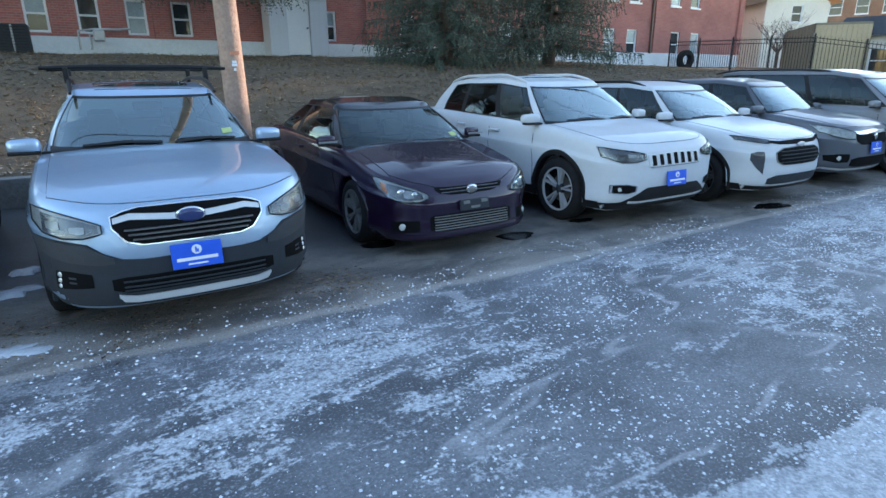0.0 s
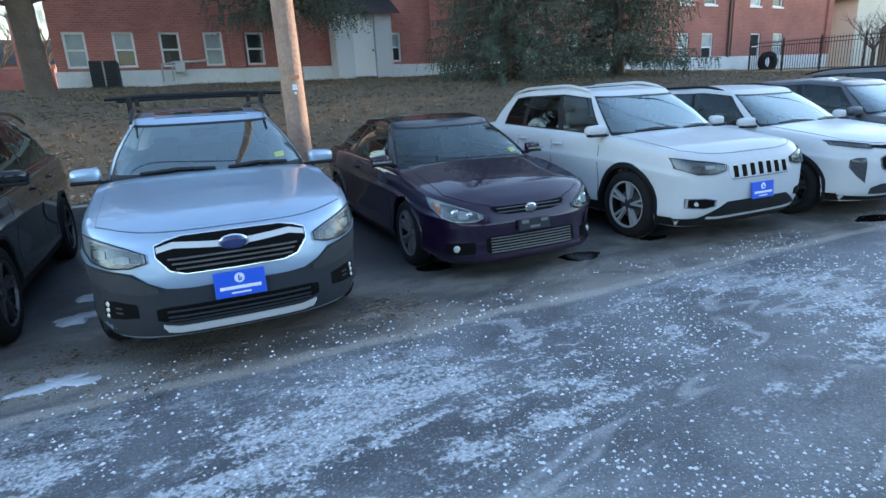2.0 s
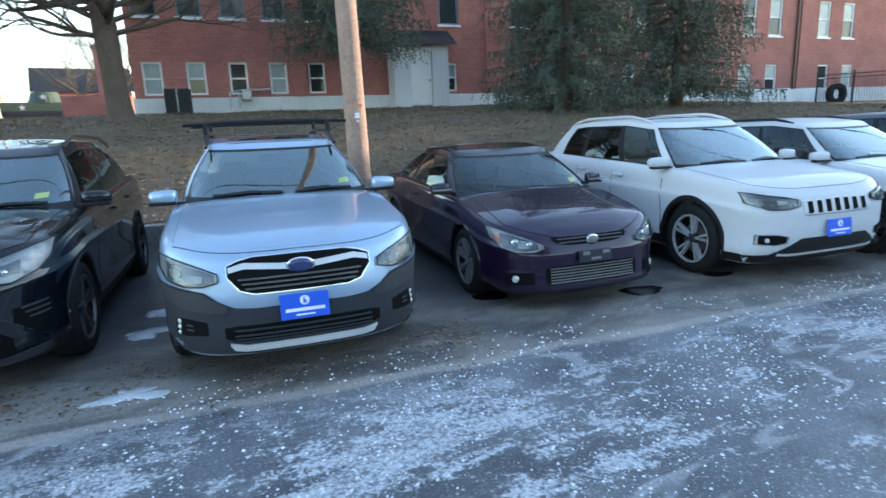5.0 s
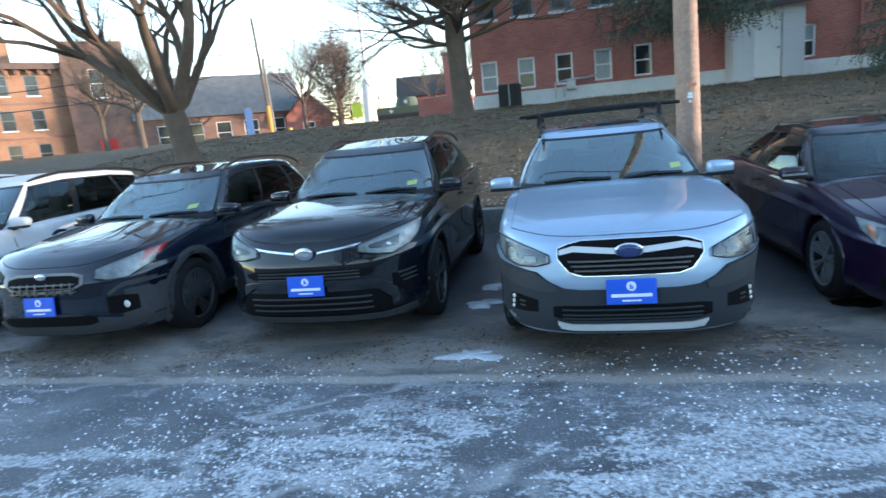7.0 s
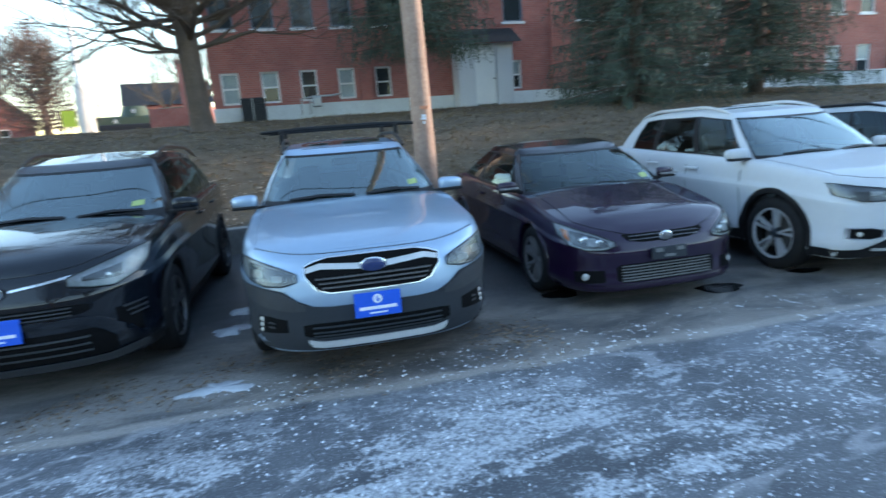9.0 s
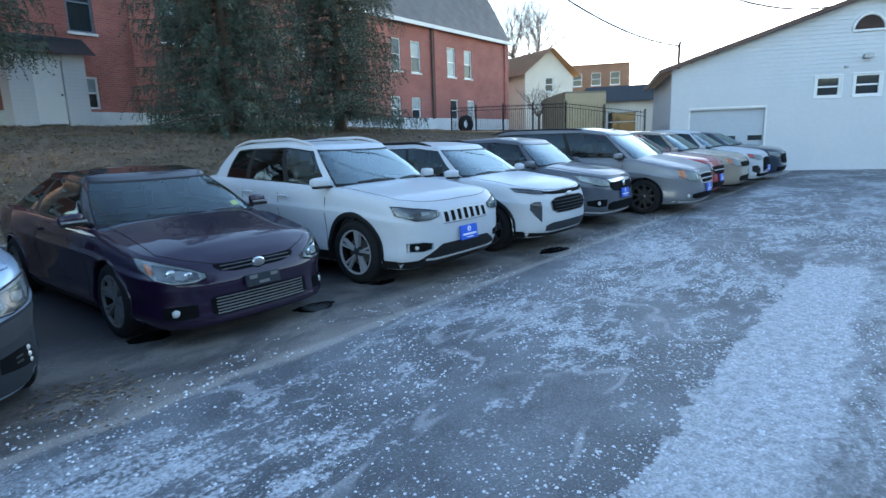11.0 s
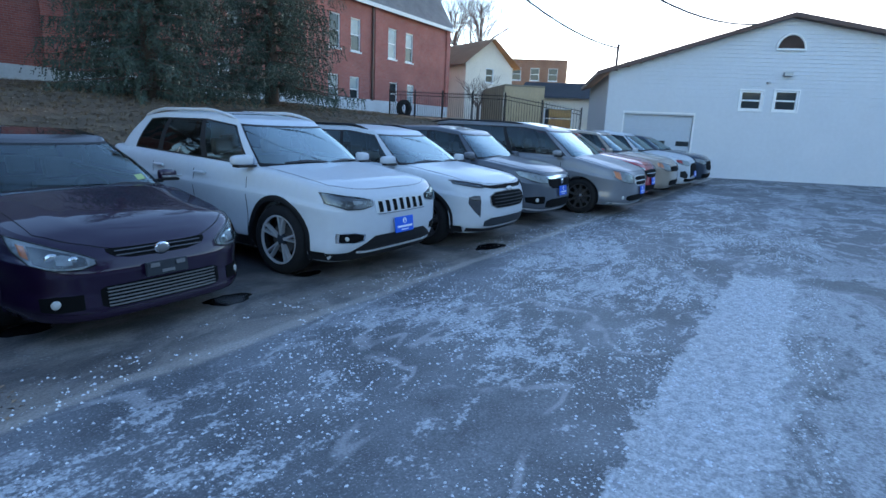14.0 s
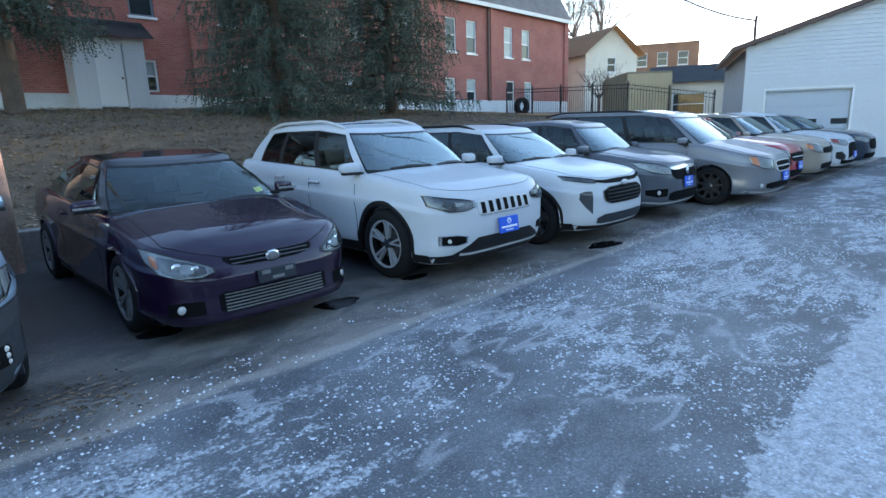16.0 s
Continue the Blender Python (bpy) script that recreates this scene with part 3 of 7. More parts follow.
def mirror_set(root, y, z, x, colour, size=1.0, dark=False):
    for s in (1, -1):
        bm = bmesh.new()
        bmesh.ops.create_uvsphere(bm, u_segments=20, v_segments=12, radius=1)
        for v in bm.verts:
            c = v.co
            c.x, c.y, c.z = (abs(c.x) ** 0.55 * (1 if c.x > 0 else -1)) * 0.115 * size, (abs(c.y) ** 0.7 * (1 if c.y > 0 else -1)) * 0.07 * size, (abs(c.z) ** 0.55 * (1 if c.z > 0 else -1)) * 0.068 * size
            if c.y > 0.03:
                c.y = 0.03 + (c.y - 0.03) * 0.2
            c.z *= 1 - 0.22 * (c.x * s / 0.115 / size + 1) / 2
            c.y += 0.03 * (c.x * s / 0.115 / size + 1) / 2
        mi = part("side_mirror", bm, colour, root, "", True, pose(s * (x + 0.13 * size), y, z))
        boxpart("mirror_glass", (-0.09 * size, 0.09 * size, 0.045, 0.052, -0.045 * size, 0.045 * size), CHROME, mi, "mirror glass")
        boxpart("mirror_lower", (-0.108 * size, 0.108 * size, -0.062 * size, 0.03, -0.066 * size, -0.035 * size), BLACKTRIM, mi, "black lower mirror shell", 0.012)
        boxpart("mirror_base", (-s * 0.17 - 0.06, -s * 0.17 + 0.1, -0.035, 0.03, -0.085 * size, -0.045 * size), BLACKTRIM, mi, "black mirror foot", 0.01)
        if dark:
            boxpart("turn_signal", (-0.10, 0.10, -0.079, -0.06, -0.02, -0.002), LAMP, mi)


def rails(root, xs, y0, y1, zf, colour, lift=0.05):
    for s in (1, -1):
        n = 14
        path = []
        for i in range(n):
            u = i / (n - 1)
            y = y0 + (y1 - y0) * u
            path.append((s * xs, y, zf(y) - 0.02 + lift * min(1, 5 * u, 5 * (1 - u)) ** 0.6))
        tube("roof_rail", path, [0.012] + [0.019] * (n - 2) + [0.012], colour, root, "raised roof rail", 8)


def car(name, label, s, at, turn=0.0):
    """A car from its spec; the front's tip stands at (x, y) and looks along -y."""
    root = empty(name, pose(at[0], at[1], 0, 0, 0, turn), label, "car", "parked cars in the row")
    L, W, H, col, cl = s["L"], s["W"], s["H"], s["paint"], s.get("clear", 0.22)
    w, R, yf, yr = W / 2, s.get("R", 0.345), s["yf"], s["yr"]
    out = outline(w, 0, L, s.get("deep", 0.8), 0.55, s.get("nf", 3.1), taper=0.045)
    n = len(out)
    side = s.get("side", [(0, .085), (.10, .040), (.16, .022), (.26, .026), (.36, .034), (.50, .026), (.66, .006), (.70, 0), (.72, .001), (.75, .016), (.88, .030), (.94, .042), (.975, .058), (1, .085)])
    zs, front = s["zs"], s["front"]
    rear = [(0.2, 0.10), (0.4, 0.0), (0.7, 0.03), (1.0, 0.08), (1.3, 0.16)]

    def point(i, v):
        x, y, nx, ny = out[i]
        top = interp(zs, y)
        z = cl + v * (top - cl)
        f = ny * ny
        ins = (1 - f) * interp(side, v) + f * interp(front if ny < 0 else rear, z)
        return max(0.0, x - nx * ins) if 0 < i < n - 1 else 0.0, y - ny * ins, z
    levels = [0, .05, .10, .16, .21, .26, .31, .36, .43, .5, .56, .61, .66, .70, .72, .75, .79, .83, .88, .91, .94, .96, .975, .99, 1]
    hood = s.get("crown", 0.07)
    yc, belt_r = s["cowl"], L

    def crown(x, y):
        lead = min(1.0, max(0.0, (y + 0.12) / 0.45))
        return (hood if y < yc + 0.3 else 0.04) * min(1, (x / w)) ** 1.4 * lead * lead * (3 - 2 * lead)
    verts, faces = stack(n, levels, point, crown, 30, swell)
    ar = R + s.get("gap", 0.055)
    faces = cut_arches(verts, faces, [(yf, R, ar), (yr, R, ar)], w * 0.72)
    shell = Shape(verts, faces)
    open_w = w - s.get("belt_in", 0.09) - 0.06
    first = {f for f in faces if all(abs(verts[i][0]) < open_w and yc + 0.30 < verts[i][1] < s["gr0"] - 0.3 and verts[i][2] > interp(zs, verts[i][1]) - 0.03 for i in f)}
    put("body", mesh_from("body", verts, [f for f in faces if f not in first], col, True), root)

    h0, rise, bow, hx = s.get("bonnet", (0.11, 0.26, 3.4, w - 0.17))
    for nm, grow_, off, depth, material in (("hood_gap", 0.0032, 0.0015, 0.004, SEAM), ("hood", 0.0, 0.005, 0.010, col)):
        hcols = [((hx + grow_) * k / 12, yc + 0.22 + 0.05 * (k / 12) ** 2 + grow_, h0 - grow_ + rise * (k / 12) ** bow) for k in range(13)]
        v, f = shell.patch(both(hcols), "top", off, depth, 22, 2)
        put(nm, mesh_from(nm, v, f, material, True), root, "bonnet panel" if nm == "hood" else "")

    # upper body: roof and pillars
    wb, wt = w - s.get("belt_in", 0.09), s["wt"]
    NF, NS, NR = 24, 64, 14
    b_out = outline(wb, yc, s["gr0"], 0.55, 0.5, 2.6, 3.0, (NF, NS, NR), 0.12)
    t_out = outline(wt, s["rf"], s["rr"], 0.22, 0.35, 3.0, 3.0, (NF, NS, NR), 0.12)
    zroof = s["roof"]

    def gpoint(i, v):
        (xa, ya, *_), (xb, yb, nx, ny) = b_out[i], t_out[i]
        u = min(v, 1.0)
        x, y = xa + (xb - xa) * u, ya + (yb - ya) * u
        x += 0.035 * math.sin(math.pi * u) * min(1, xa / 0.5)
        y -= 0.03 * math.sin(math.pi * u) * (ny < -0.5)
        zb, zt = interp(zs, ya) - 0.05, interp(zroof, yb)
        z = zb + (zt - 0.05 - zb) * u
        if v > 1:
            a = (v - 1) * math.pi / 2 * 0.9
            x -= nx * 0.10 * (1 - math.cos(a)) if xb > 0.01 else 0
            fore = max(0.0, -ny)
            y -= ny * (0.10 * (1 - math.cos(a)) * (1 - fore) + 0.15 * (v - 1) * fore)
            z += 0.05 * math.sin(a) + (interp(zroof, y) - zt) * (v - 1)
        return (max(x, 0.0) if 0 < i < len(b_out) - 1 else 0.0), y, z
    glev = [0, .13, .16, .3, .44, .58, .72, .82, .92, .955, 1, 1.33, 1.66, 2.0]
    nh = len(b_out)
    gverts, gfaces = stack(nh, glev, gpoint, lambda x, y: 0.035 * min(1, x / wt) ** 2 * min(1.0, max(0.0, (y - s["rf"] - 0.15) / 0.7)))
    cab = Shape(gverts, gfaces)
    ring, i_w, i_a = 2 * nh - 2, round(NF * 0.69), round(NF * 0.86)
    ymid = [(p[1] + q[1]) / 2 for p, q in zip(b_out, t_out)]

    def column(y):
        return min(range(i_a, NF + NS + NR // 2), key=lambda i: abs(ymid[i] - y))
    spans = [[column(y0), column(y1)] for y0, y1 in s["panes"]]
    spans[0][0] = i_a
    i_e = spans[-1][1]
    i_r = NF + NS + round(NR * 0.45)
    bins = {}
    for k, f in enumerate(gfaces):
        key = "roof"
        if k < (len(glev) - 1) * ring:
            j, r = divmod(k, ring)
            half, side_ = (r, "right") if r < nh - 1 else (ring - 1 - r, "left")
            if half < i_w and 1 <= j < 10:
                key = "screen_border" if j in (1, 9) or half == i_w - 1 else "windscreen"
            elif half >= i_r and 3 <= j < 9:
                key = "rear_window"
            elif i_a - 1 <= half <= i_e and 1 <= j < 9:
                key = "surround_" + side_
                for q, (p0, p1) in enumerate(spans):
                    if p0 <= half < p1 and 2 <= j < 8:
                        key = "pane_%d_%s" % (q, side_)
        bins.setdefault(key, []).append(f)

    def piece(name_, key, material, label_="", glazed=False):
        used = sorted({i for f in bins[key] for i in f})
        at_ = {i: k for k, i in enumerate(used)}
        ob = put(name_, mesh_from(name_, [gverts[i] for i in used], [tuple(at_[i] for i in f) for f in bins[key]], material, True), root, label_)
        if glazed:
            ob.visible_shadow = False
        return ob
    piece("roof", "roof", s.get("roof_paint", col))
    clear = s.get("glass", GLASS)
    pane = piece("windscreen", "windscreen", clear, "raked windscreen glass", True)
    piece("windscreen_border", "screen_border", BLACKTRIM, "black windscreen edge")
    piece("rear_window", "rear_window", TINT, "", True)
    for way in ("right", "left"):
        piece("window_surround", "surround_" + way, BLACKTRIM, "black window surround")
        for q in range(len(spans)):
            if "pane_%d_%s" % (q, way) in bins:
                piece("side_window", "pane_%d_%s" % (q, way), SIDEGLASS if q == 0 else TINT, "", True)
    zb_c = interp(zs, yc) + 0.035
    wx0 = wb - 0.07
    v, f = cab.patch(both([(0, zb_c + 0.02, zb_c - 0.05), (wx0 * 0.6, zb_c + 0.03, zb_c - 0.045), (wx0 + 0.01, zb_c + 0.035, zb_c - 0.03)]), "front", 0.009, 0.01, 2, 6)
    put("cowl", mesh_from("cowl", v, f, BLACKTRIM, True), root, "black cowl panel")
    for x0, x1 in ((-0.55, 0.02), (0.12, 0.62)):
        v, f = cab.patch([(x0, zb_c + 0.048, zb_c + 0.035), ((x0 + x1) / 2, zb_c + 0.068, zb_c + 0.05), (x1, zb_c + 0.052, zb_c + 0.038)], "front", 0.022, 0.0, 1, 4)
        put("wiper", mesh_from("wiper", v, f, BLACKTRIM), root)
    if s.get("sticker"):
        v, f = cab.patch([(wx0 - 0.24, zb_c + 0.115, zb_c + 0.075), (wx0 - 0.15, zb_c + 0.12, zb_c + 0.08)], "front", 0.005, 0.0, 1, 2)
        put("window_sticker", mesh_from("window_sticker", v, f, STICKER), pane, "small yellow-green window sticker")

    # cabin
    cloth, zc = s.get("seat", SEAT), interp(zs, yc)
    boxpart("dashboard", (-wb + 0.12, wb - 0.12, yc + 0.18, yc + 0.62, zc - 0.3, zc - 0.03), DASH, root, "", 0.05)
    boxpart("cabin_floor", (-wb + 0.06, wb - 0.06, yc + 0.3, s["gr0"] - 0.35, cl + 0.05, cl + 0.12), DASH, root)
    circle = [(0.165 * math.cos(2 * math.pi * k / 20), 0, 0.165 * math.sin(2 * math.pi * k / 20)) for k in range(21)]
    sw = tube("steering_wheel", circle, 0.016, DASH, root, "dark steering wheel", 8)
    sw.matrix_basis = pose(0.36, yc + 0.78, zc - 0.03, -25)
    boxpart("wheel_boss", (-0.15, 0.15, -0.02, 0.02, -0.03, 0.03), DASH, sw, "", 0.01)
    boxpart("inner_mirror", (-0.12, 0.12, -0.02, 0.02, -0.035, 0.035), DASH, root, "small inner rear-view mirror", 0.012, pose(0, s["rf"] + 0.02, interp(zroof, s["rf"]) - 0.14, -10))
    for sx, y in ((0.37, yc + 1.3), (-0.37, yc + 1.3), (0.37, yc + 2.15), (-0.37, yc + 2.15)):
        if y > s["gr0"] - 0.7:
            continue
        se = bmesh.new()
        box(se, -0.25, 0.25, -0.45, 0.1, cl + 0.12, cl + 0.38, 0.05)
        top_ = min(1.05, interp(zroof, y) - cl - 0.42)
        bk = bmesh.new()
        box(bk, -0.24, 0.24, -0.06, 0.07, 0.0, top_ - 0.42, 0.05), box(bk, -0.13, 0.13, -0.05, 0.05, top_ - 0.40, top_ - 0.2, 0.045)
        st = part("seat", se, cloth, root, "", False, pose(sx, y, 0))
        part("seat_back", bk, cloth, st, "", False, pose(0, 0.08, cl + 0.36, -14))

    # side trim: door gaps, handles, sills, arches
    for y in s["doors"]:
        for way in ("right", "left"):
            zt = interp(zs, y) - 0.015
            v, f = shell.patch([(y, zt, cl + 0.12), (y + 0.009, zt, cl + 0.12)], way, 0.0015, 0.0, 8, 1)
            put("door_gap", mesh_from("door_gap", v, f, SEAM), root)
    for y in s["doors"][1:]:
        for sd_ in (1, -1):
            zh = interp(zs, y) - 0.14
            hit = shell.tree.ray_cast(Vector((3 * sd_, y - 0.13, zh)), Vector((-sd_, 0, 0)))[0]
            if hit:
                boxpart("door_handle", (-0.022, 0.022, -0.10, 0.10, -0.014, 0.014), s.get("handle", col), root, "", 0.009, pose(hit.x + sd_ * 0.012, hit.y, hit.z))
    trim = s.get("clad")
    sill = trim or BLACKTRIM
    for way in ("right", "left"):
        v, f = shell.patch([(yf + ar + 0.01, cl + s.get("sill", 0.13), cl + 0.01), ((yf + yr) / 2, cl + s.get("sill", 0.13) - 0.02, cl + 0.01), (yr - ar - 0.01, cl + s.get("sill", 0.13), cl + 0.01)], way, 0.006, 0.04, 3, 10)
        put("sill", mesh_from("sill", v, f, sill), root, "dark sill trim")
    if trim:
        zk = s.get("corner", cl + 0.10)
        for way in ("right", "left"):
            v, f = shell.patch([(0.30, zk, cl + 0.006), ((0.30 + yf - ar) / 2, zk, cl + 0.006), (yf - ar - 0.004, zk, cl + 0.006)], way, 0.006, 0.03, 4, 5)
            put("bumper_corner", mesh_from("bumper_corner", v, f, trim, True), root, "dark cladding on the bumper corner")
    for sd_ in (1, -1):
        for ya in (yf, yr):
            verts_, faces_, m_ = [], [], 30
            wide = s.get("arch", 0.05) if trim else 0.012
            reach_ = []
            for k in range(m_ + 1):
                a = math.radians(-18 + 216 * k / m_)
                hit = shell.tree.ray_cast(Vector((3 * sd_, ya + math.cos(a) * (ar + 0.03), max(R + math.sin(a) * (ar + 0.03), cl + 0.05))), Vector((-sd_, 0, 0)))[0]
                reach_.append(abs(hit.x) if hit and hit.x * sd_ > w * 0.6 else None)
            good = [k for k, q in enumerate(reach_) if q]
            reach_ = [reach_[min(good, key=lambda g: abs(g - k))] for k in range(m_ + 1)]
            for k in range(m_ + 1):
                a = math.radians(-18 + 216 * k / m_)
                yy, zz = math.cos(a), math.sin(a)
                for r, o in ((ar - 0.02, -0.07), (ar - 0.012, 0.004), (ar + wide * 0.6, 0.010), (ar + wide, 0.002), (ar + wide, -0.02)):
                    py, pz = ya + yy * r, max(R + zz * r, cl - 0.02)
                    px = reach_[k]
                    verts_.append((sd_ * (px + o), py, pz))
            for k in range(m_):
                for q in range(4):
                    faces_.append((k * 5 + q, k * 5 + q + 1, (k + 1) * 5 + q + 1, (k + 1) * 5 + q))
            put("wheel_arch", mesh_from("wheel_arch", verts_, faces_, trim or col, True), root, "dark wheel arch trim" if trim else "")
    ub = bmesh.new()
    box(ub, -w + 0.27, w - 0.27, 0.35, L - 0.35, cl - 0.02, cl + 0.10)
    box(ub, -w + 0.27, w - 0.27, 0.35, yc + 0.2, cl + 0.10, interp(zs, yf) - 0.16)
    box(ub, -w + 0.27, w - 0.27, yr - 0.45, yr + 0.45, cl + 0.10, interp(zs, yf) - 0.16)
    box(ub, -w + 0.1, w - 0.1, yf + ar + 0.02, yr - ar - 0.02, cl - 0.02, cl + 0.25)
    part("underbody", ub, UNDER, root, "black underbody")
    wheel_set(root, s, R, w - 0.01, yf, yr, s["wheel"])
    mirror_set(root, s.get("my", yc + 0.42), s.get("mz", interp(zs, yc + 0.4) + 0.07), wb - 0.02, s.get("mirror", col), s.get("msize", 1.0), s.get("msig", False))

    # front
    for feat in s["face"]:
        nm, material, cols, mode, *rest = feat
        off = rest[0] if rest else 0.006
        lab = rest[1] if len(rest) > 1 else ""
        thick = rest[2] if len(rest) > 2 else 0.03
        if mode == "one":
            v, f = shell.patch(both(cols), "front", off, thick, 5, 4)
            put(nm, mesh_from(nm, v, f, material, True), root, lab)
        else:
            for sg in (1, -1):
                cc = [(sg * a, t, b) for a, t, b in cols]
                cc = cc if sg > 0 else cc[::-1]
                v, f = shell.patch(cc, "front", off, thick, 5, 4)
                lamp = put(nm, mesh_from(nm, v, f, material, True), root, lab)
                if nm == "headlamp":
                    v, f = shell.patch(cc, "front", off + 0.020, -off - 0.017, 6, 5, 0.008)
                    v, f = v[:len(v) // 2], [q for q in f if max(q) < len(v) // 2]
                    put("lens", mesh_from("lens", v, f, LENS, True), lamp, "clear outer lens").visible_shadow = False
                    edge = shell.patch(cc, "front", off + 0.014, 0.0, 1, 5)[0]
                    half = len(edge) // 2
                    loop = edge[0:half:2] + edge[1:half:2][::-1]
                    v, f = tube_data(loop + loop[:1], 0.0045, 5, False)
                    put("bezel", mesh_from("bezel", v, f, BLACKTRIM, True), lamp, "dark lamp rim")
    for nm, material, x, z, rx, rz_, two in s.get("lamps", ()):
        for sg in ((1, -1) if two else (1,)):
            hit = shell.tree.ray_cast(Vector((sg * x, -3, z)), Vector((0, 1, 0)))
            if hit[0]:
                v, f = lathe([(0.03, 0.0005), (0.028, 0.5), (0.02, 0.85), (0.008, 1.0), (-0.02, 1.0)], 24)
                v = [(q[1] * rx, -q[0] * (0.45 if "badge" in nm else 0.4), q[2] * rz_) for q in v]
                slope = math.degrees(math.atan2(hit[1].x, -hit[1].y)) if hit[1].y < 0 else 0
                put(nm, mesh_from(nm, v, f, material, True), root, m=pose(hit[0].x, hit[0].y - (0.03 if "badge" == nm else 0.022 if "badge_ring" == nm else 0.0), hit[0].z, 0, 0, slope * 0.6))
    if s.get("plate"):
        x, z = s["plate"]
        hit = shell.tree.ray_cast(Vector((x, -3, z)), Vector((0, 1, 0)))[0]
        plate_part(root, x, hit.y - 0.03, z, s.get("blank", False))
    if s.get("rails"):
        xs, y0, y1, c, lift = s["rails"]
        rails(root, xs, y0, y1, lambda y: interp(zroof, y), c, lift)
    if s.get("sunroof"):
        y0, y1 = s["sunroof"]
        v, f = cab.patch(both([(0, y1, y0), (wt - 0.2, y1, y0 + 0.01)]), "top", 0.003, 0.01, 4, 6)
        put("sunroof", mesh_from("sunroof", v, f, TINT, True), root, "dark glass sunroof")
    for feat in s.get("sidemarks", ()):
        nm, material, cols = feat
        for way in ("right", "left"):
            v, f = shell.patch(cols, way, 0.004, 0.01, 3, 3)
            put(nm, mesh_from(nm, v, f, material), root)
    return root, shell, cab


def slats(name, material, xw, zs_, h, off, taper=0.0):
    """Horizontal grille bars."""
    return [(name, material, [(0, z + h / 2, z - h / 2), (xw - taper * k, z + h / 2, z - h / 2)], "one", off, "", 0.02) for k, z in enumerate(zs_)]

SILVER = paint("silver_blue_paint", (0.32, 0.43, 0.56), 0.5, 0.34)
PURPLE = paint("dark_plum_paint", (0.015, 0.006, 0.024), 0.25, 0.42)
PLUM_ROOF = paint("plum_black_roof", (0.007, 0.005, 0.007), 0.1, 0.3)
WHITE = paint("white_paint", (0.48, 0.505, 0.535), 0.0, 0.4, 0.35)
BLACK = paint("black_paint", (0.004, 0.006, 0.010), 0.0, 0.2)
BLUEBLACK = paint("blue_black_paint", (0.005, 0.009, 0.018), 0.0, 0.2)
GREYP = paint("steel_grey_paint", (0.095, 0.105, 0.125), 0.3, 0.4, 0.5)
SILVER2 = paint("plain_silver_paint", (0.19, 0.20, 0.22), 0.3, 0.4, 0.45)
REDP = paint("dark_red_paint", (0.30, 0.012, 0.014), 0.0, 0.4)
TANP = paint("sand_beige_paint", (0.30, 0.26, 0.21), 0.2, 0.4)
NAVY = paint("dark_blue_paint", (0.035, 0.05, 0.075), 0.4, 0.3)

DULLBAR = mat("dull_grey_bar", (0.16, 0.16, 0.165), 0.5, 0.3, vary=0.1)
NAVYBADGE = mat("navy_badge", (0.015, 0.03, 0.12), 0.2, coat=1.0)
SUV = dict(L=4.62, W=1.86, H=1.67, cowl=1.15, rf=1.95, rr=4.15, gr0=4.55, wt=0.62, yf=0.93, yr=3.64, R=0.36, panes=[(1.72, 2.55), (2.62, 3.38), (3.46, 4.1)], doors=[1.5, 2.58, 3.42],
           zs=[(0, .93), (.5, .98), (1.15, 1.06), (1.6, 1.06), (4.4, 1.14), (4.62, 1.12)], roof=[(1.9, 1.58), (2.6, 1.64), (3.4, 1.63), (4.2, 1.56), (4.5, 1.5)],
           front=[(.2, .13), (.3, .03), (.45, 0), (.65, .02), (.8, .06), (.9, .12), (.98, .22)], wheel=(5, 0, ALLOY, 0.13, 0.16), face=[], clad=None)


def spec(**kw):
    return {**SUV, **kw}


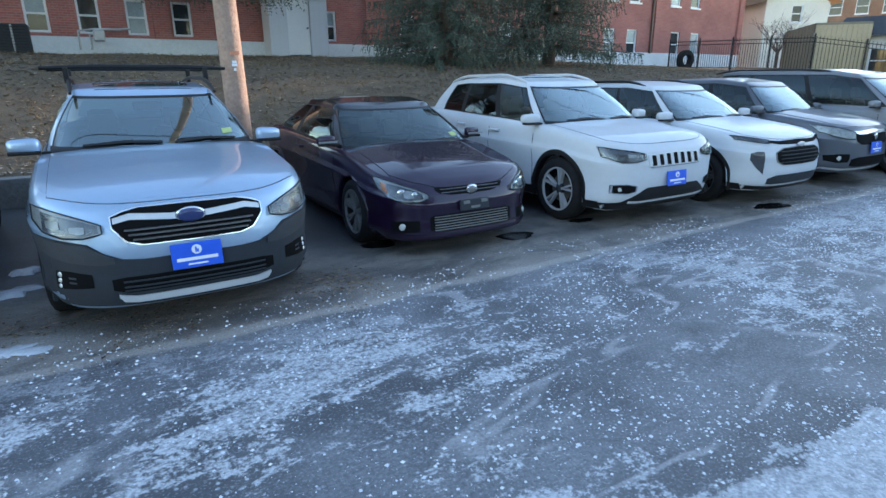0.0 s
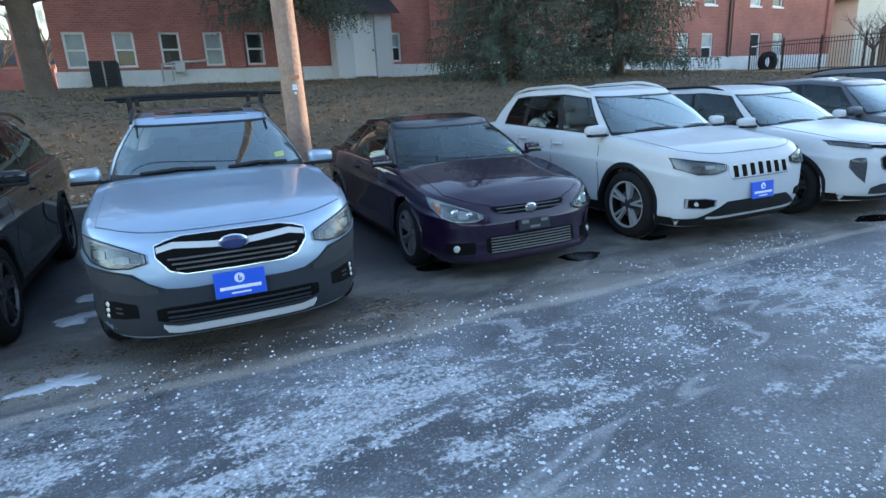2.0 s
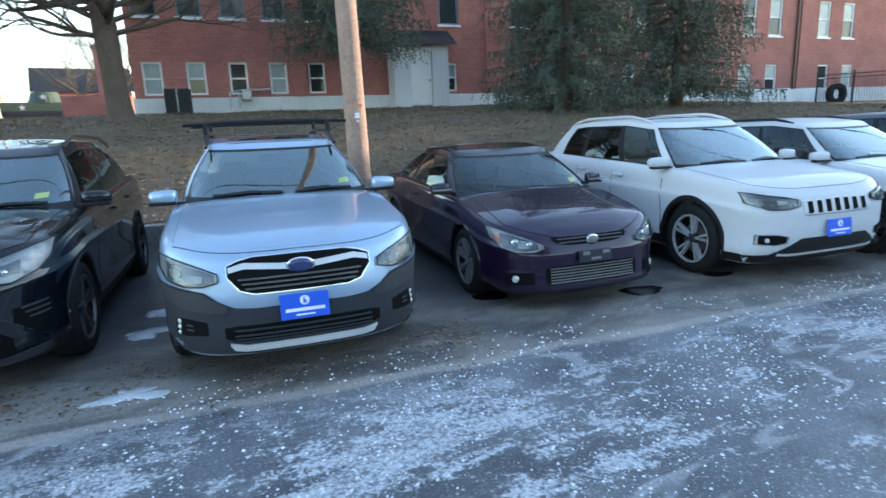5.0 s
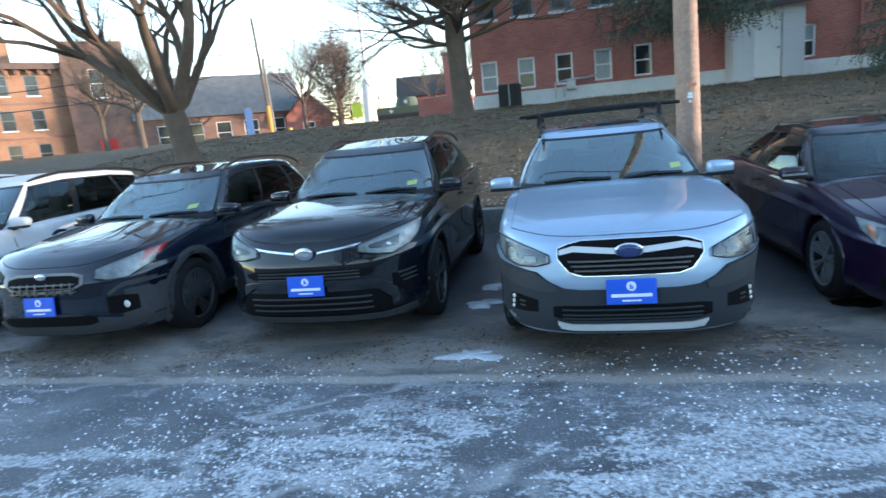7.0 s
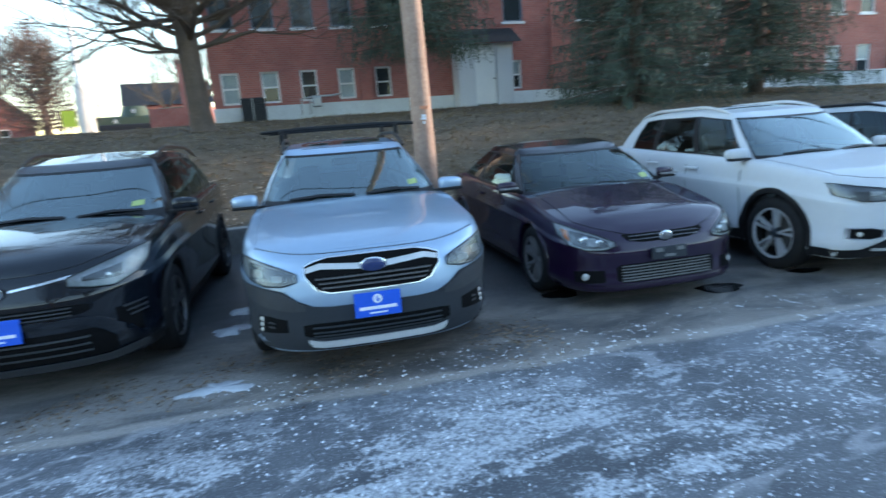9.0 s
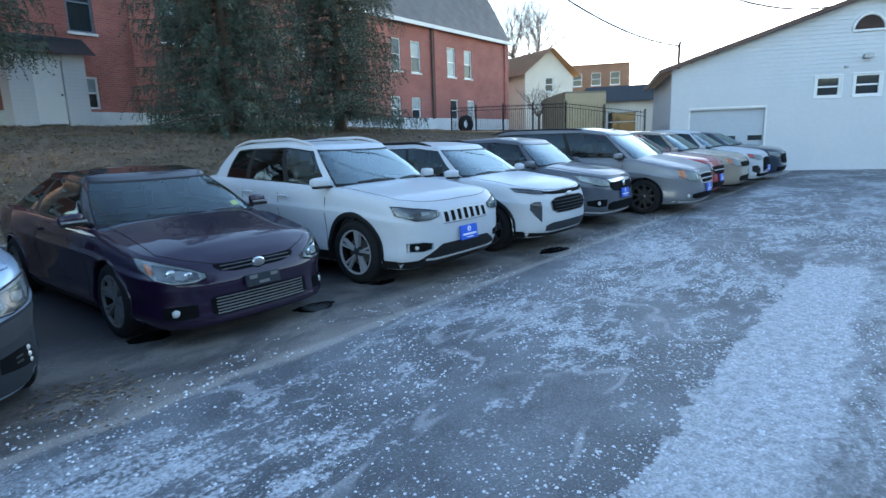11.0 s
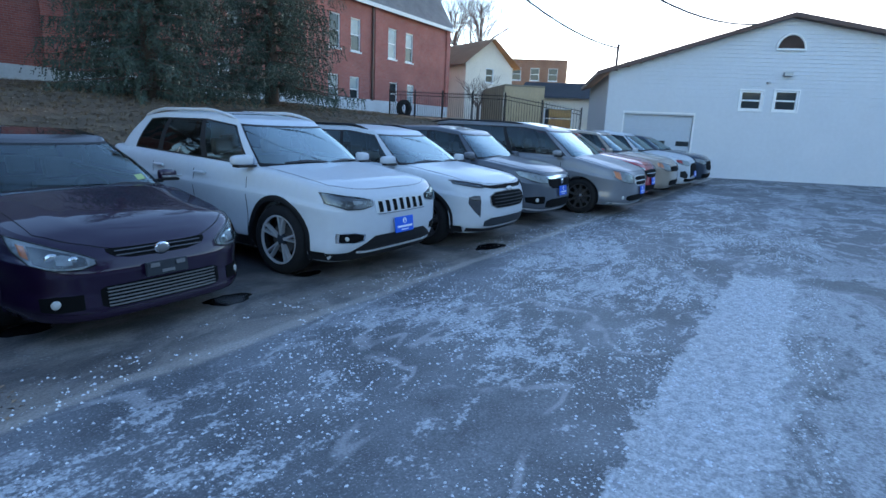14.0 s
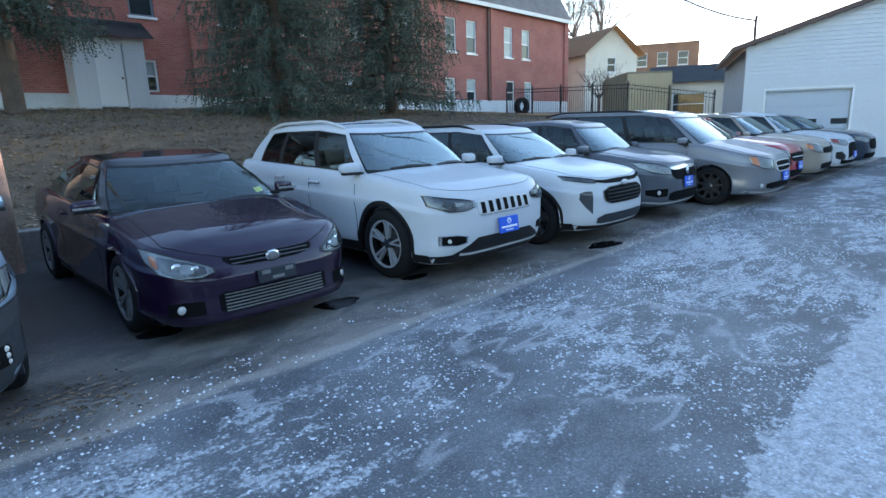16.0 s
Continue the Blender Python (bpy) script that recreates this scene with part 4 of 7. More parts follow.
outback = spec(L=4.86, W=1.855, paint=SILVER, bonnet=(0.12, 0.24, 3.6, 0.77), corner=0.69, cowl=1.24, rf=2.08, rr=4.35, gr0=4.8, wt=0.60, yf=0.93, yr=3.68, R=0.355, clad=GREYTRIM, arch=0.06, deep=0.88, crown=0.055,
    zs=[(0, .90), (.4, .95), (1.28, 1.06), (1.7, 1.07), (4.4, 1.14), (4.86, 1.12)], roof=[(2.0, 1.535), (2.7, 1.60), (3.6, 1.60), (4.4, 1.54), (4.7, 1.5)],
    front=[(.2, .09), (.25, .025), (.36, .0), (.6, .0), (.75, .035), (.86, .09), (.93, .17), (1.0, .25)], plate=(0, .535), sticker=True, sunroof=(2.20, 3.3),
    panes=[(1.9, 2.72), (2.8, 3.6), (3.68, 4.3)], doors=[1.62, 2.76, 3.62], my=1.63, mz=1.135, wheel=(5, 0, DARKALLOY, 0.12, 0.18),
    face=[("lower_bumper", GREYTRIM, [(0, .545, .235), (.30, .545, .235), (.42, .555, .24), (.52, .60, .245), (.60, .66, .248), (.74, .685, .25), (.86, .705, .26), (.90, .70, .27)], "one", .012, "charcoal plastic lower bumper"),
          ("lower_grille", GRILLEBLACK, [(0, .44, .335), (.42, .44, .335), (.5, .43, .36)], "one", .016, "black slatted lower intake"),
          ("skid_plate", SILVERTRIM, [(0, .308, .262), (.38, .308, .264), (.45, .322, .275), (.475, .328, .312)], "one", .03, "satin silver skid strip"),
          ("grille_frame", CHROME, [(0, .870, .632), (.3, .868, .634), (.39, .85, .66), (.46, .82, .75)], "one", .012, "chrome hexagonal grille surround"),
          ("grille", GRILLEBLACK, [(0, .862, .640), (.295, .860, .642), (.382, .842, .668), (.452, .816, .752)], "one", .018, "black mesh grille"),
          ("grille_wing", SILVERTRIM, [(0, .808, .772), (.12, .812, .776), (.35, .832, .796), (.445, .808, .776)], "one", .022, "silver wing bar across the grille"),
          ("headlamp", LAMP, [(.51, .775, .725), (.61, .815, .70), (.72, .85, .70), (.82, .875, .735), (.875, .88, .79)], "two", .008, "swept headlamp with clear lens"),
          ("lamp_inner", DARKLAMP, [(.53, .770, .728), (.62, .802, .708), (.73, .828, .708), (.82, .85, .742)], "two", .013, "dark projector inside the headlamp"),
          ("projector", LAMP, [(.60, .765, .73), (.64, .77, .725), (.68, .765, .735)], "two", .02, "round projector lens"),
          ("projector", LAMP, [(.73, .80, .755), (.765, .805, .75), (.80, .80, .76)], "two", .02, "round projector lens"),
          ("fog_pocket", GRILLEBLACK, [(.60, .47, .385), (.72, .49, .375), (.80, .485, .37)], "two", .016),
          # brow: light on the upper facet is put into a paler cladding colour
          ("brow", CLADDING, [(.47, .568, .535), (.54, .608, .53), (.61, .652, .535), (.74, .676, .555), (.86, .696, .59), (.895, .692, .62)], "two", .024, "upper edge of the bumper cladding"),
          ("fog_slat", CLADDING, [(.69, .45, .44), (.73, .452, .442)], "two", .024), ("fog_slat", CLADDING, [(.69, .42, .41), (.73, .422, .412)], "two", .024)]
    + slats("grille_bar", DARKALLOY, .39, [.735, .705, .675], .010, .03, .02) + slats("intake_bar", GREYTRIM, .44, [.41, .375, .35], .01, .024),
    lamps=[("fog_lamp", FOG, .762, .462, .030, .021, True), ("fog_lamp", FOG, .766, .424, .028, .020, True), ("fog_lamp", FOG, .770, .388, .026, .018, True), ("badge", NAVYBADGE, 0, .79, .08, .044, False), ("badge_ring", CHROME, 0, .79, .092, .053, False)], rails=(.585, 2.05, 4.55, BLACKTRIM, .07))

coupe = spec(L=4.42, W=1.795, paint=PURPLE, roof_paint=PLUM_ROOF, cowl=0.94, rf=1.80, rr=3.25, gr0=4.15, wt=0.62, belt_in=.06, nf=3.6, bonnet=(0.07, 0.27, 3.0, 0.72), yf=0.92, yr=3.62, R=0.325, clear=.17, deep=0.85, crown=0.06, gap=.045,
    zs=[(0, .70), (.35, .76), (1.08, .90), (1.5, .93), (3.6, 1.02), (4.42, .98)], roof=[(1.75, 1.335), (2.3, 1.40), (2.9, 1.39), (3.4, 1.31)],
    glass=GLASS_CLEAR, front=[(.15, .03), (.19, .0), (.25, .0), (.36, .015), (.5, .01), (.6, .05), (.68, .12), (.75, .24)], plate=(0, .475), blank=True, sticker=True,
    panes=[(1.50, 2.62), (2.74, 3.3)], doors=[1.40, 2.72], my=1.42, mz=1.0, wheel=(7, 0, DULLBAR, 0.07, 0.13), msize=.85, msig=True, sill=.08,
    face=[("lower_lip", PURPLE, [(0, .225, .178), (.45, .225, .178), (.70, .235, .185), (.80, .25, .20)], "one", .018, "plum lower lip"),
          ("upper_grille", GRILLEBLACK, [(0, .645, .575), (.22, .645, .578), (.34, .65, .60), (.38, .648, .63)], "one", .006, "slim black upper grille"),
          ("lower_grille", GRILLEBLACK, [(0, .40, .245), (.33, .40, .245), (.42, .40, .25), (.46, .38, .27)], "one", .006, "wide slatted lower intake"),
          ("headlamp", LAMP, [(.47, .60, .565), (.56, .645, .54), (.70, .70, .54), (.80, .74, .58), (.84, .755, .66)], "two", .008, "cloudy swept headlamp"),
          ("lamp_inner", DARKLAMP, [(.52, .608, .562), (.62, .65, .552), (.72, .685, .556), (.78, .70, .59)], "two", .013), ("projector", LAMP, [(.60, .63, .575), (.64, .64, .57), (.68, .635, .58)], "two", .02, "round projector lens"), ("turn_signal", AMBER, [(.79, .70, .61), (.815, .71, .64)], "two", .016, "amber corner lens"),
          ("fog_pocket", GRILLEBLACK, [(.56, .36, .26), (.7, .36, .25), (.77, .35, .26)], "two", .005)]
    + slats("intake_bar", DULLBAR, .42, [.385, .36, .335, .31, .285, .262], .009, .014) + slats("grille_bar", DARKALLOY, .33, [.63, .602], .006, .014),
    lamps=[("projector", CHROME, .585, .592, .036, .036, True), ("projector", CHROME, .69, .612, .042, .042, True), ("fog_lamp", FOG, .70, .305, .034, .032, True), ("badge_ring", CHROME, 0, .61, .060, .046, False), ("badge", DULLBAR, 0, .61, .046, .034, False)])

cherokee = spec(L=4.42, W=1.86, paint=WHITE, cowl=0.96, rf=1.74, rr=4.02, gr0=4.36, wt=0.63, nf=3.9, bonnet=(0.13, 0.20, 4.5, 0.78), panes=[(1.42, 2.26), (2.34, 3.06), (3.14, 3.62)], doors=[1.38, 2.30, 3.12], yf=0.92, yr=3.63, R=0.365, clad=BLACKTRIM, arch=0.045, deep=.72, crown=.05, sunroof=(2.2, 3.3),
    zs=[(0, .93), (.4, .98), (1.12, 1.07), (1.6, 1.08), (4.3, 1.18), (4.62, 1.15)], roof=[(1.67, 1.55), (2.4, 1.63), (3.3, 1.62), (4.0, 1.56), (4.4, 1.5)], plate=(0, .55),
    front=[(.2, .18), (.3, .07), (.4, .02), (.55, 0), (.72, .01), (.85, .05), (.93, .13), (1.02, .24)], wheel=(5, 0, ALLOY, 0.055, 0.15), handle=WHITE, seat=SEAT_PALE,
    face=[("lower_bumper", BLACKTRIM, [(0, .47, .222), (.42, .47, .222), (.55, .40, .222), (.70, .32, .225), (.84, .31, .225), (.92, .31, .225)], "one", .006, "black lower bumper"),
          ("skid_plate", SILVERTRIM, [(0, .32, .295), (.5, .32, .295), (.62, .33, .305)], "one", .02, "silver lower strip"),
          ("grille_strip", CHROME, [(0, 0.692, 0.682), (.40, 0.697, 0.687)], "one", .014, "thin chrome strip under the grille"),
          ("grille_panel", WHITE, [(0, 0.840, 0.685), (.36, 0.835, 0.690), (.42, 0.820, 0.710)], "one", .010, "white grille surround"),
          ("headlamp", DARKLAMP, [(0.465, 0.835, 0.780), (0.595, 0.865, 0.755), (0.755, 0.888, 0.755), (0.875, 0.912, 0.810)], "two", .008, "thin dark headlamp"),
          ("lamp_inner", LAMP, [(0.575, 0.830, 0.805), (0.675, 0.840, 0.800)], "two", .013),
          ("fog_surround", CHROME, [(.56, .50, .43), (.68, .525, .41), (.82, .52, .42)], "two", .006, "chrome fog lamp surround"),
          ("fog_pocket", GRILLEBLACK, [(.585, .495, .44), (.68, .515, .42), (.80, .51, .43)], "two", .012)]
    + [("slot_ring", SILVERTRIM, [(x - .037, .834 - abs(x) * .03, .696), (x + .037, .834 - abs(x) * .03, .696)], "two", .0125, "satin silver slot rim", .02) for x in (.115, .23, .345)]
    + [("slot_ring", SILVERTRIM, [(0, .834, .696), (.037, .834, .696)], "one", .0125, "satin silver slot rim", .02)]
    + [("grille_slot", GRILLEBLACK, [(x - .03, .825 - abs(x) * .03, .705), (x + .03, .825 - abs(x) * .03, .705)], "one" if x == 0 else "two", .016, "dark vertical grille slot", .02) for x in (0.001, .115, .23, .345)],
    lamps=[("fog_lamp", FOG, .735, .468, .03, .028, True)], rails=(.59, 1.9, 3.7, SILVERTRIM, .05))
for k, fc in enumerate(cherokee["face"]):
    if fc[0] == "grille_slot" and fc[2][0][0] < 0:
        cherokee["face"][k] = (fc[0], fc[1], [(0, .825, .705), (.03, .825, .705)], "one", *fc[4:])

trax = spec(L=4.54, W=1.82, paint=WHITE, cowl=1.0, rf=1.82, rr=4.0, gr0=4.4, wt=0.60, yf=0.84, yr=3.54, R=0.345, clad=BLACKTRIM, arch=0.045, deep=.8, crown=.05,
    zs=[(0, .86), (.4, .92), (1.18, 1.02), (1.6, 1.03), (4.3, 1.12), (4.54, 1.08)], panes=[(1.55, 2.42), (2.5, 3.25), (3.33, 3.8)], doors=[1.42, 2.46, 3.3], roof=[(1.77, 1.47), (2.4, 1.54), (3.3, 1.53), (4.1, 1.47), (4.4, 1.4)],
    front=[(.2, .14), (.3, .04), (.45, 0), (.65, .01), (.78, .05), (.88, .13), (.95, .22)], wheel=(5, 0, DARKALLOY, 0.12, 0.15),
    face=[("upper_grille", GRILLEBLACK, [(0, .845, .79), (.4, .84, .80), (.62, .86, .835)], "one", .006, "slim black upper grille"),
          ("headlamp", DARKLAMP, [(.56, .86, .815), (.7, .885, .83), (.84, .91, .86)], "two", .010, "slim daytime lamp"),
          ("grille_frame", DULLBAR, [(0, .770, .535), (.36, .76, .54), (.465, .718, .583), (.49, .70, .63)], "one", .008, "chrome grille surround"),
          ("grille", GRILLEBLACK, [(0, .76, .545), (.35, .75, .55), (.45, .715, .59), (.475, .70, .63)], "one", .014, "black honeycomb grille"),
          ("lower_grille", GREYTRIM, [(0, .42, .30), (.45, .42, .30), (.56, .38, .31)], "one", .006, "grey lower intake"),
          ("lower_lip", BLACKTRIM, [(0, .27, .225), (.5, .275, .225), (.8, .30, .24), (.88, .31, .25)], "one", .008, "black lower lip"),
          ("lamp_pod", DARKLAMP, [(.64, .72, .44), (.71, .72, .52), (.77, .70, .62)], "two", .008, "dark vertical headlamp pod")]
    + slats("grille_bar", GREYTRIM, .42, [.715, .67, .625, .58], .01, .022),
    lamps=[("badge", SILVERTRIM, 0, .79, .075, .03, False)], rails=(.56, 2.1, 4.1, BLACKTRIM, .035))

hrv = spec(L=4.33, W=1.775, paint=GREYP, cowl=0.96, rf=1.70, rr=3.9, gr0=4.25, wt=0.58, yf=0.88, yr=3.49, R=0.33, deep=.8,
    zs=[(0, .88), (.4, .94), (1.1, 1.03), (1.6, 1.04), (4.1, 1.14), (4.33, 1.1)], roof=[(1.65, 1.50), (2.35, 1.58), (3.3, 1.56), (3.9, 1.5), (4.2, 1.42)], plate=(0, .58),
    wheel=(5, 0, ALLOY, 0.1, 0.15), panes=[(1.52, 2.34), (2.42, 3.12), (3.2, 3.7)], doors=[1.38, 2.38, 3.2],
    face=[("grille", GRILLEBLACK, [(0, .80, .62), (.35, .80, .63), (.45, .79, .68)], "one", .008, "black grille"),
          ("grille_wing", CHROME, [(0, .845, .785), (.4, .83, .785), (.5, .835, .81)], "one", .014, "chrome bar"),
          ("headlamp", LAMP, [(.48, .82, .72), (.62, .86, .72), (.76, .90, .76), (.84, .915, .82)], "two", .008, "clear headlamp"),
          ("lower_grille", GRILLEBLACK, [(0, .45, .30), (.4, .45, .30), (.52, .42, .32)], "one", .006, "black lower intake"),
          ("fog_pocket", GRILLEBLACK, [(.56, .50, .38), (.7, .50, .37), (.8, .48, .40)], "two", .006),
          ("skid_plate", SILVERTRIM, [(0, .275, .245), (.6, .28, .25), (.8, .30, .27)], "one", .01)],
    lamps=[("badge", CHROME, 0, .74, .05, .05, False), ("fog_lamp", FOG, .68, .44, .035, .035, True)])

minivan = spec(L=5.15, W=2.0, paint=SILVER2, cowl=0.84, rf=1.76, rr=4.75, gr0=5.08, wt=0.72, yf=0.95, yr=4.03, R=0.345, deep=.8, my=1.45,
    zs=[(0, .86), (.4, .93), (1.12, 1.08), (1.6, 1.08), (4.9, 1.12), (5.15, 1.1)], roof=[(1.7, 1.62), (2.4, 1.72), (4.2, 1.73), (4.8, 1.68), (5.1, 1.6)], plate=(0, .50),
    panes=[(1.5, 2.62), (2.72, 3.80), (3.9, 4.65)], doors=[1.38, 2.68, 3.86], wheel=(9, 0, DARKALLOY, 0.05, 0.06), mirror=SILVER2, rails=(.7, 2.4, 4.7, BLACKTRIM, .03),
    face=[("grille_frame", CHROME, [(0, .80, .585), (.3, .795, .59), (.40, .775, .64)], "one", .010, "chrome crosshair grille"),
          ("grille", GRILLEBLACK, [(.02, .775, .70), (.28, .77, .70), (.35, .76, .70)], "two", .016), ("grille", GRILLEBLACK, [(.02, .675, .605), (.27, .675, .61), (.33, .675, .64)], "two", .016),
          ("headlamp", LAMP, [(.5, .80, .65), (.62, .84, .65), (.78, .87, .68), (.9, .89, .76)], "two", .008, "large hazy headlamp"),
          ("turn_signal", AMBER, [(.80, .86, .70), (.88, .88, .75)], "two", .013, "amber lamp"),
          ("lower_grille", GRILLEBLACK, [(0, .42, .30), (.5, .42, .30), (.66, .40, .33)], "one", .006, "black lower intake"),
          ("lower_lip", SILVERTRIM, [(0, .25, .22), (.6, .255, .225), (.9, .28, .25)], "one", .012)],
    lamps=[("fog_lamp", FOG, .74, .37, .04, .04, True)])

red_suv = spec(paint=REDP, plate=(0, .52), wheel=(5, 0, ALLOY, 0.12, 0.15), roof=[(1.9, 1.53), (2.6, 1.6), (3.4, 1.59), (4.2, 1.52), (4.5, 1.45)],
    face=[("grille", GRILLEBLACK, [(0, .80, .6), (.35, .79, .62), (.45, .77, .68)], "one", .01, "black grille"), ("headlamp", LAMP, [(.5, .82, .70), (.65, .87, .70), (.8, .90, .76)], "two", .008),
          ("lower_grille", GRILLEBLACK, [(0, .44, .3), (.5, .44, .3), (.62, .42, .33)], "one", .006), ("grille_wing", CHROME, [(0, .715, .695), (.42, .715, .695)], "one", .02)])
tan_suv = spec(paint=TANP, wheel=(5, 0, ALLOY, 0.12, 0.15), clad=None,
    face=[("grille", GRILLEBLACK, [(0, .80, .66), (.35, .79, .67), (.42, .77, .7)], "one", .01, "dark grille"), ("headlamp", LAMP, [(.46, .82, .68), (.62, .87, .68), (.8, .90, .76)], "two", .008),
          ("turn_signal", AMBER, [(.72, .87, .74), (.82, .89, .8)], "two", .014), ("lower_grille", GRILLEBLACK, [(0, .44, .3), (.4, .44, .3), (.5, .42, .33)], "one", .006)])
white_suv = spec(paint=WHITE, L=4.85, wheel=(5, 0, ALLOY, 0.12, 0.15), clad=None, plate=(0, .5),
    face=[("grille", GRILLEBLACK, [(0, .82, .50), (.35, .80, .44), (.46, .70, .40)], "one", .01, "large dark grille"), ("headlamp", LAMP, [(.5, .86, .76), (.65, .89, .74), (.84, .92, .8)], "two", .008),
          ("turn_signal", REDLENS, [(.76, .90, .80), (.85, .92, .84)], "two", .014), ("fog_surround", BLACKTRIM, [(.6, .5, .38), (.7, .6, .38), (.8, .58, .42)], "two", .006),
          ("lower_grille", GRILLEBLACK, [(0, .36, .27), (.6, .37, .27), (.7, .38, .3)], "one", .006)])
navy_car = spec(paint=NAVY, wheel=(5, 0, ALLOY, 0.12, 0.15), roof=[(1.9, 1.5), (2.6, 1.57), (3.4, 1.56), (4.2, 1.5), (4.5, 1.42)],
    face=[("grille", GRILLEBLACK, [(0, .82, .52), (.35, .81, .54), (.46, .74, .6)], "one", .01, "dark grille"), ("headlamp", LAMP, [(.5, .84, .74), (.65, .88, .73), (.84, .91, .8)], "two", .008),
          ("lower_grille", GRILLEBLACK, [(0, .42, .28), (.5, .42, .28), (.66, .42, .3)], "one", .006)])

rav = spec(paint=BLACK, L=4.6, W=1.845, deep=.85, cowl=1.14, rf=1.95, clad=BLACKTRIM, arch=.02, plate=(0, .56), sticker=True, wheel=(5, 0, DARKALLOY, 0.07, 0.14), rails=(.6, 2.2, 4.1, BLACKTRIM, .06),
    zs=[(0, .95), (.4, .99), (1.14, 1.07), (1.6, 1.08), (4.3, 1.17), (4.6, 1.13)], roof=[(1.9, 1.56), (2.6, 1.645), (3.4, 1.63), (4.1, 1.57), (4.5, 1.48)],
    front=[(.2, .10), (.3, .03), (.42, .0), (.58, .01), (.72, .03), (.86, .08), (.95, .16), (1, .24)],
    face=[("headlamp", LAMP, [(.44, 0.855, 0.800), (.58, 0.900, 0.775), (.70, 0.940, 0.765), (.82, 0.975, 0.815), (.86, 0.985, 0.875)], "two", .008, "angular clear headlamp"),
          ("lamp_inner", DARKLAMP, [(.52, 0.845, 0.820), (.66, 0.875, 0.810), (.74, 0.895, 0.815)], "two", .013),
          ("grille_wing", CHROME, [(.10, 0.820, 0.805), (.3, 0.845, 0.830), (.46, 0.870, 0.855)], "two", .012, "chrome strip"),
          ("upper_grille", GRILLEBLACK, [(0, .68, .60), (.46, .675, .605), (.55, .665, .63)], "one", .006, "black upper grille"),
          ("lower_grille", GRILLEBLACK, [(0, .50, .30), (.55, .50, .30), (.66, .44, .31)], "one", .006, "black lower intake"),
          ("fog_pocket", GRILLEBLACK, [(.68, .60, .40), (.80, .60, .38)], "two", .006),
          ("bumper_wing", BLACK, [(.0, .590, .548), (.48, .592, .55), (.60, .57, .48), (.72, .48, .37), (.82, .37, .30)], "one", .024, "gloss bumper bar"),
          ("fog_slat", CLADDING, [(.72, .60, .588), (.83, .61, .598)], "two", .016), ("fog_slat", CLADDING, [(.735, .565, .553), (.83, .572, .56)], "two", .016), ("fog_slat", CLADDING, [(.75, .53, .518), (.83, .536, .524)], "two", .016),
          ("lower_lip", CLADDING, [(0, .285, .235), (.6, .29, .235), (.88, .33, .26)], "one", .03)] + slats("intake_bar", CLADDING, .52, [.45, .40, .35], .012, .018) + slats("grille_bar", CLADDING, .44, [.66, .635, .61], .008, .014),
    lamps=[("badge", CHROME, 0, .812, .075, .052, False), ("projector", CHROME, .66, .825, .028, .028, True)])

crosstrek = spec(paint=BLUEBLACK, L=4.48, W=1.80, deep=.85, cowl=1.15, rf=1.95, rr=4.05, gr0=4.4, yf=.90, yr=3.56, R=.35, clad=CLADDING, corner=0.58, arch=.065, plate=(-.02, .52), sticker=True, wheel=(5, 0, DARKALLOY, 0.055, 0.17), rails=(.57, 2.1, 4.1, BLACKTRIM, .075),
    zs=[(0, .88), (.4, .93), (1.15, 1.02), (1.6, 1.02), (4.3, 1.11), (4.48, 1.07)], roof=[(1.9, 1.48), (2.6, 1.555), (3.4, 1.55), (4.1, 1.49), (4.4, 1.4)],
    front=[(.2, .10), (.3, .03), (.42, .0), (.55, .01), (.70, .03), (.81, .08), (.88, .16), (.97, .25)],
    face=[("lower_bumper", CLADDING, [(0, .44, .23), (.3, .44, .23), (.45, .40, .235), (.66, .36, .24), (.70, .60, .25), (.9, .60, .27)], "one", .010, "charcoal lower bumper"),
          ("lower_grille", GRILLEBLACK, [(0, .42, .33), (.4, .42, .33), (.48, .40, .35)], "one", .014),
          ("grille_frame", DULLBAR, [(0, 0.795, 0.635), (.3, 0.790, 0.640), (.40, 0.760, 0.690)], "one", .010, "grey grille surround"),
          ("grille", GRILLEBLACK, [(0, 0.775, 0.650), (.28, 0.770, 0.655), (.37, 0.750, 0.695)], "one", .016, "dark mesh grille"),
          ("headlamp", LAMP, [(.50, 0.800, 0.730), (.62, 0.845, 0.705), (.74, 0.885, 0.710), (.84, 0.920, 0.790)], "two", .008, "clear swept headlamp"),
          ("turn_signal", REDLENS, [(.79, 0.910, 0.810), (.85, 0.925, 0.860)], "two", .013, "red side marker"),
          ("brow", CLADDING, [(.60, .60, .57), (.70, 0.670, 0.630), (.88, 0.675, 0.635)], "two", .024), ("fog_pocket", GRILLEBLACK, [(.58, .56, .42), (.68, .56, .40), (.76, .54, .41)], "two", .014)] + slats("grille_bar", DARKALLOY, .34, [.70, .665, .63], .008, .024) + [("grille_bar", DARKALLOY, [(x_, .715, .61), (x_ + .012, .715, .61)], "two", .024, "", .02) for x_ in (.05, .13, .21, .29)],
    lamps=[("badge", CHROME, 0, .77, .055, .03, False), ("fog_lamp", FOG, .68, .47, .04, .04, True)])

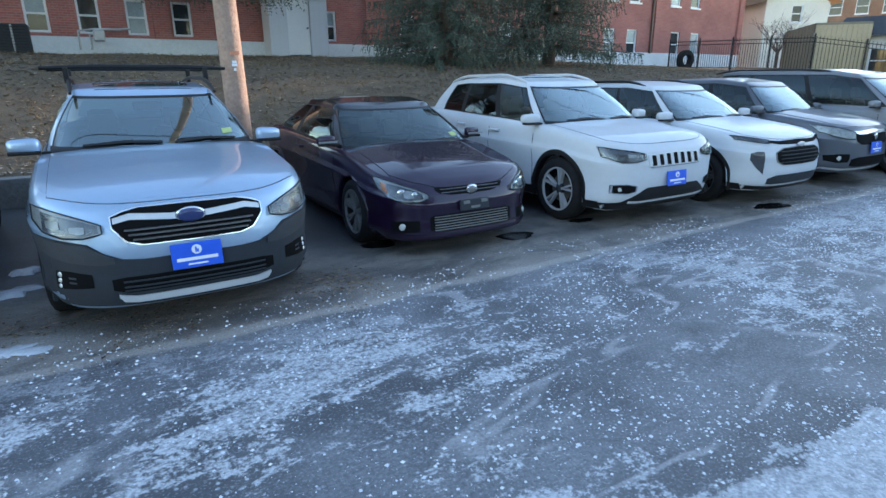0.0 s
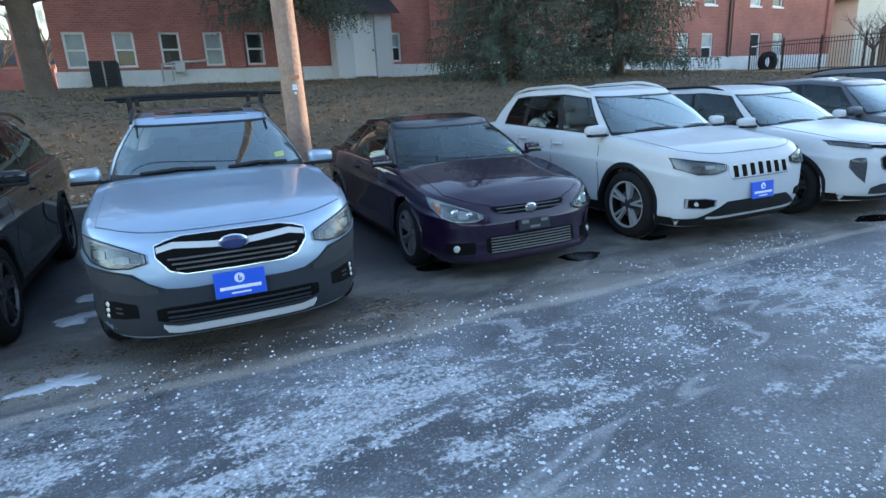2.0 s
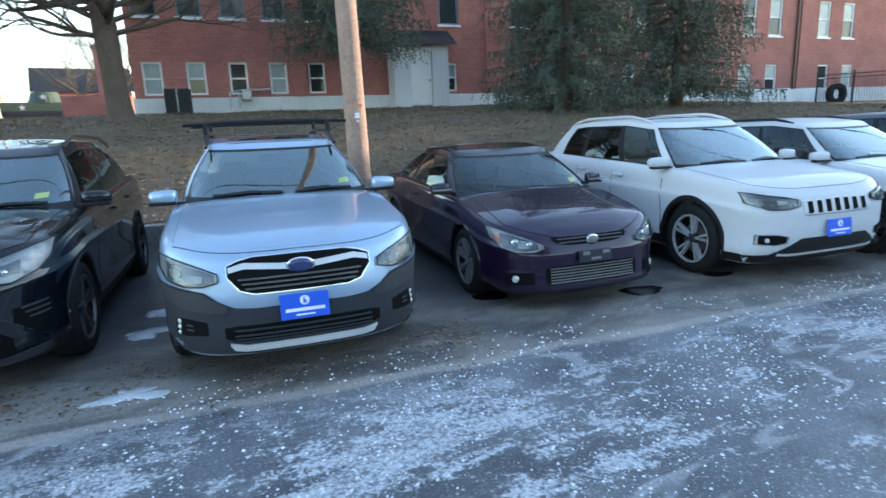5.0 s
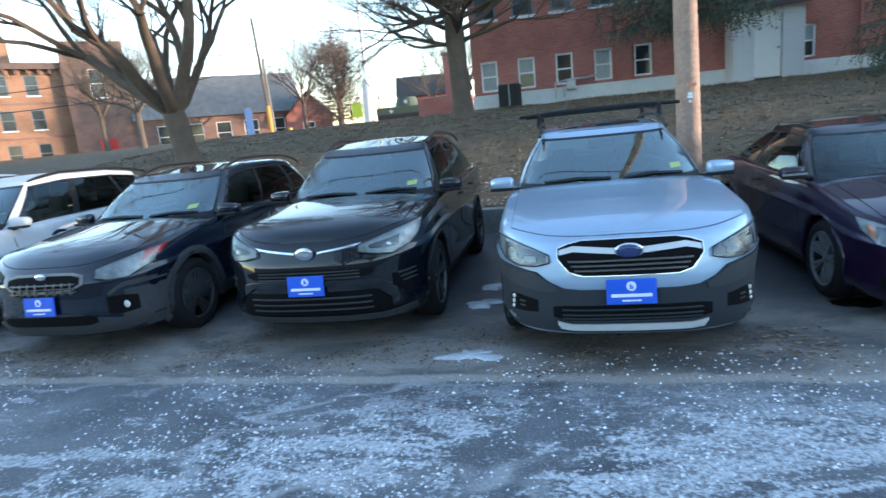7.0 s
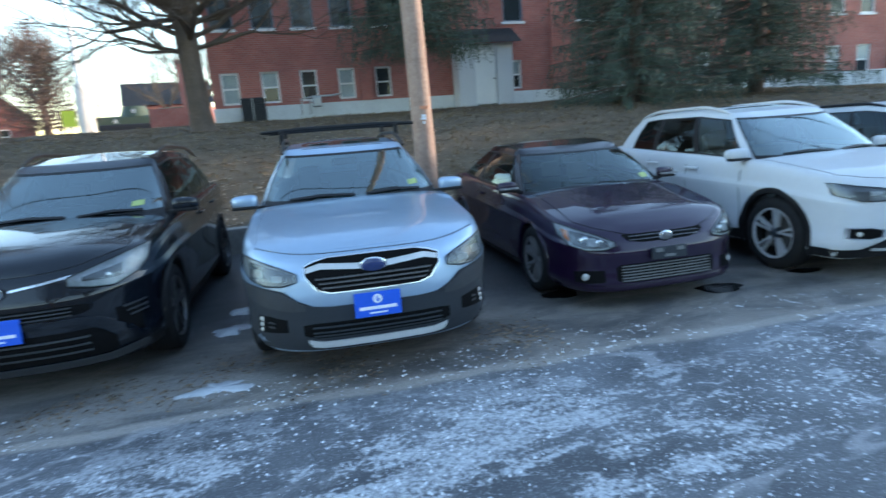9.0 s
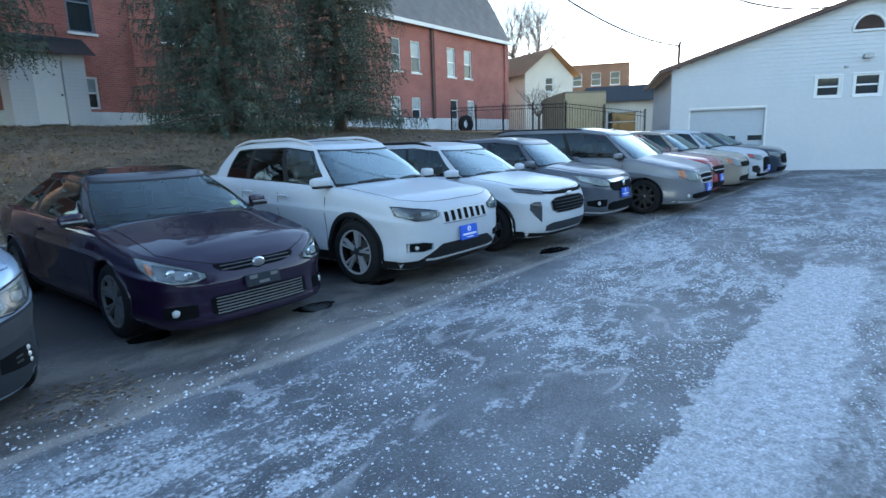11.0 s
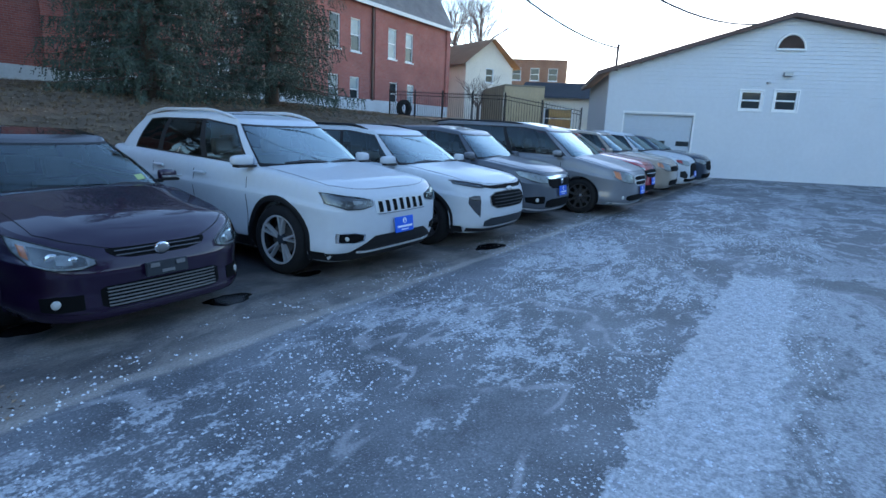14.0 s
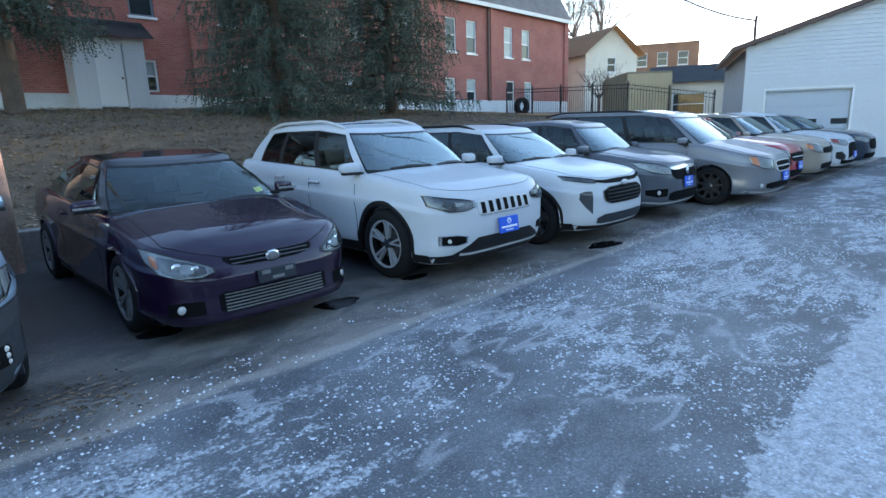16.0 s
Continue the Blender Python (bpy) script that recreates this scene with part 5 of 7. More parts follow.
rav_white = spec(paint=WHITE, L=4.6, W=1.855, deep=.8, clad=GREYTRIM, arch=.055, plate=(0, .56), sticker=True, wheel=(6, 0, ALLOY, 0.15, 0.0), rails=(.6, 2.1, 4.2, BLACKTRIM, .04), roof_paint=WHITE,
    face=[("grille", GRILLEBLACK, [(0, .84, .5), (.4, .82, .5), (.5, .7, .5)], "one", .01, "black mesh grille"), ("headlamp", LAMP, [(.5, .88, .80), (.7, .91, .79), (.86, .94, .85)], "two", .008),
          ("lower_bumper", GREYTRIM, [(0, .46, .25), (.6, .44, .25), (.91, .5, .27)], "one", .008)])

rv1, sh, cb = car("silver_wagon", "silver-blue crossover wagon with roof rack and blue plate", outback, (0, -0.0))
for y in (2.55, 3.75):
    bar = tube("crossbar", [(-0.80, y, 1.735), (-0.4, y, 1.75), (0.4, y, 1.75), (0.80, y, 1.735)], [0.016, 0.022, 0.022, 0.016], BLACKTRIM, rv1, "black roof rack crossbar", 10)
    for sx in (1, -1):
        boxpart("rack_foot", (sx * 0.60 - 0.022, sx * 0.60 + 0.022, y - 0.04, y + 0.04, 1.60, 1.745), BLACKTRIM, rv1, "black rack foot", 0.012)
car("purple_coupe", "dark plum two-door coupe with bare front plate bracket", coupe, (2.55, 0.52))
car("white_suv", "white sport utility with seven-slot grille and blue plate", cherokee, (5.01, 0.16))
car("white_crossover", "white crossover with black honeycomb grille and black rails", trax, (7.28, 0.0))
car("grey_crossover", "steel grey crossover with chrome bar and blue plate", hrv, (9.67, 0.17))
car("silver_minivan", "silver minivan with chrome crosshair grille, blue plate", minivan, (12.05, -0.6))
car("red_suv", "dark red sport utility among the parked cars", red_suv, (14.3, -0.3))
car("beige_suv", "sand beige sport utility with hazy headlamps", tan_suv, (16.5, -0.4))
car("white_large_suv", "white sport utility with large dark grille", white_suv, (18.75, -0.5))
car("navy_suv", "dark blue crossover parked by the white garage", navy_car, (21.0, -0.6))
car("black_suv", "gloss black sport utility with blue plate", rav, (-2.44, 0.38))
car("blue_black_crossover", "blue-black crossover with charcoal cladding", crosstrek, (-4.84, 0.22))
wroot, wshell, _ = car("white_door_logo_suv", "white sport utility with round dealer mark on its door", rav_white, (-7.48, 0.1))
for sg in (1, -1):
    hit = wshell.tree.ray_cast(Vector((3 * sg, 2.1, 0.80)), Vector((-sg, 0, 0)))[0]
    v, f = lathe([(0.004, 0.001), (0.004, 0.16), (-0.02, 0.16)], 28)
    ring_ = put("round_mark", mesh_from("round_mark", v, f, BLACKTRIM), wroot, "round black and white door mark", pose(hit.x, hit.y, hit.z, 0, 0, 0 if sg > 0 else 180))
    v, f = lathe([(0.007, 0.001), (0.007, 0.125), (-0.02, 0.125)], 28)
    put("mark_inner", mesh_from("mark_inner", v, f, PLATE_WHITE), ring_)
    boxpart("mark_stroke", (0.0, 0.011, -0.05, -0.015, -0.07, 0.08), BLACKTRIM, ring_)
    boxpart("mark_stroke", (0.0, 0.011, 0.01, 0.045, -0.07, 0.01), BLACKTRIM, ring_)
car("grey_parked_suv", "grey sport utility at the end of the row", spec(paint=GREYP, wheel=(5, 0, ALLOY, .12, .15), face=hrv["face"]), (-10.3, 0.1))

# ---- ground ----
def smooth01(u):
    u = min(1.0, max(0.0, u))
    return u * u * (3 - 2 * u)


def ground_height(x, y):
    """The lot is level; behind it a bank climbs to the church lawn; the street falls away on one side."""
    if y < 5.5:
        z = 0.0
    else:
        z = 0.40 + 1.50 * smooth01((y - 5.5) / 7.0) + 0.55 * smooth01((y - 10.5) / 8)
        z *= 1 - 0.12 * smooth01((x - 14) / 14)
        z -= 1.35 * smooth01((-x - 13) / 9) * smooth01((25 - y) / 9)
        z -= max(0.0, z - 0.0) * smooth01((x - 22) / 4) * (1 - smooth01((y - 6) / 3))
    z += 0.9 * smooth01((y - 22) / 20)
    far = smooth01((math.hypot(x, y) - 300) / 1500)
    return z + far * 4 - 0.02


def sheet(name, xs, ys, f, material):
    verts = [(x, y, f(x, y)) for y in ys for x in xs]
    n = len(xs)
    faces = [(j * n + i, j * n + i + 1, (j + 1) * n + i + 1, (j + 1) * n + i) for j in range(len(ys) - 1) for i in range(n - 1)]
    return put(name, mesh_from(name, verts, faces, material, True))


gx = [-2500, -1200, -600, -300, -150, -90] + [-60 + i * 1.0 for i in range(121)] + [90, 150, 300, 600, 1200, 2500]
gy = [-2500, -1200, -600, -300, -150, -80, -50, -35, -20, -10, 0, 5.47] + [5.5 + i * 0.5 for i in range(50)] + [32, 36, 42, 50, 60, 80, 150, 300, 600, 1200, 2500]


def rough_ground(x, y):
    return ground_height(x, y) + (0.05 * noise.noise((x * 0.7, y * 0.7, 0)) + 0.03 * noise.noise((x * 2.1, y * 2.1, 3)) if y > 6 else 0)


tagged(sheet("ground", gx, gy, rough_ground, GRASS), "dormant brown grass bank littered with leaves", "ground", kind="structure")
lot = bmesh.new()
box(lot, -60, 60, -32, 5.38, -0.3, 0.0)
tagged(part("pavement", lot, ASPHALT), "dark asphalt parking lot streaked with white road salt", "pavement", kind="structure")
kerb = bmesh.new()
for i in range(17):
    x0 = -22 + i * 2.6
    box(kerb, x0, x0 + 2.585, 5.38, 5.62, -0.05, 0.40 + 0.015 * random.uniform(-1, 1), 0.02)
tagged(part("retaining_kerb", kerb, CONCRETE), "low weathered concrete wall at the foot of the bank", "low wall", kind="structure")


def scatter(name, n, area, make, material, label, category, seed):
    """Many small pieces on the ground as one object."""
    rnd = random.Random(seed)
    verts, faces = [], []
    for _ in range(n):
        make(rnd, area, verts, faces)
    return tagged(put(name, mesh_from(name, verts, faces, material)), label, category, kind="stuff")


def grain(rnd, area, verts, faces):
    x0, x1, y0, y1 = area
    x, y = rnd.uniform(x0, x1), y0 + (y1 - y0) * rnd.random() ** 0.8
    if noise.noise((x * 0.9, y * 1.3, 5)) + rnd.uniform(-0.4, 0.4) < 0.05:
        return
    r = 0.0026 + 0.0105 * rnd.random() ** 3.5
    b, a = len(verts), rnd.uniform(0, 6.3)
    for k in range(4):
        verts.append((x + r * rnd.uniform(0.7, 1.3) * math.cos(a + k * 1.57), y + r * rnd.uniform(0.7, 1.3) * math.sin(a + k * 1.57), 0.0))
    verts.append((x, y, r * 0.8))
    faces.extend([(b, b + 1, b + 4), (b + 1, b + 2, b + 4), (b + 2, b + 3, b + 4), (b + 3, b, b + 4)])


scatter("salt_grains", 64000, (-6, 12, 0.35, -3.8), grain, SALT, "scattered white road salt grains", "salt", 3)


def leaf(rnd, area, verts, faces):
    x0, x1, y0, y1 = area
    x, y = rnd.uniform(x0, x1), y0 + (y1 - y0) * rnd.random() ** 1.2
    z, r, a = rough_ground(x, y) + 0.012, rnd.uniform(0.03, 0.075), rnd.uniform(0, 6.3)
    t = rnd.uniform(-0.5, 0.5)
    b = len(verts)
    c, s = math.cos(a), math.sin(a)
    for u, v, h in ((-1, 0, 0), (0, -0.55, 0.3), (1, 0, t), (0, 0.55, 0.3)):
        verts.append((x + r * (u * c - v * s), y + r * (u * s + v * c), z + r * 0.5 * (h + 0.2)))
    faces.append((b, b + 1, b + 2, b + 3))


scatter("leaf_litter", 27000, (-16, 26, 5.7, 17.5), leaf, LEAF, "dry brown fallen leaves on the bank", "leaves", 4)


def debris(rnd, area, verts, faces):
    x0, x1, y0, y1 = area
    x, y = rnd.uniform(x0, x1), rnd.gauss((y0 + y1) / 2, (y1 - y0) / 4)
    if noise.noise((x * 1.4, y * 2.0, 9)) < rnd.uniform(-0.2, 0.3):
        return
    r, a, b = 0.004 + 0.024 * rnd.random() ** 2, rnd.uniform(0, 6.3), len(verts)
    c, s = math.cos(a), math.sin(a)
    for u, v, h in ((-1, 0, 0), (0, -0.5, 0.2), (1, 0, 0.1), (0, 0.5, 0.25)):
        verts.append((x + r * (u * c - v * s), y + r * (u * s + v * c), 0.003 + r * h))
    faces.append((b, b + 1, b + 2, b + 3))


scatter("leaf_debris", 9500, (-7, 1.4, -0.1, 0.95), debris, DEBRIS, "dead leaf scraps and grit in front of the cars", "debris", 14)


def blade(rnd, area, verts, faces):
    x0, x1, y0, y1 = area
    x, y = rnd.uniform(x0, x1), y0 + (y1 - y0) * rnd.random() ** 1.2
    z = rough_ground(x, y)
    for _ in range(3):
        a, h, l = rnd.uniform(0, 6.3), rnd.uniform(0.04, 0.10), rnd.uniform(0.02, 0.09)
        b = len(verts)
        px, py = x + rnd.uniform(-.05, .05), y + rnd.uniform(-.05, .05)
        c, s = math.cos(a), math.sin(a)
        verts.extend([(px - s * 0.007, py + c * 0.007, z - 0.01), (px + s * 0.007, py - c * 0.007, z - 0.01), (px + c * l, py + s * l, z + h)])
        faces.append((b, b + 1, b + 2))


scatter("grass_blades", 14000, (-16, 26, 5.65, 17.5), blade, BLADE, "short dormant grass on the bank", "grass", 5)


def blot(name, x, y, rx, ry, material, label, category, seed, lift=0.006, jag=0.4):
    rnd = random.Random(seed)
    n = 54
    ph = [rnd.uniform(0, 6.3) for _ in range(4)]
    rim = []
    for k in range(n):
        a = 2 * math.pi * k / n
        r = 1 + jag * (0.24 * math.sin(2 * a + ph[0]) + 0.2 * math.sin(3 * a + ph[1]) + 0.13 * math.sin(5 * a + ph[3]) + 0.1 * math.sin(9 * a + ph[2]))
        rim.append((x + rx * r * math.cos(a), y + ry * r * math.sin(a), 0.001))
    inner = [(x + (p[0] - x) * 0.8, y + (p[1] - y) * 0.8, lift) for p in rim]
    verts = rim + inner + [(x, y, lift)]
    faces = [(k, (k + 1) % n, n + (k + 1) % n, n + k) for k in range(n)] + [(n + k, n + (k + 1) % n, 2 * n) for k in range(n)]
    tagged(put(name, mesh_from(name, verts, faces, material, True)), label, category, kind="structure")


blot("ice_patch", -1.16, 2.08, .11, .10, ICE, "small lump of white ice on asphalt", "ice", 1, 0.03, 0.8)
blot("ice_patch", -1.2, 1.52, .16, .12, ICE, "small lump of white ice on asphalt", "ice", 2, 0.02, 1.0)
blot("ice_patch", -1.13, .25, .17, .12, ICE, "thin frozen puddle beside the wagon", "ice", 3, 0.008, 1.3)
blot("wet_spot", 3.24, .73, .20, .16, WETPATCH, "dark wet drip spot on asphalt", "stain", 4)
blot("wet_spot", 6.95, .1, .32, .14, WETPATCH, "dark wet drip spot on asphalt", "stain", 5)
blot("wet_spot", 1.86, 1.22, .2, .12, WETPATCH, "dark wet drip spot on asphalt", "stain", 6)
blot("wet_spot", 4.32, .86, .16, .09, WETPATCH, "dark wet drip spot on asphalt", "stain", 7)

# unseen wall added behind the walk to keep horizon glow out of reflections
horizon_block = bmesh.new()
box(horizon_block, -58, 60, -33.5, -33.0, 0, 6.5)
tagged(part("wall_south", horizon_block, CONCRETE), "plain grey wall added out of view to block the low horizon", "wall", kind="structure")

# second unseen wall, added against the yellow horizon to the east
horizon_block_east = bmesh.new()
box(horizon_block_east, 45, 45.5, -32.99, -16, 0, 6.5)
tagged(part("wall_east", horizon_block_east, CONCRETE), "plain grey wall added out of view to block the low horizon", "wall", kind="structure")

# ---- utility pole ----
pole = empty("utility_pole", pose(1.38, 4.86, 0, 0, 0, 0), "weathered wooden utility pole with small tags", "utility pole")
tube("shaft", [(0, 0, -0.1), (-0.02, 0, 1.2), (-0.05, 0, 3), (-0.12, 0, 6), (-0.2, 0, 10.5)], [0.168, 0.160, 0.150, 0.135, 0.11], POLEWOOD, pole, "", 20)
boxpart("tag", (-0.075, 0.045, -0.168, -0.15, 1.955, 2.0), mat("rust_tag", (0.55, 0.22, 0.12), 0.6), pole, "small orange-red tag")
for zz, ww in ((1.86, 0.03), (1.82, 0.035), (1.76, 0.015)):
    boxpart("number_bar", (-0.03 - ww, -0.03 + ww, -0.168, -0.15, zz - 0.018, zz + 0.018), PLATE_WHITE, pole, "pale unreadable marking")


# ---- buildings ----
def wall_with_openings(name, width, height, thick, openings, material, parent, z0=0.0):
    """A wall in the xz plane (x from 0), its face at y=0, with rectangular holes through it."""
    xs = sorted({0, width, *[o[0] for o in openings], *[o[1] for o in openings]})
    zs_ = sorted({z0, height, *[o[2] for o in openings], *[o[3] for o in openings]})
    bm = bmesh.new()
    for a, b in zip(xs, xs[1:]):
        run = None
        for c, d in zip(zs_, zs_[1:]):
            hole = any(o[0] < (a + b) / 2 < o[1] and o[2] < (c + d) / 2 < o[3] for o in openings)
            if hole:
                if run:
                    box(bm, a, b, 0, thick, *run)
                run = None
            else:
                run = (run[0] if run else c, d)
        if run:
            box(bm, a, b, 0, thick, *run)
    bmesh.ops.remove_doubles(bm, verts=bm.verts, dist=0.0005)
    return part(name, bm, material, parent)


def sash(parent, x0, x1, z0, z1, frame_m=TRIM, glass=WINDOW, depth=0.10, sill=True, upper=None, label=""):
    """A double-hung window set into its opening."""
    bm, t = bmesh.new(), 0.07
    box(bm, x0, x0 + t, depth - 0.05, depth + 0.05, z0, z1), box(bm, x1 - t, x1, depth - 0.05, depth + 0.05, z0, z1)
    box(bm, x0 + t, x1 - t, depth - 0.05, depth + 0.05, z1 - t, z1), box(bm, x0 + t, x1 - t, depth - 0.05, depth + 0.05, z0, z0 + t)
    zm = (z0 + z1) / 2
    box(bm, x0 + t, x1 - t, depth - 0.03, depth + 0.04, zm - 0.03, zm + 0.03)
    w = part("window", bm, frame_m, parent, label)
    boxpart("pane", (x0 + t, x1 - t, depth + 0.012, depth + 0.02, z0 + t, zm - 0.03), glass, w)
    boxpart("pane", (x0 + t, x1 - t, depth, depth + 0.008, zm + 0.03, z1 - t), upper or glass, w)
    if sill:
        boxpart("sill", (x0 - 0.06, x1 + 0.06, -0.06, depth - 0.05, z0 - 0.09, z0), TRIM, w, "pale stone sill")
    return w


church = empty("church", pose(-3.8, 18.2, 0, 0, 0, math.degrees(math.atan2(1.8, 40.5))), "long red brick church with white base and slate roof", "church")
CW = 40.54
low = [0.66, 2.03, 3.40, 4.77, 6.15]
ops, wins = [], []
for x in low:
    wins.append((x, x + 0.62, 3.05, 4.15))
for x in (-0.2 + 11.65,):
    wins.append((x, x + 0.65, 3.05, 4.15))
for x in (27.55, 29.4, 33.3, 35.25):
    wins.append((x, x + 0.85, 2.75, 4.15))
for x in (28.0, 29.8, 33.4, 35.3):
    wins.append((x - 0.35, x + 0.55, 5.55, 7.35))
up = [(0.55 + 1.38 * k, 0.55 + 1.38 * k + 0.8, 5.6, 8.0) for k in range(5)] + [(8.2 + 3.2 * k, 8.2 + 3.2 * k + 0.85, 5.6, 7.6) for k in range(6)]
mid = [(15.0, 15.7, 3.05, 4.15), (17.6, 18.3, 3.05, 4.15), (20.4, 21.1, 3.05, 4.15), (23.2, 23.9, 3.05, 4.15)]
ops = wins + up + mid
wall_with_openings("wall", CW - 0.35, 8.4, 0.4, [(a - 0.35, b - 0.35, c, d) for a, b, c, d in ops], BRICK, church, 2.95 - 0.22).location = (0.35, 0, 0)
for k, o in enumerate(ops):
    if o in up:
        sash(church, *o, glass=WINDOW, upper=BLIND if k % 3 == 0 else None, frame_m=SLATE_FRAME)
    else:
        sash(church, *o, glass=WINDOW if k % 3 else BLIND, upper=BLIND if k % 2 else None, sill=o[0] > 20)
base = bmesh.new()
box(base, 0.30, CW + 0.05, -0.06, 0.4, 1.2, 2.95)
part("foundation", base, WHITE_PAINT, church, "white painted masonry base")
for x in (5.55, 13.4, 25.6, 31.6, CW - 0.5):
    boxpart("pilaster", (x, x + 0.5, -0.12, 0.0, 2.952, 8.3), BRICK, church, "brick pilaster")
for x in (25.4, 31.35):
    boxpart("downpipe", (x, x + 0.1, -0.13, -0.02, 2.9, 8.3), BROWN_TRIM, church, "dark downpipe")
side_l = bmesh.new()
box(side_l, 0.35, 0.75, 0.402, 12, 1.2, 8.4)
part("end_wall", side_l, BRICK, church)
side_r = bmesh.new()
box(side_r, CW - 0.4, CW, 0.402, 12, 1.2, 8.4)
part("end_wall", side_r, BRICK, church)
for x in (0.5, CW - 0.25):
    part("gable", (lambda bm: (bm.faces.new([bm.verts.new(p) for p in ((x, 0.2, 8.4), (x, 12, 8.4), (x, 6.1, 18.6))]), bm)[1])(bmesh.new()), BRICK, church)
roof = bmesh.new()
v = [roof.verts.new(p) for p in ((0.05, -0.25, 8.32), (CW + 0.3, -0.25, 8.32), (CW + 0.3, 6.1, 19.0), (0.05, 6.1, 19.0), (CW + 0.3, 12.4, 8.32), (0.05, 12.4, 8.32))]
roof.faces.new((v[0], v[1], v[2], v[3])), roof.faces.new((v[3], v[2], v[4], v[5]))
bmesh.ops.solidify(roof, geom=roof.faces[:], thickness=0.15)
part("roof", roof, SLATE, church, "steep grey slate roof")
boxpart("eaves_board", (0.05, CW + 0.3, -0.32, -0.26, 8.2, 8.42), TRIM, church, "pale eaves gutter")
# side entrance with clapboard and small dark roof
board = part("clapboard", box(bmesh.new(), 0, 0.66, -0.02, 0.0, 0, 0.124), SIDING, church)
board.location = (9.2, -0.79, 2.45)
for k in range(18):
    for x in (9.2, 10.75):
        if k or x > 10:
            o_ = put("clapboard", board.data, church)
            o_.location = (x, -0.79, 2.45 + k * 0.126)
            o_.rotation_euler = (-0.06, 0, 0)
pb = bmesh.new()
box(pb, 9.2, 9.86, -0.788, 0.0, 2.2, 4.73), box(pb, 10.74, 11.42, -0.788, 0.0, 2.2, 4.73), box(pb, 9.86, 10.74, -0.76, -0.1, 4.5, 4.72)
part("entrance_porch", pb, SIDING, church, "white clapboard side entrance")
dr = boxpart("side_door", (9.88, 10.72, -0.70, -0.62, 2.5, 4.5), TRIM, church, "plain white side door")
boxpart("door_knob", (10.62, 10.67, -0.75, -0.70, 3.4, 3.46), IRON, dr)
pr = bmesh.new()
v = [pr.verts.new(p) for p in ((8.9, -1.1, 4.7), (11.7, -1.1, 4.7), (11.7, -0.1, 5.35), (8.9, -0.1, 5.35))]
pr.faces.new(v)
bmesh.ops.solidify(pr, geom=pr.faces[:], thickness=0.1)
part("porch_roof", pr, DARKROOF, church, "dark porch roof")

ac = empty("air_conditioner", pose(-2.05, 17.35, 2.40), "boxy dark outdoor air conditioning unit", "air conditioner")
boxpart("casing", (-0.38, 0.38, -0.38, 0.38, 0, 0.78), GREYTRIM, ac, "", 0.02)
boxpart("panel", (-0.03, 0.02, -0.395, -0.382, 0.04, 0.76), GALV, ac, "pale panel edge")
for k in range(9):
    boxpart("louvre", (-0.34, 0.34, -0.395, -0.383, 0.06 + k * 0.078, 0.085 + k * 0.078), BLACKTRIM, ac)
meter = empty("gas_meter", pose(0.1, 17.95, 2.55), "grey gas meter with pipes on the church wall", "gas meter")
boxpart("meter_body", (-0.16, 0.16, -0.14, 0.14, 0.25, 0.6), GALV, meter, "", 0.05)
tube("pipe", [(-0.55, 0, 0.0), (-0.55, 0, 0.55), (-0.1, 0, 0.62), (0.5, 0, 0.62), (0.9, 0, 0.66)], 0.035, GALV, meter)
tube("pipe", [(-0.25, 0, 0.0), (-0.25, 0, 0.45), (0.0, 0, 0.45)], 0.03, GALV, meter)

# ---- white garage ----
gdir = Vector((0.40, -0.92, 0)).normalized()
g0 = Vector((23.55, 4.4, 0)) + gdir * 0.5                       # corner nearest the church
garage = empty("garage_building", pose(g0.x, g0.y, 0, 0, 0, math.degrees(math.atan2(gdir.y, gdir.x))), "long white vinyl-sided garage with low brown gable", "garage")
GWID, EAVE, APEX, APX = 18.6, 3.95, 6.12, 6.47
door_g, gw1, gw2 = (0.74, 3.4, 0.0, 2.45), (5.03, 5.85, 2.70, 3.44), (6.27, 7.13, 2.70, 3.48)


def gable_top(x):
    return EAVE + (APEX - EAVE) * x / APX if x < APX else APEX - (APEX - EAVE) * (x - APX) / (GWID - APX)


side_bm = bmesh.new()
z = 0.0
while z < APEX:
    zt = min(z + 0.15, APEX)
    segs = [(0.0, GWID)]
    for o in (door_g, gw1, gw2):
        if o[2] - 0.01 < z + 0.075 < o[3] + 0.01:
            segs = [q for a, b in segs for q in ((a, min(b, o[0])), (max(a, o[1]), b)) if q[1] - q[0] > 0.01]
    lo = (z - EAVE) / (APEX - EAVE)
    if lo > 0:
        segs = [(max(a, APX * lo), min(b, GWID - (GWID - APX) * lo)) for a, b in segs]
    for a, b in segs:
        if b - a < 0.05:
            continue
        q = [side_bm.verts.new(p) for p in ((a, -0.028, z), (b, -0.028, z), (b, -0.006, zt), (a, -0.006, zt), (a, 0.0, z), (b, 0.0, z))]
        side_bm.faces.new((q[0], q[1], q[2], q[3])), side_bm.faces.new((q[4], q[5], q[1], q[0]))
    z = zt
part("siding", side_bm, SIDING, garage, "white horizontal vinyl siding")
wall_with_openings("wall", GWID, EAVE - 0.15, 0.2, [door_g, gw1, gw2], SIDING, garage)
garage.children[-1].location = (0, 0.012, 0)
for name_, b_ in (("side_wall", (0.0, 0.2, 0.22, 9, 0, EAVE)), ("side_wall", (GWID - 0.2, GWID, 0.22, 9, 0, EAVE)), ("rear_wall", (0.2, GWID - 0.2, 8.8, 9, 0, EAVE))):
    boxpart(name_, b_, SIDING, garage)
gr = bmesh.new()
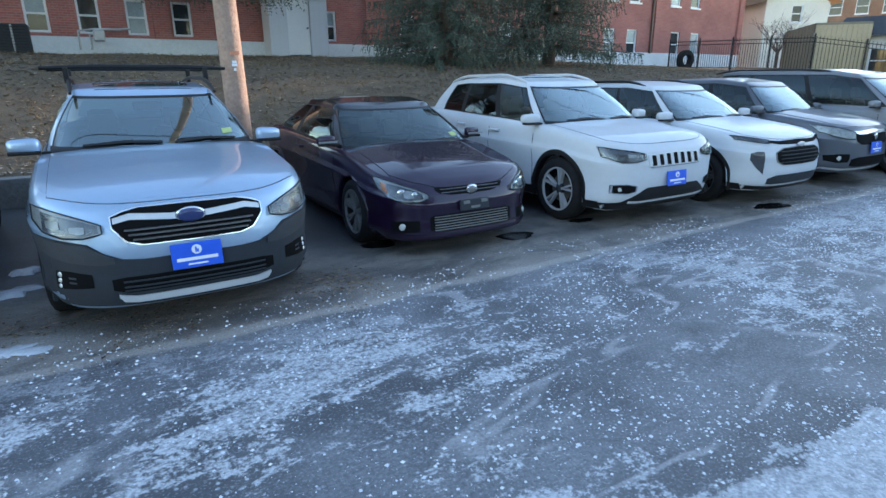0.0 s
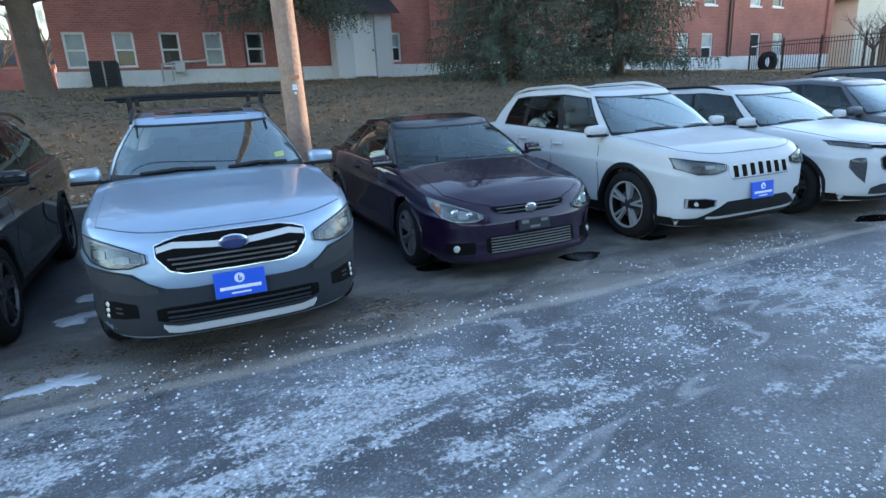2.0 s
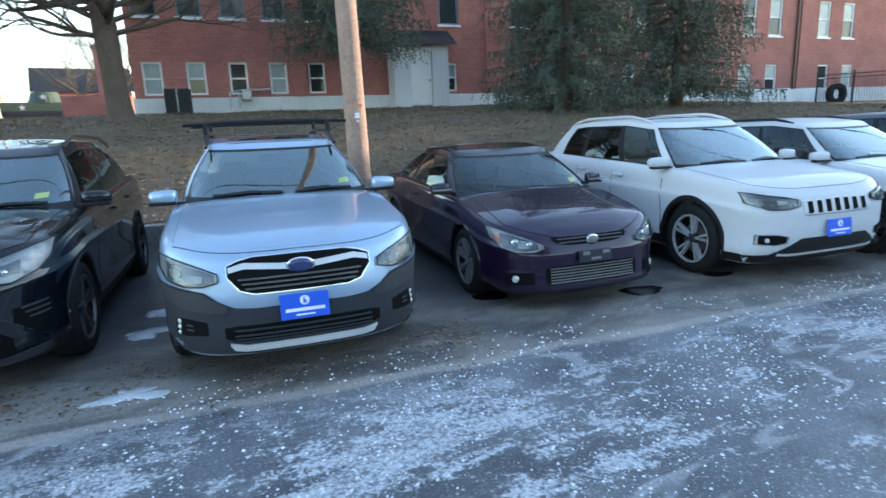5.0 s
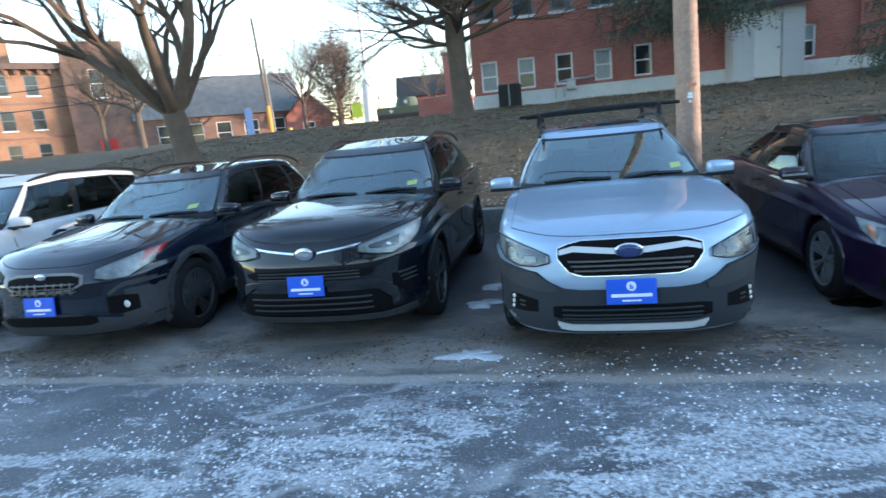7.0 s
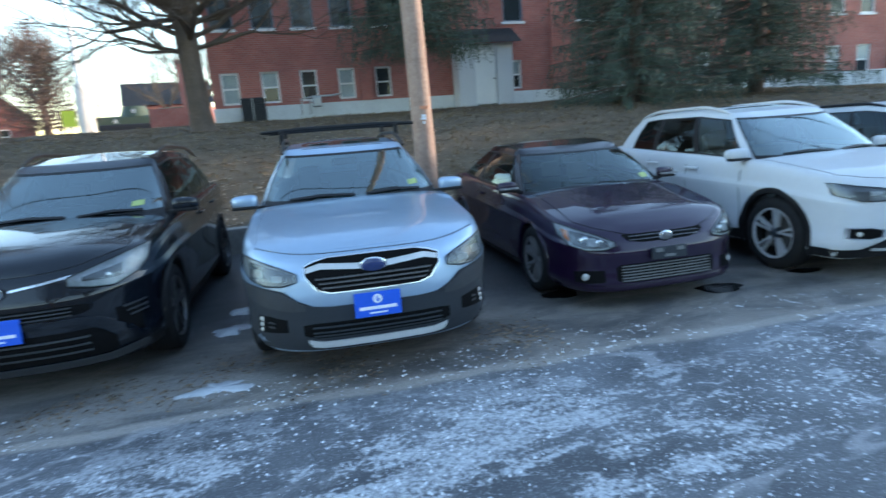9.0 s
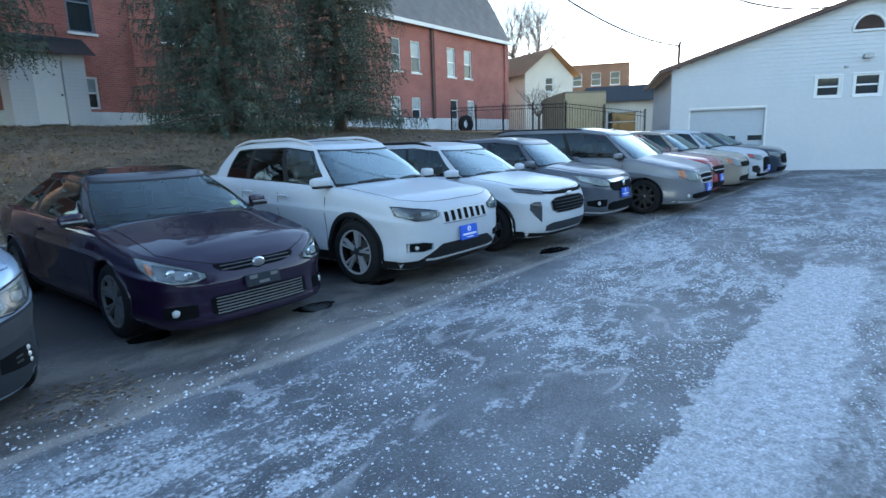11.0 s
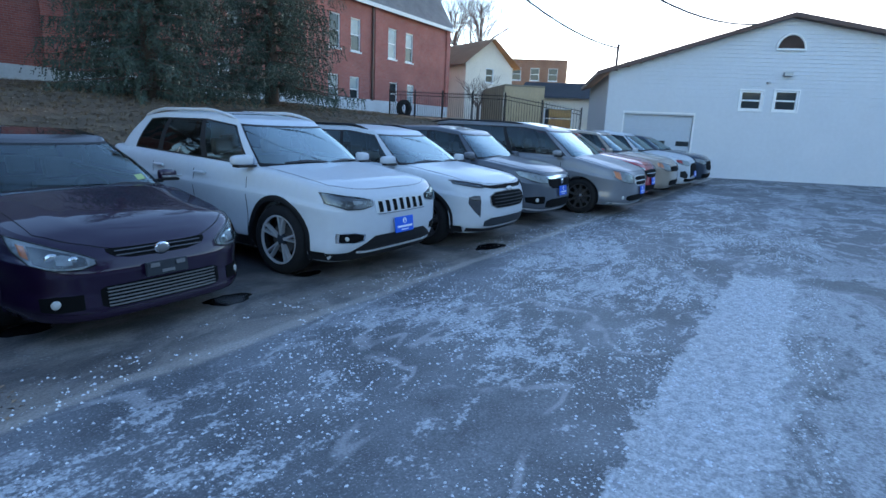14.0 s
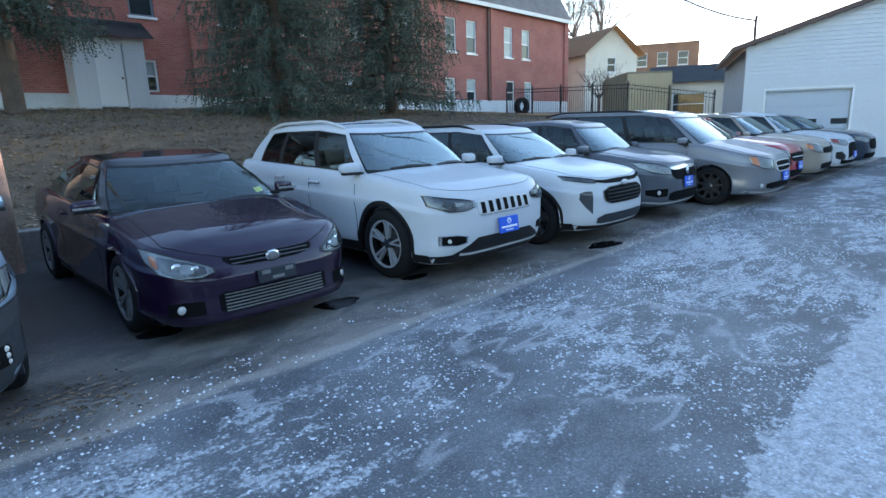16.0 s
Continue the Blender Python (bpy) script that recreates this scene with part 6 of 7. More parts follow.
for a, b in (((-0.5, EAVE - 0.11), (APX, APEX)), ((APX, APEX), (GWID + 0.5, EAVE - 0.07))):
    for y0, y1, up_, dn in ((-0.35, 9.2, 0.16, 0.0),):
        q = [gr.verts.new(p) for p in ((a[0], y0, a[1] + dn), (b[0], y0, b[1] + dn), (b[0], y1, b[1] + dn), (a[0], y1, a[1] + dn), (a[0], y0, a[1] + up_), (b[0], y0, b[1] + up_), (b[0], y1, b[1] + up_), (a[0], y1, a[1] + up_))]
        for f in ((3, 2, 1, 0), (4, 5, 6, 7), (0, 1, 5, 4), (2, 3, 7, 6), (1, 2, 6, 5), (3, 0, 4, 7)):
            gr.faces.new([q[i] for i in f])
part("roof", gr, BROWN_TRIM, garage, "low-pitched roof with brown fascia")
gd = bmesh.new()
for k in range(4):
    box(gd, door_g[0], door_g[1], 0.10, 0.14, k * 0.6125 + 0.004, (k + 1) * 0.6125 - 0.004, 0.004)
gdo = part("garage_door", gd, GARAGE_DOOR, garage, "grey sectional garage door")
for x in (2.19, 3.12):
    boxpart("door_pane", (x - 0.25, x + 0.25, 0.088, 0.099, 1.19, 1.38), WINDOW, gdo)
tr = bmesh.new()
for a, b, c, d in ((0.68, 0.74, 0, 2.51), (3.4, 3.46, 0, 2.51), (0.74, 3.4, 2.45, 2.51)):
    box(tr, a, b, -0.045, 0.1, c, d)
part("door_trim", tr, TRIM, garage)
for o in (gw1, gw2):
    sash(garage, *o, TRIM, WINDOW, 0.03, False)
    tb = bmesh.new()
    box(tb, o[0] - 0.05, o[0], -0.05, 0.0, o[2] - 0.05, o[3] + 0.05), box(tb, o[1], o[1] + 0.05, -0.05, 0.0, o[2] - 0.05, o[3] + 0.05)
    box(tb, o[0], o[1], -0.05, 0.0, o[3], o[3] + 0.05), box(tb, o[0], o[1], -0.05, 0.0, o[2] - 0.05, o[2])
    part("window_trim", tb, TRIM, garage)
fan = bmesh.new()
rim = [fan.verts.new((6.58 + 0.46 * math.cos(math.pi * k / 20), -0.06, 4.98 + 0.52 * math.sin(math.pi * k / 20))) for k in range(21)]
fan.faces.new(rim[::-1])
bmesh.ops.solidify(fan, geom=fan.faces[:], thickness=0.05)
part("fanlight", fan, BROWN_TRIM, garage, "half-round brown louvre in the gable")
fr = []
for k in range(21):
    fr.append((6.58 + 0.51 * math.cos(math.pi * k / 20), -0.05, 4.98 + 0.57 * math.sin(math.pi * k / 20)))
tube("fanlight_frame", fr + [fr[0]], 0.05, TRIM, garage)
boxpart("floodlight", (6.45, 6.75, -0.22, -0.03, 4.0, 4.14), GALV, garage, "small wall floodlight", 0.02)
boxpart("camera_dome", (5.91, 6.03, -0.15, -0.03, 3.70, 3.79), GALV, garage, "", 0.02)
tube("service_mast", [(0.25, 0.25, 3.9), (0.25, 0.25, 4.95), (0.25, 0.1, 5.05)], 0.05, IRON, garage)

# ---- iron fence on the bank ----
fence = empty("iron_fence", pose(0, 0, 0), "black iron picket fence along the lawn edge", "fence")
picket = mesh_from("picket", *tube_data([(0, 0, 0.06), (0, 0, 1.38), (0, 0, 1.45)], [0.011, 0.011, 0.002], 4), IRON)
post = mesh_from("post", *tube_data([(0, 0, -0.3), (0, 0, 1.5)], 0.035, 6), IRON)
fpts = [Vector((26.1, 17.0, 2.0)), Vector((25.0, 9.2, 1.75)), Vector((25.5, 5.6, 1.15))]
for a, b in zip(fpts, fpts[1:]):
    n = max(2, round((b - a).length / 2.2))
    for k in range(n + 1):
        p = a.lerp(b, k / n)
        put("post", post, fence, m=pose(p.x, p.y, p.z))
    m = int((b - a).length / 0.13)
    for k in range(m):
        p = a.lerp(b, (k + 0.5) / m)
        put("picket", picket, fence, m=pose(p.x, p.y, p.z))
    for h in (0.12, 1.18, 1.34):
        tube("rail", [(*a.lerp(b, k / 8).xy, h + a.lerp(b, k / 8).z) for k in range(9)], 0.02, IRON, fence, "", 4)

# ---- container, houses beyond ----
cont = empty("shipping_container", pose(29.4, 11.5, 1.4, 0, 0, -48.7), "tan corrugated storage container behind the fence", "container")
for nm_, b_, m_ in (("end_panel", (0.0, 2.3, 0.03, 0.06, 0.15, 2.5), CONTAINER), ("floor_frame", (0, 2.3, 0.0, 6, -1.4, 0.15), CONTAINER_END), ("top", (0, 2.3, 0.0, 6, 2.5, 2.6), CONTAINER_END)):
    boxpart(nm_, b_, m_, cont)
for k in range(11):
    boxpart("rib", (0.04 + k * 0.21, 0.14 + k * 0.21, -0.02, 0.028, 0.16, 2.49), CONTAINER, cont)
for sx, m_ in ((0.0, CONTAINER_END), (2.3, CONTAINER)):
    cv_ = []
    for k in range(41):
        o_ = 0.03 if k % 4 in (0, 1) else -0.02
        cv_ += [(sx + o_ * (1 if sx > 0 else -1), 0.07 + k * 0.148, 0.16), (sx + o_ * (1 if sx > 0 else -1), 0.07 + k * 0.148, 2.49)]
    put("corrugated_side", mesh_from("corrugated_side", cv_, [(2 * k, 2 * k + 2, 2 * k + 3, 2 * k + 1) for k in range(40)], m_), cont, "corrugated steel side")


def house(name, label, m, w, d, eave, ridge, wall_m, roof_m, windows=(), along=True, over=0.35, glass=WINDOW, category="house", sash_m=TRIM):
    """A gabled house: front face at y=0, x from 0 to w; the ridge runs along x, or along y if along is off."""
    h = empty(name, m, label, category)
    wall_with_openings("front_wall", w, eave, 0.3, list(windows), wall_m, h)
    for b_ in ((0, 0.3, 0.301, d, 0, eave), (w - 0.3, w, 0.301, d, 0, eave), (0.3, w - 0.3, d - 0.3, d, 0, eave)):
        boxpart("wall", b_, wall_m, h)
    if along:
        for x in (0.1, w - 0.1):
            bm = bmesh.new()
            bm.faces.new([bm.verts.new(p) for p in ((x, 0, eave), (x, d, eave), (x, d / 2, ridge))])
            part("gable", bm, wall_m, h)
    else:
        for y in (0.1, d - 0.1):
            bm = bmesh.new()
            bm.faces.new([bm.verts.new(p) for p in ((0, y, eave), (w, y, eave), (w / 2, y, ridge))])
            part("gable", bm, wall_m, h)
    rb = bmesh.new()
    o = over
    if along:
        q = [rb.verts.new(p) for p in ((-o, -o, eave - 0.1), (w + o, -o, eave - 0.1), (w + o, d / 2, ridge), (-o, d / 2, ridge), (w + o, d + o, eave - 0.1), (-o, d + o, eave - 0.1))]
    else:
        q = [rb.verts.new(p) for p in ((-o, -o, eave - 0.1), (-o, d + o, eave - 0.1), (w / 2, d + o, ridge), (w / 2, -o, ridge), (w + o, d + o, eave - 0.1), (w + o, -o, eave - 0.1))]
    rb.faces.new((q[0], q[1], q[2], q[3])), rb.faces.new((q[3], q[2], q[4], q[5]))
    bmesh.ops.solidify(rb, geom=rb.faces[:], thickness=0.2)
    part("roof", rb, roof_m, h)
    for o_ in windows:
        sash(h, *o_, sash_m, glass, 0.08)
    return h


house("cream_house", "cream clapboard house with tan gable roof", pose(39.4, 20.1, 1.5, 0, 0, -25), 4.6, 9, 4.9, 6.9, CREAM, TANROOF, [(1.9, 2.7, 3.6, 4.7)], False, 0.5)
house("brick_block", "square brown brick building far behind the houses", pose(71.0, 33.0, 2, 0, 0, -66), 8.2, 9, 8.7, 8.9, BRICK_ORANGE, DARKROOF, [(1.0 + 2.4 * k, 2.2 + 2.4 * k, 6.0, 7.6) for k in range(3)], True, 0.1, category="building")
house("low_workshop", "cream low workshop with dark shingle roof", pose(34.6, 12.6, 0.4, 0, 0, -69.4), 14, 9, 3.3, 4.5, CREAM, DARKROOF, [(1.2, 3.0, 1.3, 2.6)], True, 0.5, category="workshop")

# ---- across the street ----
row_ = house("brick_rowhouse", "three-storey orange brick building lit by low sun", pose(-54, 27.5, 1.5, 0, 0, 52), 17.5, 12, 9.6, 10.4, BRICK_ORANGE, DARKROOF,
      [(1.2 + 2.2 * k, 2.2 + 2.2 * k, 1.2 + 2.9 * j, 2.9 + 2.9 * j) for k in range(7) for j in range(3)], True, 0.4, category="building", sash_m=SLATE_FRAME)
boxpart("cornice", (-0.5, 18.0, -0.55, -0.001, 9.15, 9.7), BROWN_TRIM, row_, "dark projecting cornice", 0.04)
for k in range(22):
    boxpart("bracket", (-0.1 + k * 0.82, 0.08 + k * 0.82, -0.42, -0.001, 8.75, 9.15), BROWN_TRIM, row_)
for x in (7.4, 13.2):
    boxpart("chimney", (x, x + 1.0, 4.5, 5.5, 9.7, 12.4), BRICK_ORANGE, row_, "square brick chimney")
boxpart("cupola", (2.2, 4.0, 4.4, 6.2, 9.8, 12.0), BROWN_TRIM, row_, "dark roof cupola")
boxpart("cupola_cap", (1.9, 4.3, 4.1, 6.5, 12.0, 12.3), DARKROOF, row_)
boxpart("stone_pier", (8.05, 8.75, -0.12, -0.001, 0, 9.15), CREAM, row_, "pale stone pier between the bays")
for j in range(2):
    boxpart("string_course", (0, 17.5, -0.06, -0.001, 3.35 + 2.9 * j, 3.5 + 2.9 * j), BROWNSTONE, row_)
tower = house("stone_church_tower", "square brown stone church tower with red door", pose(-42.6, 40.4, 1.5, 0, 0, 42), 5.0, 5, 11.4, 11.8, BROWNSTONE, DARKROOF, [(1.9, 3.1, 6.5, 9.0)], True, 0.15, category="church tower")
boxpart("red_door", (1.8, 3.2, -0.08, 0.02, 0.2, 2.8), RED, tower, "arched red double door", 0.05)
house("stone_church", "brown stone church nave with grey slate roof", pose(-38.5, 43.5, 1.8, 0, 0, 36), 15, 9, 4.0, 8.2, BROWNSTONE, SLATE, [(1.5 + 2.6 * k, 2.9 + 2.6 * k, 1.2, 3.3) for k in range(5)], True, 0.4, category="church")
house("gabled_cottage", "small brick house with steep dark gable", pose(-27.2, 50.5, 2.2, 0, 0, 25), 4.6, 6, 2.8, 5.2, BRICK, DARKROOF, [(1.6, 2.8, 1.0, 2.2)], False, 0.3)
house("distant_house", "distant brick houses behind bare trees", pose(-22, 75, 2.5, 0, 0, 12), 10, 8, 5, 8, BRICK, DARKROOF, [(1.2 + 2.6 * k, 2.2 + 2.6 * k, 2.0, 3.6) for k in range(3)], True)
chim = empty("brick_chimney", pose(-9.4, 46, 2), "tall square brick chimney behind the church", "chimney")
boxpart("chimney_shaft", (-0.35, 0.35, -0.35, 0.35, 0, 6.2), BRICK, chim)
boxpart("cap", (-0.45, 0.45, -0.45, 0.45, 6.2, 6.5), BROWNSTONE, chim)
boxpart("house_block", (-3.2, 1.5, 1, 6, 0, 3.0), BRICK, chim, "low brick annex")

tank = empty("monument_tank", pose(-15.6, 53.8, 3.25, 0, 0, 14), "olive green monument tank with white stars", "tank")
tk = bmesh.new()
box(tk, -2.9, 2.9, -1.2, 1.2, 0.5, 1.7, 0.2)
part("hull", tk, TANKGREEN, tank)
tk = bmesh.new()
bmesh.ops.create_cone(tk, cap_ends=True, segments=20, radius1=1.3, radius2=0.95, depth=0.9, matrix=Matrix.Translation((0.2, 0, 2.1)))
part("turret", tk, TANKGREEN, tank)
tube("gun", [(1.2, 0, 2.15), (4.3, 0, 2.3)], 0.09, TANKGREEN, tank)
for sy in (1, -1):
    tk = bmesh.new()
    box(tk, -2.8, 2.8, sy * 1.2 - 0.25, sy * 1.2 + 0.25, 0, 1.0, 0.2)
    part("track", tk, GREYTRIM, tank)
for sx, sz in ((-1.4, 1.25), (0.1, 2.1)):
    star = bmesh.new()
    star.faces.new([star.verts.new((sx + (0.28 if k % 2 == 0 else 0.11) * math.sin(math.pi * k / 5), -1.46 if sz < 2 else -1.32, sz + (0.28 if k % 2 == 0 else 0.11) * math.cos(math.pi * k / 5))) for k in range(10)])
    bmesh.ops.solidify(star, geom=star.faces[:], thickness=0.03)
    part("star", star, PLATE_WHITE, tank, "white painted star")

flag = empty("flagpole", pose(-12.93, 34.3, 2.75), "white flagpole on a tall concrete footing", "flagpole")
tube("footing", [(0, 0, 0), (0, 0, 3.0), (0, 0, 3.1)], [0.48, 0.36, 0.3], mat("pale_concrete", (0.6, 0.58, 0.55), 0.8), flag, "", 8)
tube("shaft", [(0, 0, 3.0), (0, 0, 13)], [0.14, 0.08], PLATE_WHITE, flag, "", 10)
sign = empty("street_sign", pose(-13.75, 34.0, 2.75), "yellow-green warning sign on a post", "sign")
boxpart("sign_board", (-0.35, 0.35, -0.02, 0.02, 0.7, 1.6), YELLOW, sign)
boxpart("sign_post", (-0.03, 0.03, 0.02, 0.06, 0, 1.6), GALV, sign)
banner = empty("street_banner", pose(-22.3, 34.8, 1.6, 0, 0, 20), "tall narrow blue banner on a street post", "banner")
boxpart("banner_post", (-0.04, 0.04, 0.03, 0.10, 0, 3.4), GALV, banner)
boxpart("banner_cloth", (-0.26, 0.26, -0.01, 0.025, 1.3, 3.3), mat("faded_blue_cloth", (0.10, 0.20, 0.42), 0.8, vary=0.15), banner)
for x, y, h, c, lab in ((-21.0, 35.5, 9.5, SUNLIT_POLE, "brown leaning street pole, lower part coloured orange as sunlit"), (-21.8, 37.5, 7, CONCRETE, "plain grey concrete street pole"), (-19.6, 36, 1.7, YELLOW, "short yellow bollard post")):
    p_ = empty("street_pole", pose(x, y, 1.6), lab, "street pole", "street poles")
    if c is SUNLIT_POLE:
        # same pole throughout; low sun on its lower part is put into the orange colour
        tube("guard", [(0, 0, 0), (-0.05, 0, 3.4)], [0.17, 0.16], SUNLIT_POLE, p_, "lower pole with orange sunlight put into its colour")
        tube("shaft", [(-0.05, 0, 3.401), (-0.30, 0, h)], [0.12, 0.09], BARK_WARM, p_, "weathered brown pole")
    else:
        tube("shaft", [(0, 0, 0), (-0.15, 0, h)], [0.16, 0.1], c, p_)
far_suv, _, _ = car("white_street_suv", "white sport utility parked across the street", spec(paint=WHITE, wheel=(5, 0, ALLOY, .12, .15), face=rav_white["face"]), (-22.6, 16.5), 143)
far_suv.location.z = ground_height(-24.4, 14.5) - 0.03


# ---- trees ----
def grow(rnd, p, d, length, r, depth, verts, faces, spread, up, bend=0.25, minr=0.008, kids=(2, 3)):
    """A branch with its side branches, as tubes of few sides."""
    n = 5 if depth > 2 else 3
    path, radii, q, dv = [p], [r], Vector(p), Vector(d)
    for i in range(n):
        dv = (dv + Vector((rnd.uniform(-1, 1), rnd.uniform(-1, 1), rnd.uniform(-1, 1) + up)) * bend).normalized()
        q = q + dv * (length / n)
        path.append(q.copy())
        radii.append(max(minr * 0.6, r * (1 - 0.42 * (i + 1) / n)))
    sides = 9 if r > 0.15 else 5 if r > 0.04 else 3
    v, f = tube_data(path, radii, sides, False)
    b = len(verts)
    verts.extend(v)
    faces.extend([tuple(i + b for i in q_) for q_ in f])
    if depth == 0 or r < minr:
        return
    for i in range(1, n + 1):
        for _ in range(rnd.randint(*kids) if i == n else rnd.choice((0, 1, 1)) if depth < 4 else rnd.choice((0, 0, 1))):
            ax = Vector((rnd.uniform(-1, 1), rnd.uniform(-1, 1), rnd.uniform(-0.4, 0.8))).normalized()
            nd = (dv * (1 - spread) + ax * spread).normalized()
            grow(rnd, path[i], nd, length * rnd.uniform(0.62, 0.85), radii[i] * rnd.uniform(0.55, 0.8), depth - 1, verts, faces, spread, up, bend, minr, kids)


def bare_tree(name, label, x, y, r, trunk_h, limbs, depth, seed, bark, lean=(0, 0), length=3.0, up=0.35, stout=1.0, low=(), flare=1.45):
    """A leafless tree: flared trunk, spreading limbs and fine twigs."""
    rnd = random.Random(seed)
    z0 = ground_height(x, y) - 0.15
    root = empty(name, pose(x, y, z0), label, "tree")
    path = [Vector((lean[0] * t, lean[1] * t, trunk_h * t)) for t in (0, 0.08, 0.2, 0.5, 0.8, 1.0)]
    tube("trunk", path, [r * flare, r * 1.2, r * 1.04, r * 0.95, r * 1.0, r * 0.85], bark, root, "", 14)
    verts, faces = [], []
    for k in range(limbs):
        a = 2 * math.pi * (k + rnd.uniform(-0.2, 0.2)) / limbs
        d = Vector((math.cos(a) * 0.62, math.sin(a) * 0.62, rnd.uniform(0.65, 1.05))).normalized()
        grow(rnd, path[-1] - Vector((0, 0, 0.25 * r)), d, length, r * rnd.uniform(0.45, 0.62) * stout, depth, verts, faces, 0.42, up * 0.4)
    for a, h, rise, long in low:
        d = Vector((math.cos(a), math.sin(a), rise)).normalized()
        grow(rnd, Vector((lean[0] * h / trunk_h, lean[1] * h / trunk_h, h)), d, long, r * 0.27, 5, verts, faces, 0.40, 0.05, 0.2, 0.006)
    put("crown", mesh_from("crown", verts, faces, bark, True), root, "bare spreading limbs and twigs")
    return root


bare_tree("maple_tree", "large bare forked tree at the edge of the bank", -10.8, 11.0, 0.33, 1.5, 6, 6, 11, BARK, (-0.25, 0), 3.2, stout=1.06, low=((3.0, 1.6, 0.3, 1.9),))
bare_tree("maple_tree", "bare tree beside the brick church", -3.25, 14.1, 0.30, 3.3, 7, 6, 23, BARK, (-0.1, 0), 2.8, 0.02, low=((3.1, 2.35, 0.22, 1.7), (3.7, 2.7, 0.35, 1.9), (2.7, 3.0, 0.3, 1.8), (0.1, 2.6, 0.3, 1.6), (5.6, 2.9, 0.35, 1.6), (4.4, 3.1, 0.3, 1.5), (0.7, 3.1, 0.5, 1.6), (6.0, 2.3, 0.2, 1.9), (5.3, 2.6, 0.15, 1.8), (0.3, 3.0, 0.15, 2.0), (3.3, 3.2, 0.1, 2.0)), flare=1.85)
bare_tree("maple_tree", "tall bare tree across the lot", -5.5, -17, 0.35, 4, 6, 5, 61, BARK, (0, 0), 3.4)
bare_tree("maple_tree", "tall bare tree across the lot", 3.5, -19, 0.35, 4.5, 6, 5, 67, BARK, (0, 0), 3.4)
bare_tree("bare_street_tree", "slim bare tree across the street", -27.5, 30.0, 0.2, 2.5, 5, 5, 31, BARK_WARM, (0, 0), 2.2)
bare_tree("bare_street_tree", "slim bare tree across the street", -18.5, 43, 0.2, 2.2, 6, 5, 37, TWIG, (0, 0), 2.4)
for k, (x, y, sd_) in enumerate(((-33, 33, 71), (-23.5, 47, 72), (-14, 60, 73), (-30, 58, 74), (-9, 52, 75), (-38, 26, 76))):
    bare_tree("bare_street_tree", "bare winter tree among the houses", x, y, 0.2, 2.6, 6, 5, sd_, TWIG if k % 2 else BARK_WARM, (0, 0), 2.6)
bare_tree("bare_street_tree", "bare tree behind the cream house", 52, 28.5, 0.35, 4, 6, 5, 41, TWIG, (0, 0), 4.2)
bare_tree("bare_street_tree", "bare shrub tree before the cream house", 33.5, 15.5, 0.09, 1.0, 5, 4, 43, TWIG, (0, 0), 1.0)


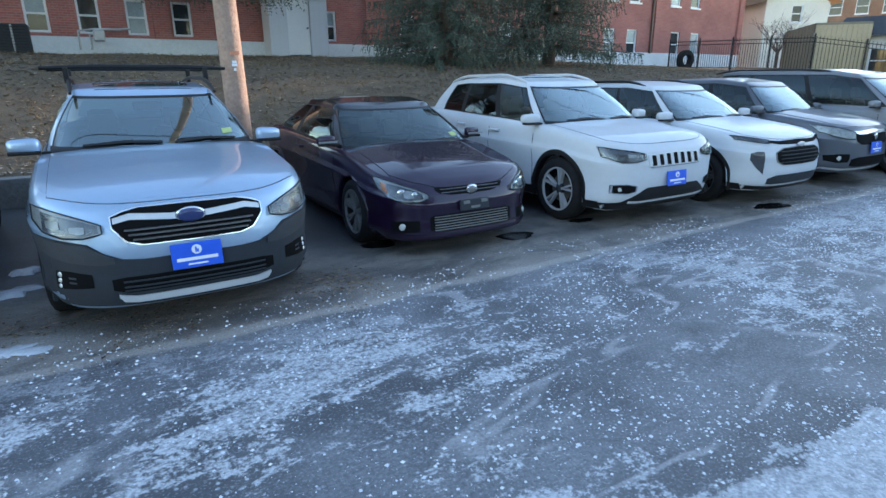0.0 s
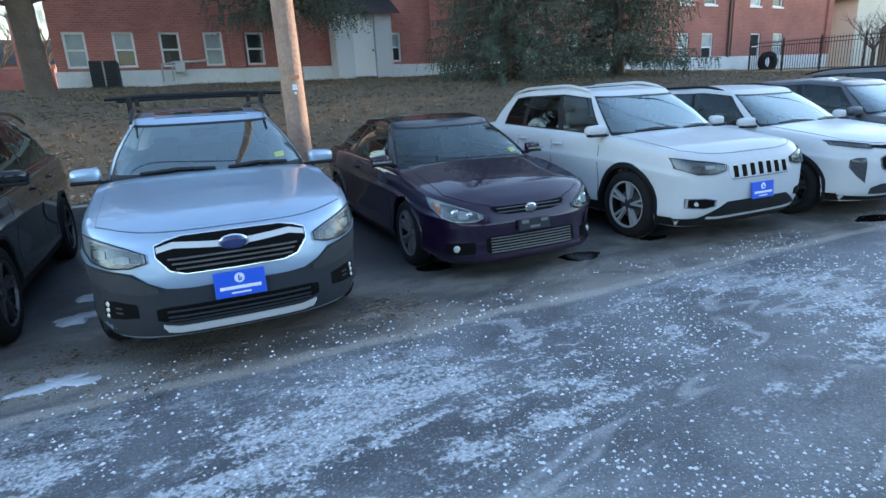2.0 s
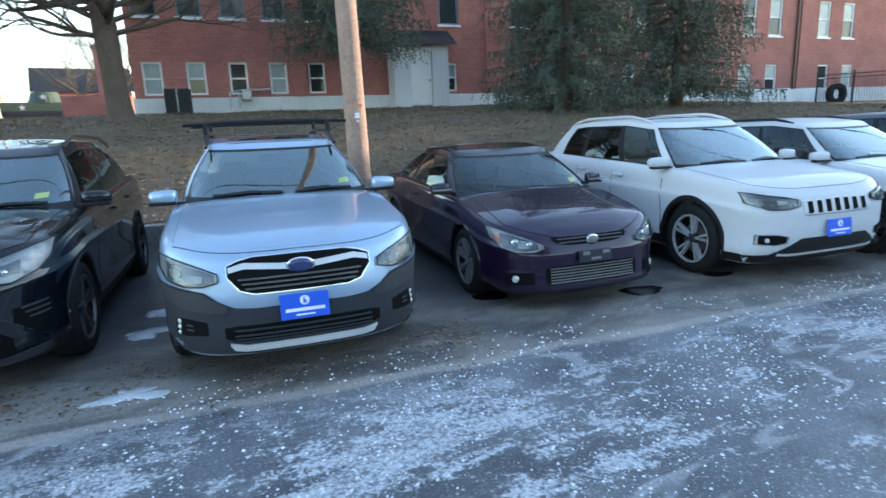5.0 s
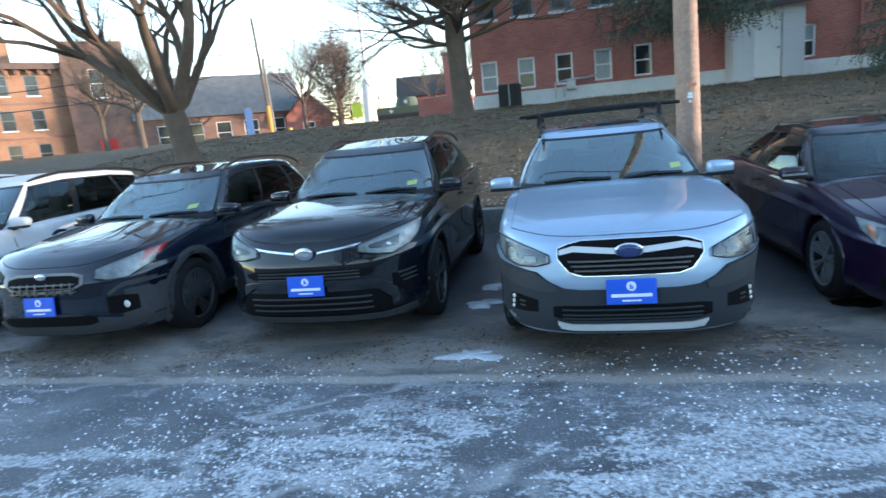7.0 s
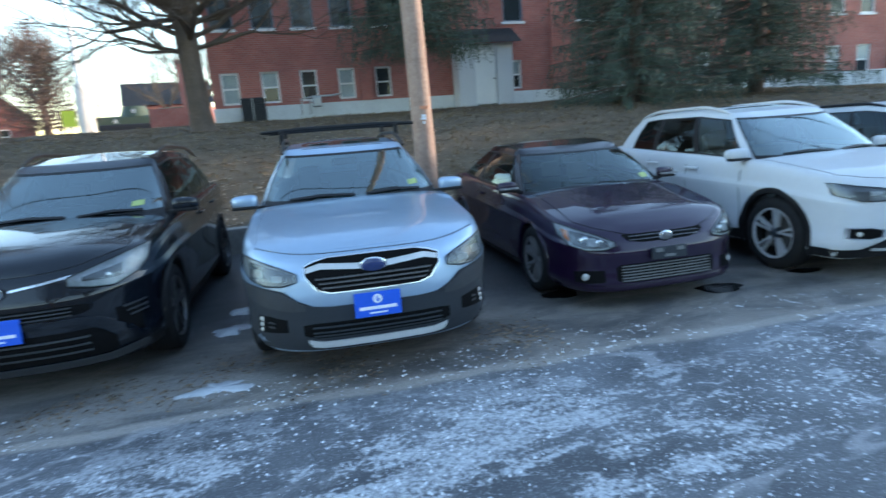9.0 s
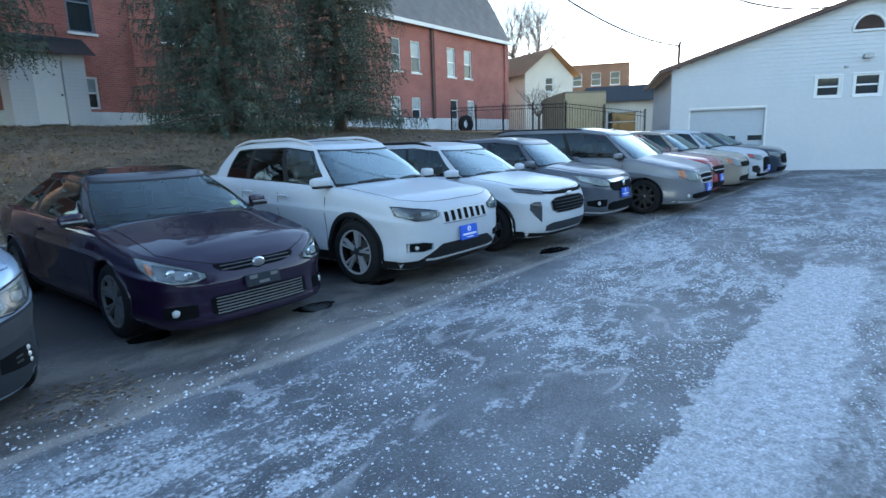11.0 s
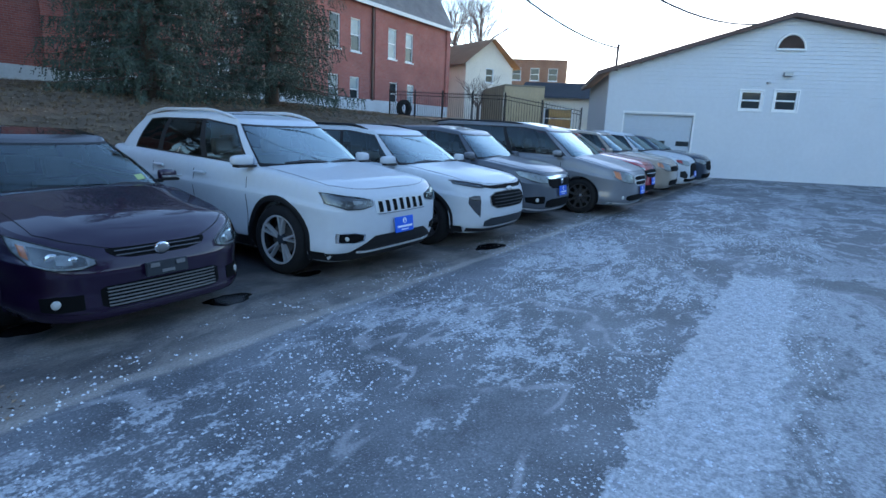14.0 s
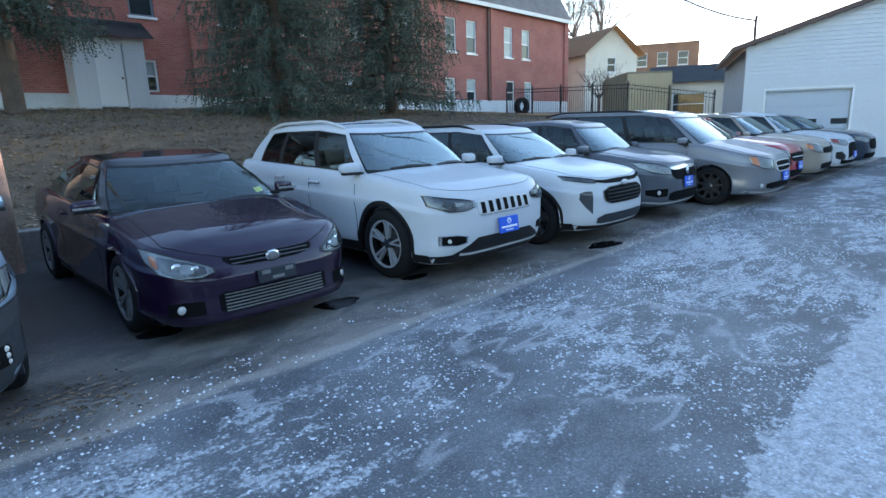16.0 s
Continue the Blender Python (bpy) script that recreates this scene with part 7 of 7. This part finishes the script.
def conifer(name, label, x, y, height, radius, low_z, seed, needle, bark, density=1.0, droop=0.35, dead=False, skip=None):
    """A spruce: trunk, whorls of boughs and hanging needle sprays with gaps."""
    rnd = random.Random(seed)
    z0 = ground_height(x, y) - 0.1
    root = empty(name, pose(x, y, z0), label, "tree")
    tube("trunk", [(0, 0, 0), (0.03, 0, height * 0.4), (0, 0, height)], [0.26, 0.17, 0.02], bark, root, "", 10)
    bv, bf, nv, nf = [], [], [], []
    z = low_z
    while z < height - 0.4:
        u = (z - low_z) / (height - low_z)
        reach = radius * (1 - u) ** 0.6 * rnd.uniform(0.8, 1.1) + 0.2
        count = 10 if z < 6.5 else 5
        for k in range(count):
            a = 2 * math.pi * (k + rnd.uniform(-0.45, 0.45)) / count
            l = reach * rnd.uniform(0.6, 1.12)
            if skip and skip(math.cos(a) * l, math.sin(a) * l, z):
                continue
            n, path = 6, []
            for i in range(n + 1):
                t = i / n
                path.append(Vector((math.cos(a + 0.15 * t) * l * t, math.sin(a + 0.15 * t) * l * t, z + l * (0.10 * t - droop * t * t + 0.16 * t ** 4) + rnd.uniform(-0.03, 0.03))))
            v, f = tube_data(path, [0.035 * (1 - 0.85 * i / n) + 0.004 for i in range(n + 1)], 3, False)
            b = len(bv)
            bv.extend(v)
            bf.extend([tuple(i + b for i in q) for q in f])
            sprays = int(l * (15 if z < 6.5 else 6) * density)
            for s_ in range(sprays):
                t = 0.18 + 0.82 * (s_ + rnd.random()) / sprays
                i = min(n - 1, int(t * n))
                p = path[i].lerp(path[i + 1], t * n - i)
                out = (path[i + 1] - path[i]).normalized()
                sd2 = Vector((-out.y, out.x, 0)) * rnd.choice((-1, 1))
                d = (out * rnd.uniform(0.1, 0.7) + sd2 * rnd.uniform(0.2, 1.0) + Vector((0, 0, -rnd.uniform(0.5, 2.3)))).normalized()
                ln_ = rnd.uniform(0.22, 0.75) * (1 - 0.3 * u)
                steps = 8
                for q in range(steps):
                    w_ = q / steps
                    c = p + d * ln_ * w_ + Vector((0, 0, -0.12 * w_ * w_))
                    for _ in range(3):
                        e = (d * rnd.uniform(0.4, 1.0) + Vector((rnd.uniform(-1, 1), rnd.uniform(-1, 1), rnd.uniform(-0.9, 0.5)))).normalized()
                        size = rnd.uniform(0.07, 0.15) * (1 - 0.35 * w_)
                        wd = e.cross(Vector((rnd.uniform(-1, 1), rnd.uniform(-1, 1), rnd.uniform(-1, 1)))).normalized() * size * 0.17
                        b = len(nv)
                        nv.extend([c - wd, c + wd, c + e * size])
                        nf.append((b, b + 1, b + 2))
        z += rnd.uniform(0.22, 0.36)
    put("branchwork", mesh_from("branchwork", bv, bf, bark), root)
    tagged(put("crown", mesh_from("crown", nv, nf, needle), root), "dense hanging dark green needles")
    return root


conifer("spruce_tree", "dark green spruce with hanging boughs on the bank", 10.1, 13.4, 13, 3.0, 0.3, 51, NEEDLE, BARK, 0.62)
conifer("spruce_tree", "dark green spruce with hanging boughs on the bank", 15.0, 13.8, 14, 2.9, 0.75, 52, NEEDLE, BARK, 0.58)
conifer("spruce_tree", "spruce with high hanging boughs behind the utility pole", 3.35, 15.2, 12, 2.4, 2.3, 53, NEEDLE, BARK, 0.55)
conifer("larch_tree", "bare reddish conical larch across the street", -18.6, 43.5, 8.7, 3.9, 0.6, 54, TWIG, TWIG, 0.30, 0.02)

tyre_v, tyre_f = lathe([(-0.16, 0.30), (-0.18, 0.42), (-0.14, 0.54), (0.14, 0.54), (0.18, 0.42), (0.16, 0.30), (0.0, 0.28), (-0.16, 0.30)], 28)
tagged(put("old_tyre", mesh_from("old_tyre", tyre_v, tyre_f, TYRE, True), m=pose(29.8, 18.75, ground_height(29.8, 18.75) + 0.42, 0, 0, 80)), "black old tyre leaning by the church wall", "tyre")

# ---- overhead cables ----
for k, (a, b, sag) in enumerate((((1.2, 4.86, 10.0), (24.05, 3.85, 4.95), 1.6), ((1.2, 4.86, 10.2), (25.9, -0.97, 5.9), 2.2), ((1.2, 4.86, 9.5), (-45, 8, 9.0), 1.6), ((-48, 26, 7.6), (-21.25, 35.5, 9.2), 0.9), ((-48, 26, 6.6), (-21.2, 35.5, 8.0), 1.1))):
    pts_ = []
    for i in range(25):
        t = i / 24
        p = Vector(a).lerp(Vector(b), t)
        pts_.append((p.x, p.y, p.z - sag * 4 * t * (1 - t)))
    tagged(tube("overhead_cable", pts_, 0.03, CABLE, sides=5), "black overhead service cable", "cable")
